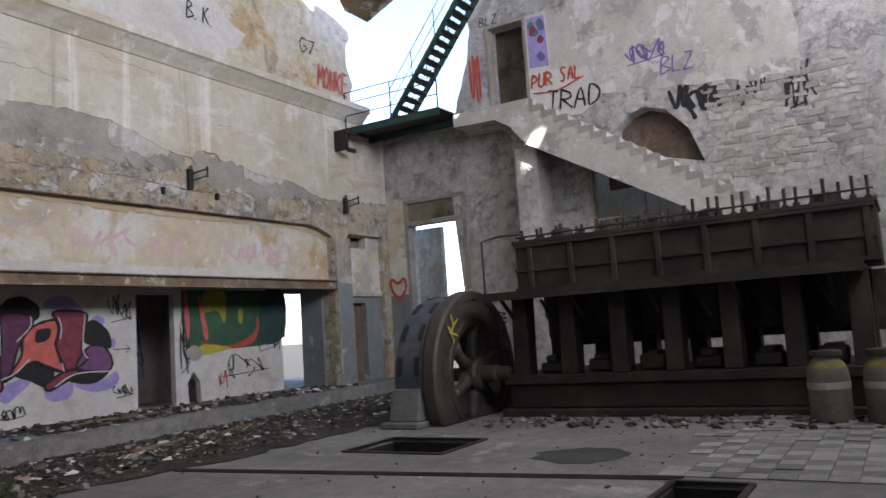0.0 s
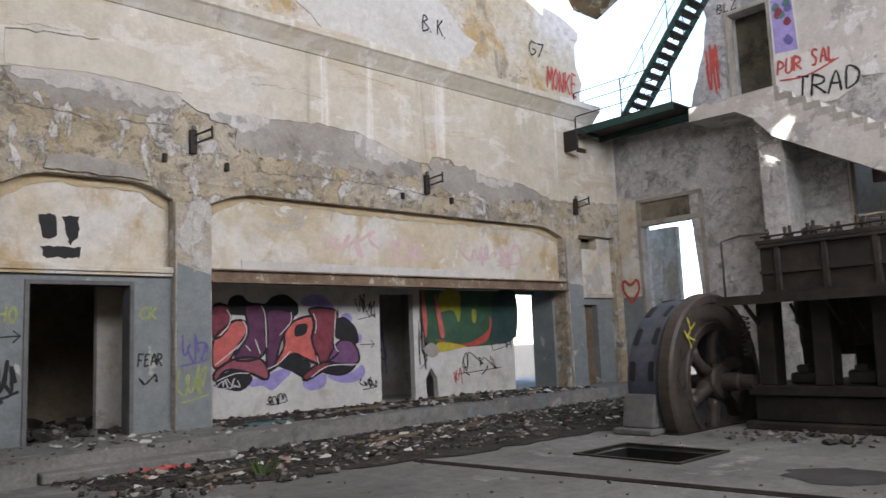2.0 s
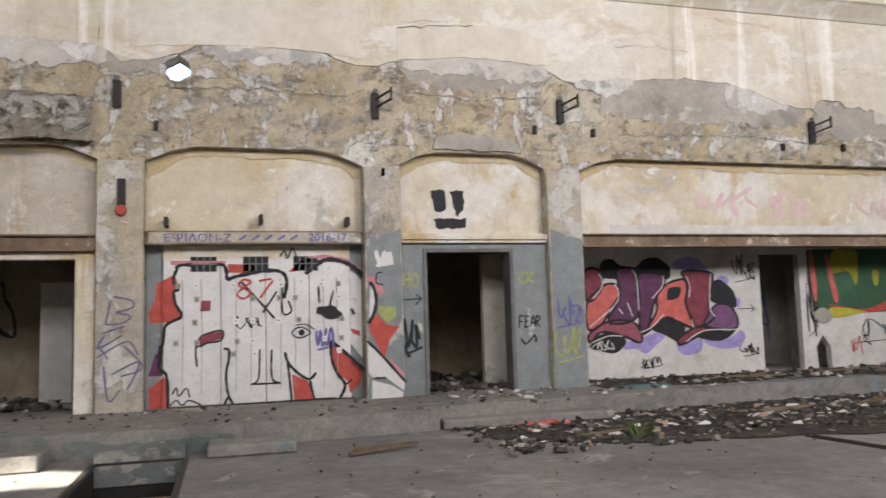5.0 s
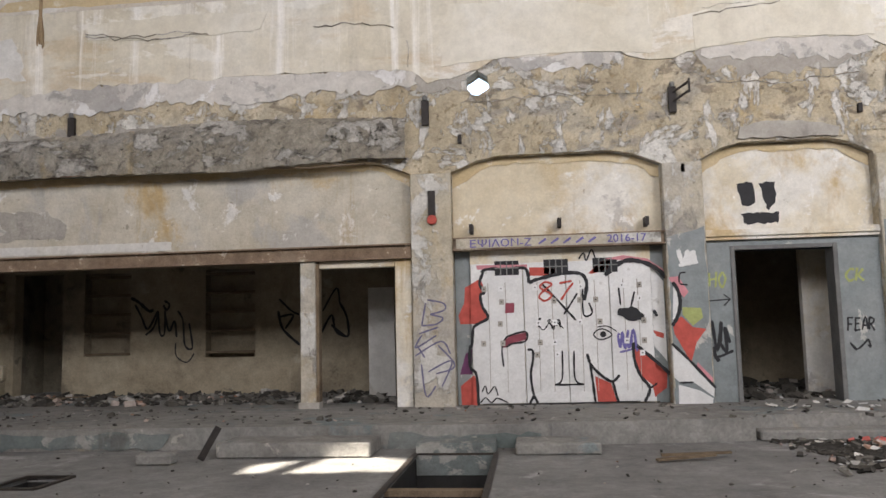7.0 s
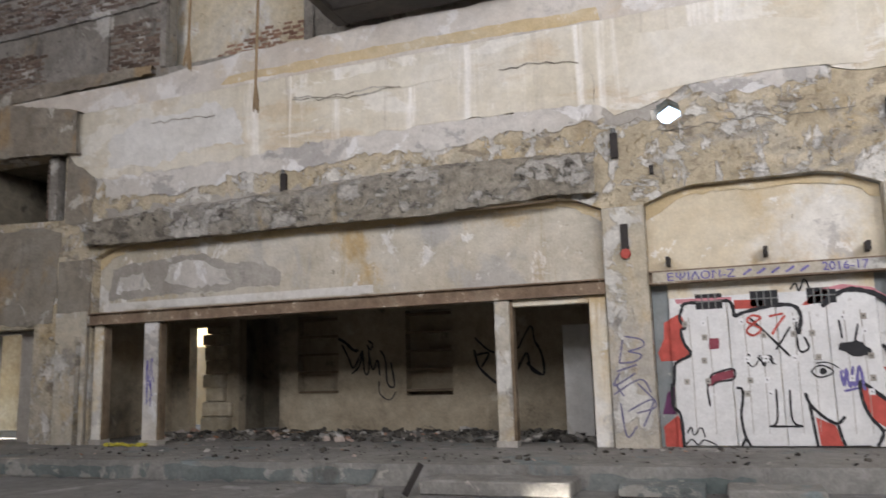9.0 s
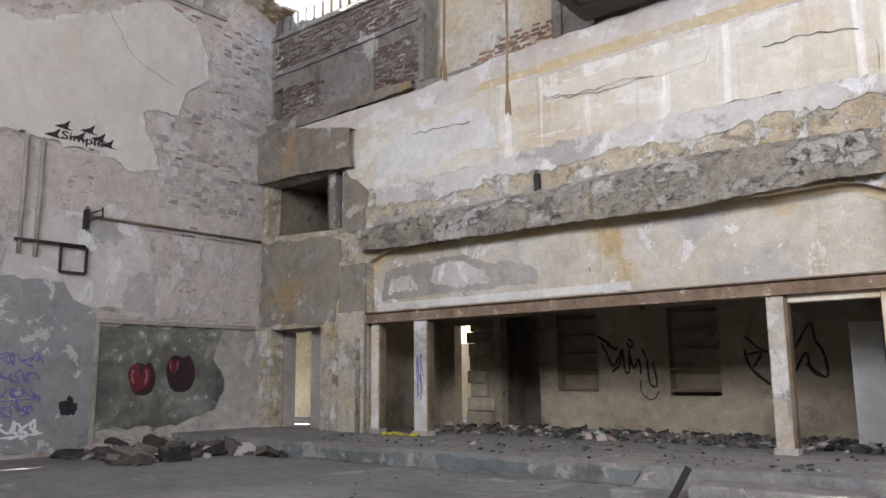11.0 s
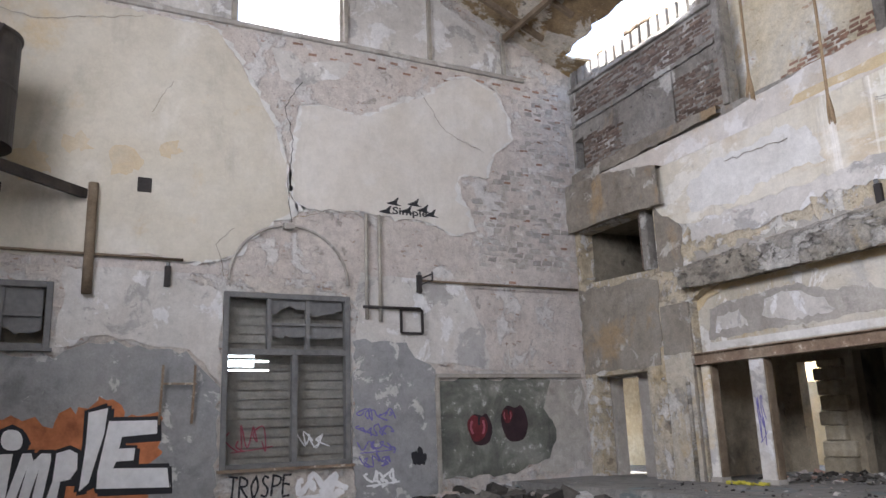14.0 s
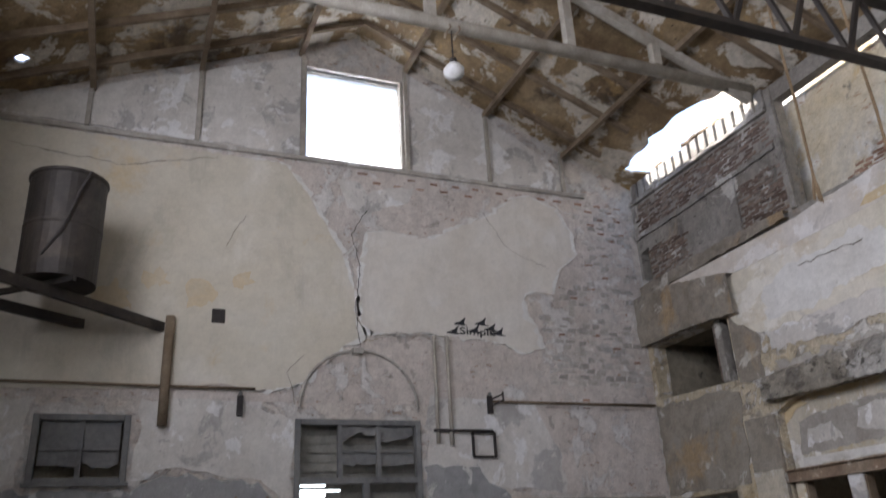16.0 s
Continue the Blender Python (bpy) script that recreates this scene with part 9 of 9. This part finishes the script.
solo("litter", bm, M_CORAL, "torn orange plastic litter by the step", "litter")
bm = B()
for k in range(14):
    chunk(bm, (-11.4 + rnd.uniform(-0.5, 0.5), 12.55 + rnd.uniform(-0.1, 0.1), FLOOR2 + 0.03), 0.16, rnd, 0.4)
solo("litter", bm, M_YELLOW, "crumpled yellow sheet at the post foot", "litter")
bm = B()
box(bm, 6.5, 7.4, 12.05, 12.35, FLOOR2 + 0.001, FLOOR2 + 0.03)
solo("board", bm, M_TEAL, "faded teal board lying on the walkway", "board")
# teal wash left on the riser
for k, (a, b, lo, hi) in enumerate(((-12.6, -9.0, 0.03, 0.24), (-8.6, -5.0, 0.02, 0.25), (-1.9, 0.0, -0.3, 0.2))):
    bm = B()
    pts = rough_line([(a, lo), (b, lo), (b + 0.1, hi), ((a + b) / 2, hi - 0.04), (a, hi), (a, lo)], 0.15, 0.03, 320 + k)[:-1]
    y = 10.33 if k < 2 else 10.36
    plate(bm, [pts], "y", y - 0.012, y - 0.002)
    tagged(finish("riser_paint", bm, M_TEALWASH), "worn teal wash on the walkway riser", "paint", kind="structure")
bm = B()
box(bm, -1.46, -0.47, 9.83, 10.32, -0.25, 0.14)
struct("pit_back", bm, M_TEALWASH, "stained concrete end of the pit")
bm = B()
bar(bm, (-1.52, 7.74, -0.03), (-0.42, 7.74, -0.03), 0.12, 0.06)
solo("pit_beam", bm, M_OLDWOOD, "brown timber laid across the pit", "timber")
bm = B()
plate(bm, [rough_line([(6.3, 12.05), (15.9, 12.3), (15.9, 13.8), (6.3, 13.8), (6.3, 12.05)], 0.3, 0.08, 133)[:-1]], "z", FLOOR2 + 0.002, FLOOR2 + 0.012)
tagged(finish("dirt_sheet", bm, M_DIRT), "dark dirt and flakes on the walkway", "dirt", kind="structure")

# ---- pieces of the walls and floor ----
def piece_meshes(kind, w, h, d, count, mat, jit, seed):
    rnd = random.Random(seed)
    out = []
    for k in range(count):
        bm = B()
        ww, hh = w * rnd.uniform(0.75, 1.2), h * rnd.uniform(0.8, 1.15)
        vs = box(bm, -ww / 2, ww / 2, -d, 0.0, -hh / 2, hh / 2)
        for v in vs:
            v.co.x += rnd.uniform(-jit, jit) * w
            v.co.z += rnd.uniform(-jit, jit) * h
            if v.co.y < -d / 2:
                v.co.x *= 0.9
                v.co.z *= 0.85
        bmesh.ops.recalc_face_normals(bm, faces=bm.faces)
        me = bpy.data.meshes.new(kind)
        bm.to_mesh(me)
        bm.free()
        me.materials.append(mat)
        out.append(me)
    return out


def lay(kind, meshes, parent, wall, depth, u0, u1, v0, v1, du, dv, keep, most, seed):
    """Courses of pieces on a wall, where keep(u, v) is true."""
    rnd = random.Random(seed)
    turn = {"A": 0, "L": 90, "R": -90}[wall]
    v, row, made = v0, 0, 0
    while v < v1:
        u = u0 + (row % 2) * du / 2
        while u < u1:
            if keep(u, v) and made < most and rnd.random() < 0.88:
                ob = new(kind, rnd.choice(meshes))
                x, y, z = on_wall(wall, depth, u + rnd.uniform(-0.06, 0.06), v + rnd.uniform(-0.025, 0.025), rnd.uniform(-0.014, 0.006))
                ob.matrix_basis = pose(x, y, z, rnd.uniform(-2, 2), rnd.uniform(-4, 4), turn)
                ob.parent = parent
                made += 1
            u += du
        v += dv
        row += 1


def bare_gable(u, v):
    edge = 9.55 if v < 7.4 else 10.3 if v < 8.2 else 11.0 if v < 9.4 else 10.9
    return u > edge + 0.15


west = bpy.data.objects["wall_west"]
east = bpy.data.objects["wall_east"]
cler = bpy.data.objects["wall_north_clerestory"]
stones = piece_meshes("stone", 0.29, 0.135, 0.022, 12, M_STONE, 0.2, 1)
bricks = piece_meshes("brick", 0.23, 0.066, 0.02, 4, M_BRICK, 0.02, 2)
red_bricks = piece_meshes("brick", 0.22, 0.066, 0.02, 4, M_OLDBRICK, 0.05, 3)
lay("stone", stones, west, "L", XL, 9.3, 12.7, 5.6, 10.7, 0.33, 0.15, bare_gable, 290, 1)
lay("stone", stones, east, "R", XR, 0.6, 7.6, 8.6, 11.5, 0.36, 0.16, lambda u, v: v > 9.9 or (u < 1.9), 150, 2)
lay("stone", stones, east, "R", XR, 0.4, 3.6, 4.6, 7.0, 0.36, 0.16, lambda u, v: True, 140, 3)
lay("brick", red_bricks, west, "L", XL + 0.006, 5.0, 12.6, 9.4, 10.7, 0.62, 0.21, lambda u, v: u > 11.3 or v > 10.25, 70, 6)
lay("brick", red_bricks, west, "L", XL, 9.6, 12.6, 5.2, 9.4, 1.1, 0.33, bare_gable, 40, 7)
lay("brick", bricks, cler, "A", YA + 0.18, -16.3, -11.3, 9.92, 10.72, 0.25, 0.08, lambda u, v: True, 200, 4)
lay("brick", bricks, cler, "A", YA + 0.18, -16.0, -14.6, 8.4, 9.6, 0.25, 0.08, lambda u, v: True, 60, 5)
lay("brick", bricks, cler, "A", YA + 0.18, -12.55, -11.25, 8.4, 9.6, 0.25, 0.08, lambda u, v: True, 70, 8)
lay("brick", red_bricks, bpy.data.objects["outer_wall"], "A", YA + 0.75, -10.2, -7.8, 8.3, 9.5, 0.27, 0.085, lambda u, v: v < 8.6 + 0.35 * (u + 10.2), 60, 9)

M_TILE = [surface("pale_cement_tile", [(0.27, 0.27, 0.26), (0.34, 0.335, 0.325), (0.38, 0.375, 0.36)], 2.0, rand=0.25, grain=0.3, rough=0.7), surface("grey_cement_tile", [(0.16, 0.16, 0.165), (0.22, 0.22, 0.22), (0.26, 0.26, 0.25)], 2.0, rand=0.3, grain=0.3, rough=0.7)]
tiles = []
for m in M_TILE:
    bm = B()
    box(bm, -0.121, 0.121, -0.121, 0.121, 0.0, 0.012)
    me = bpy.data.meshes.new("tile")
    bmesh.ops.recalc_face_normals(bm, faces=bm.faces)
    bm.to_mesh(me)
    bm.free()
    me.materials.append(m)
    tiles.append(me)
slab = bpy.data.objects["floor"]
rnd = random.Random(5)
made = 0
for i in range(18):
    for j in range(17):
        x, y = 7.75 + i * 0.25, -0.6 + j * 0.25
        if y > 2.5 - 0.12 * (i % 5) or any(a - 0.15 < x < b + 0.15 and c_ - 0.15 < y < d + 0.15 for a, b, c_, d in PITS) or rnd.random() < 0.12 or made >= 295:
            continue
        ob = new("tile", tiles[(i + j) % 2] if rnd.random() > 0.1 else tiles[0])
        ob.matrix_basis = pose(x, y, 0.002 + rnd.uniform(0, 0.002), rnd.uniform(-0.4, 0.4), rnd.uniform(-0.4, 0.4), rnd.uniform(-0.6, 0.6))
        ob.parent = slab
        made += 1
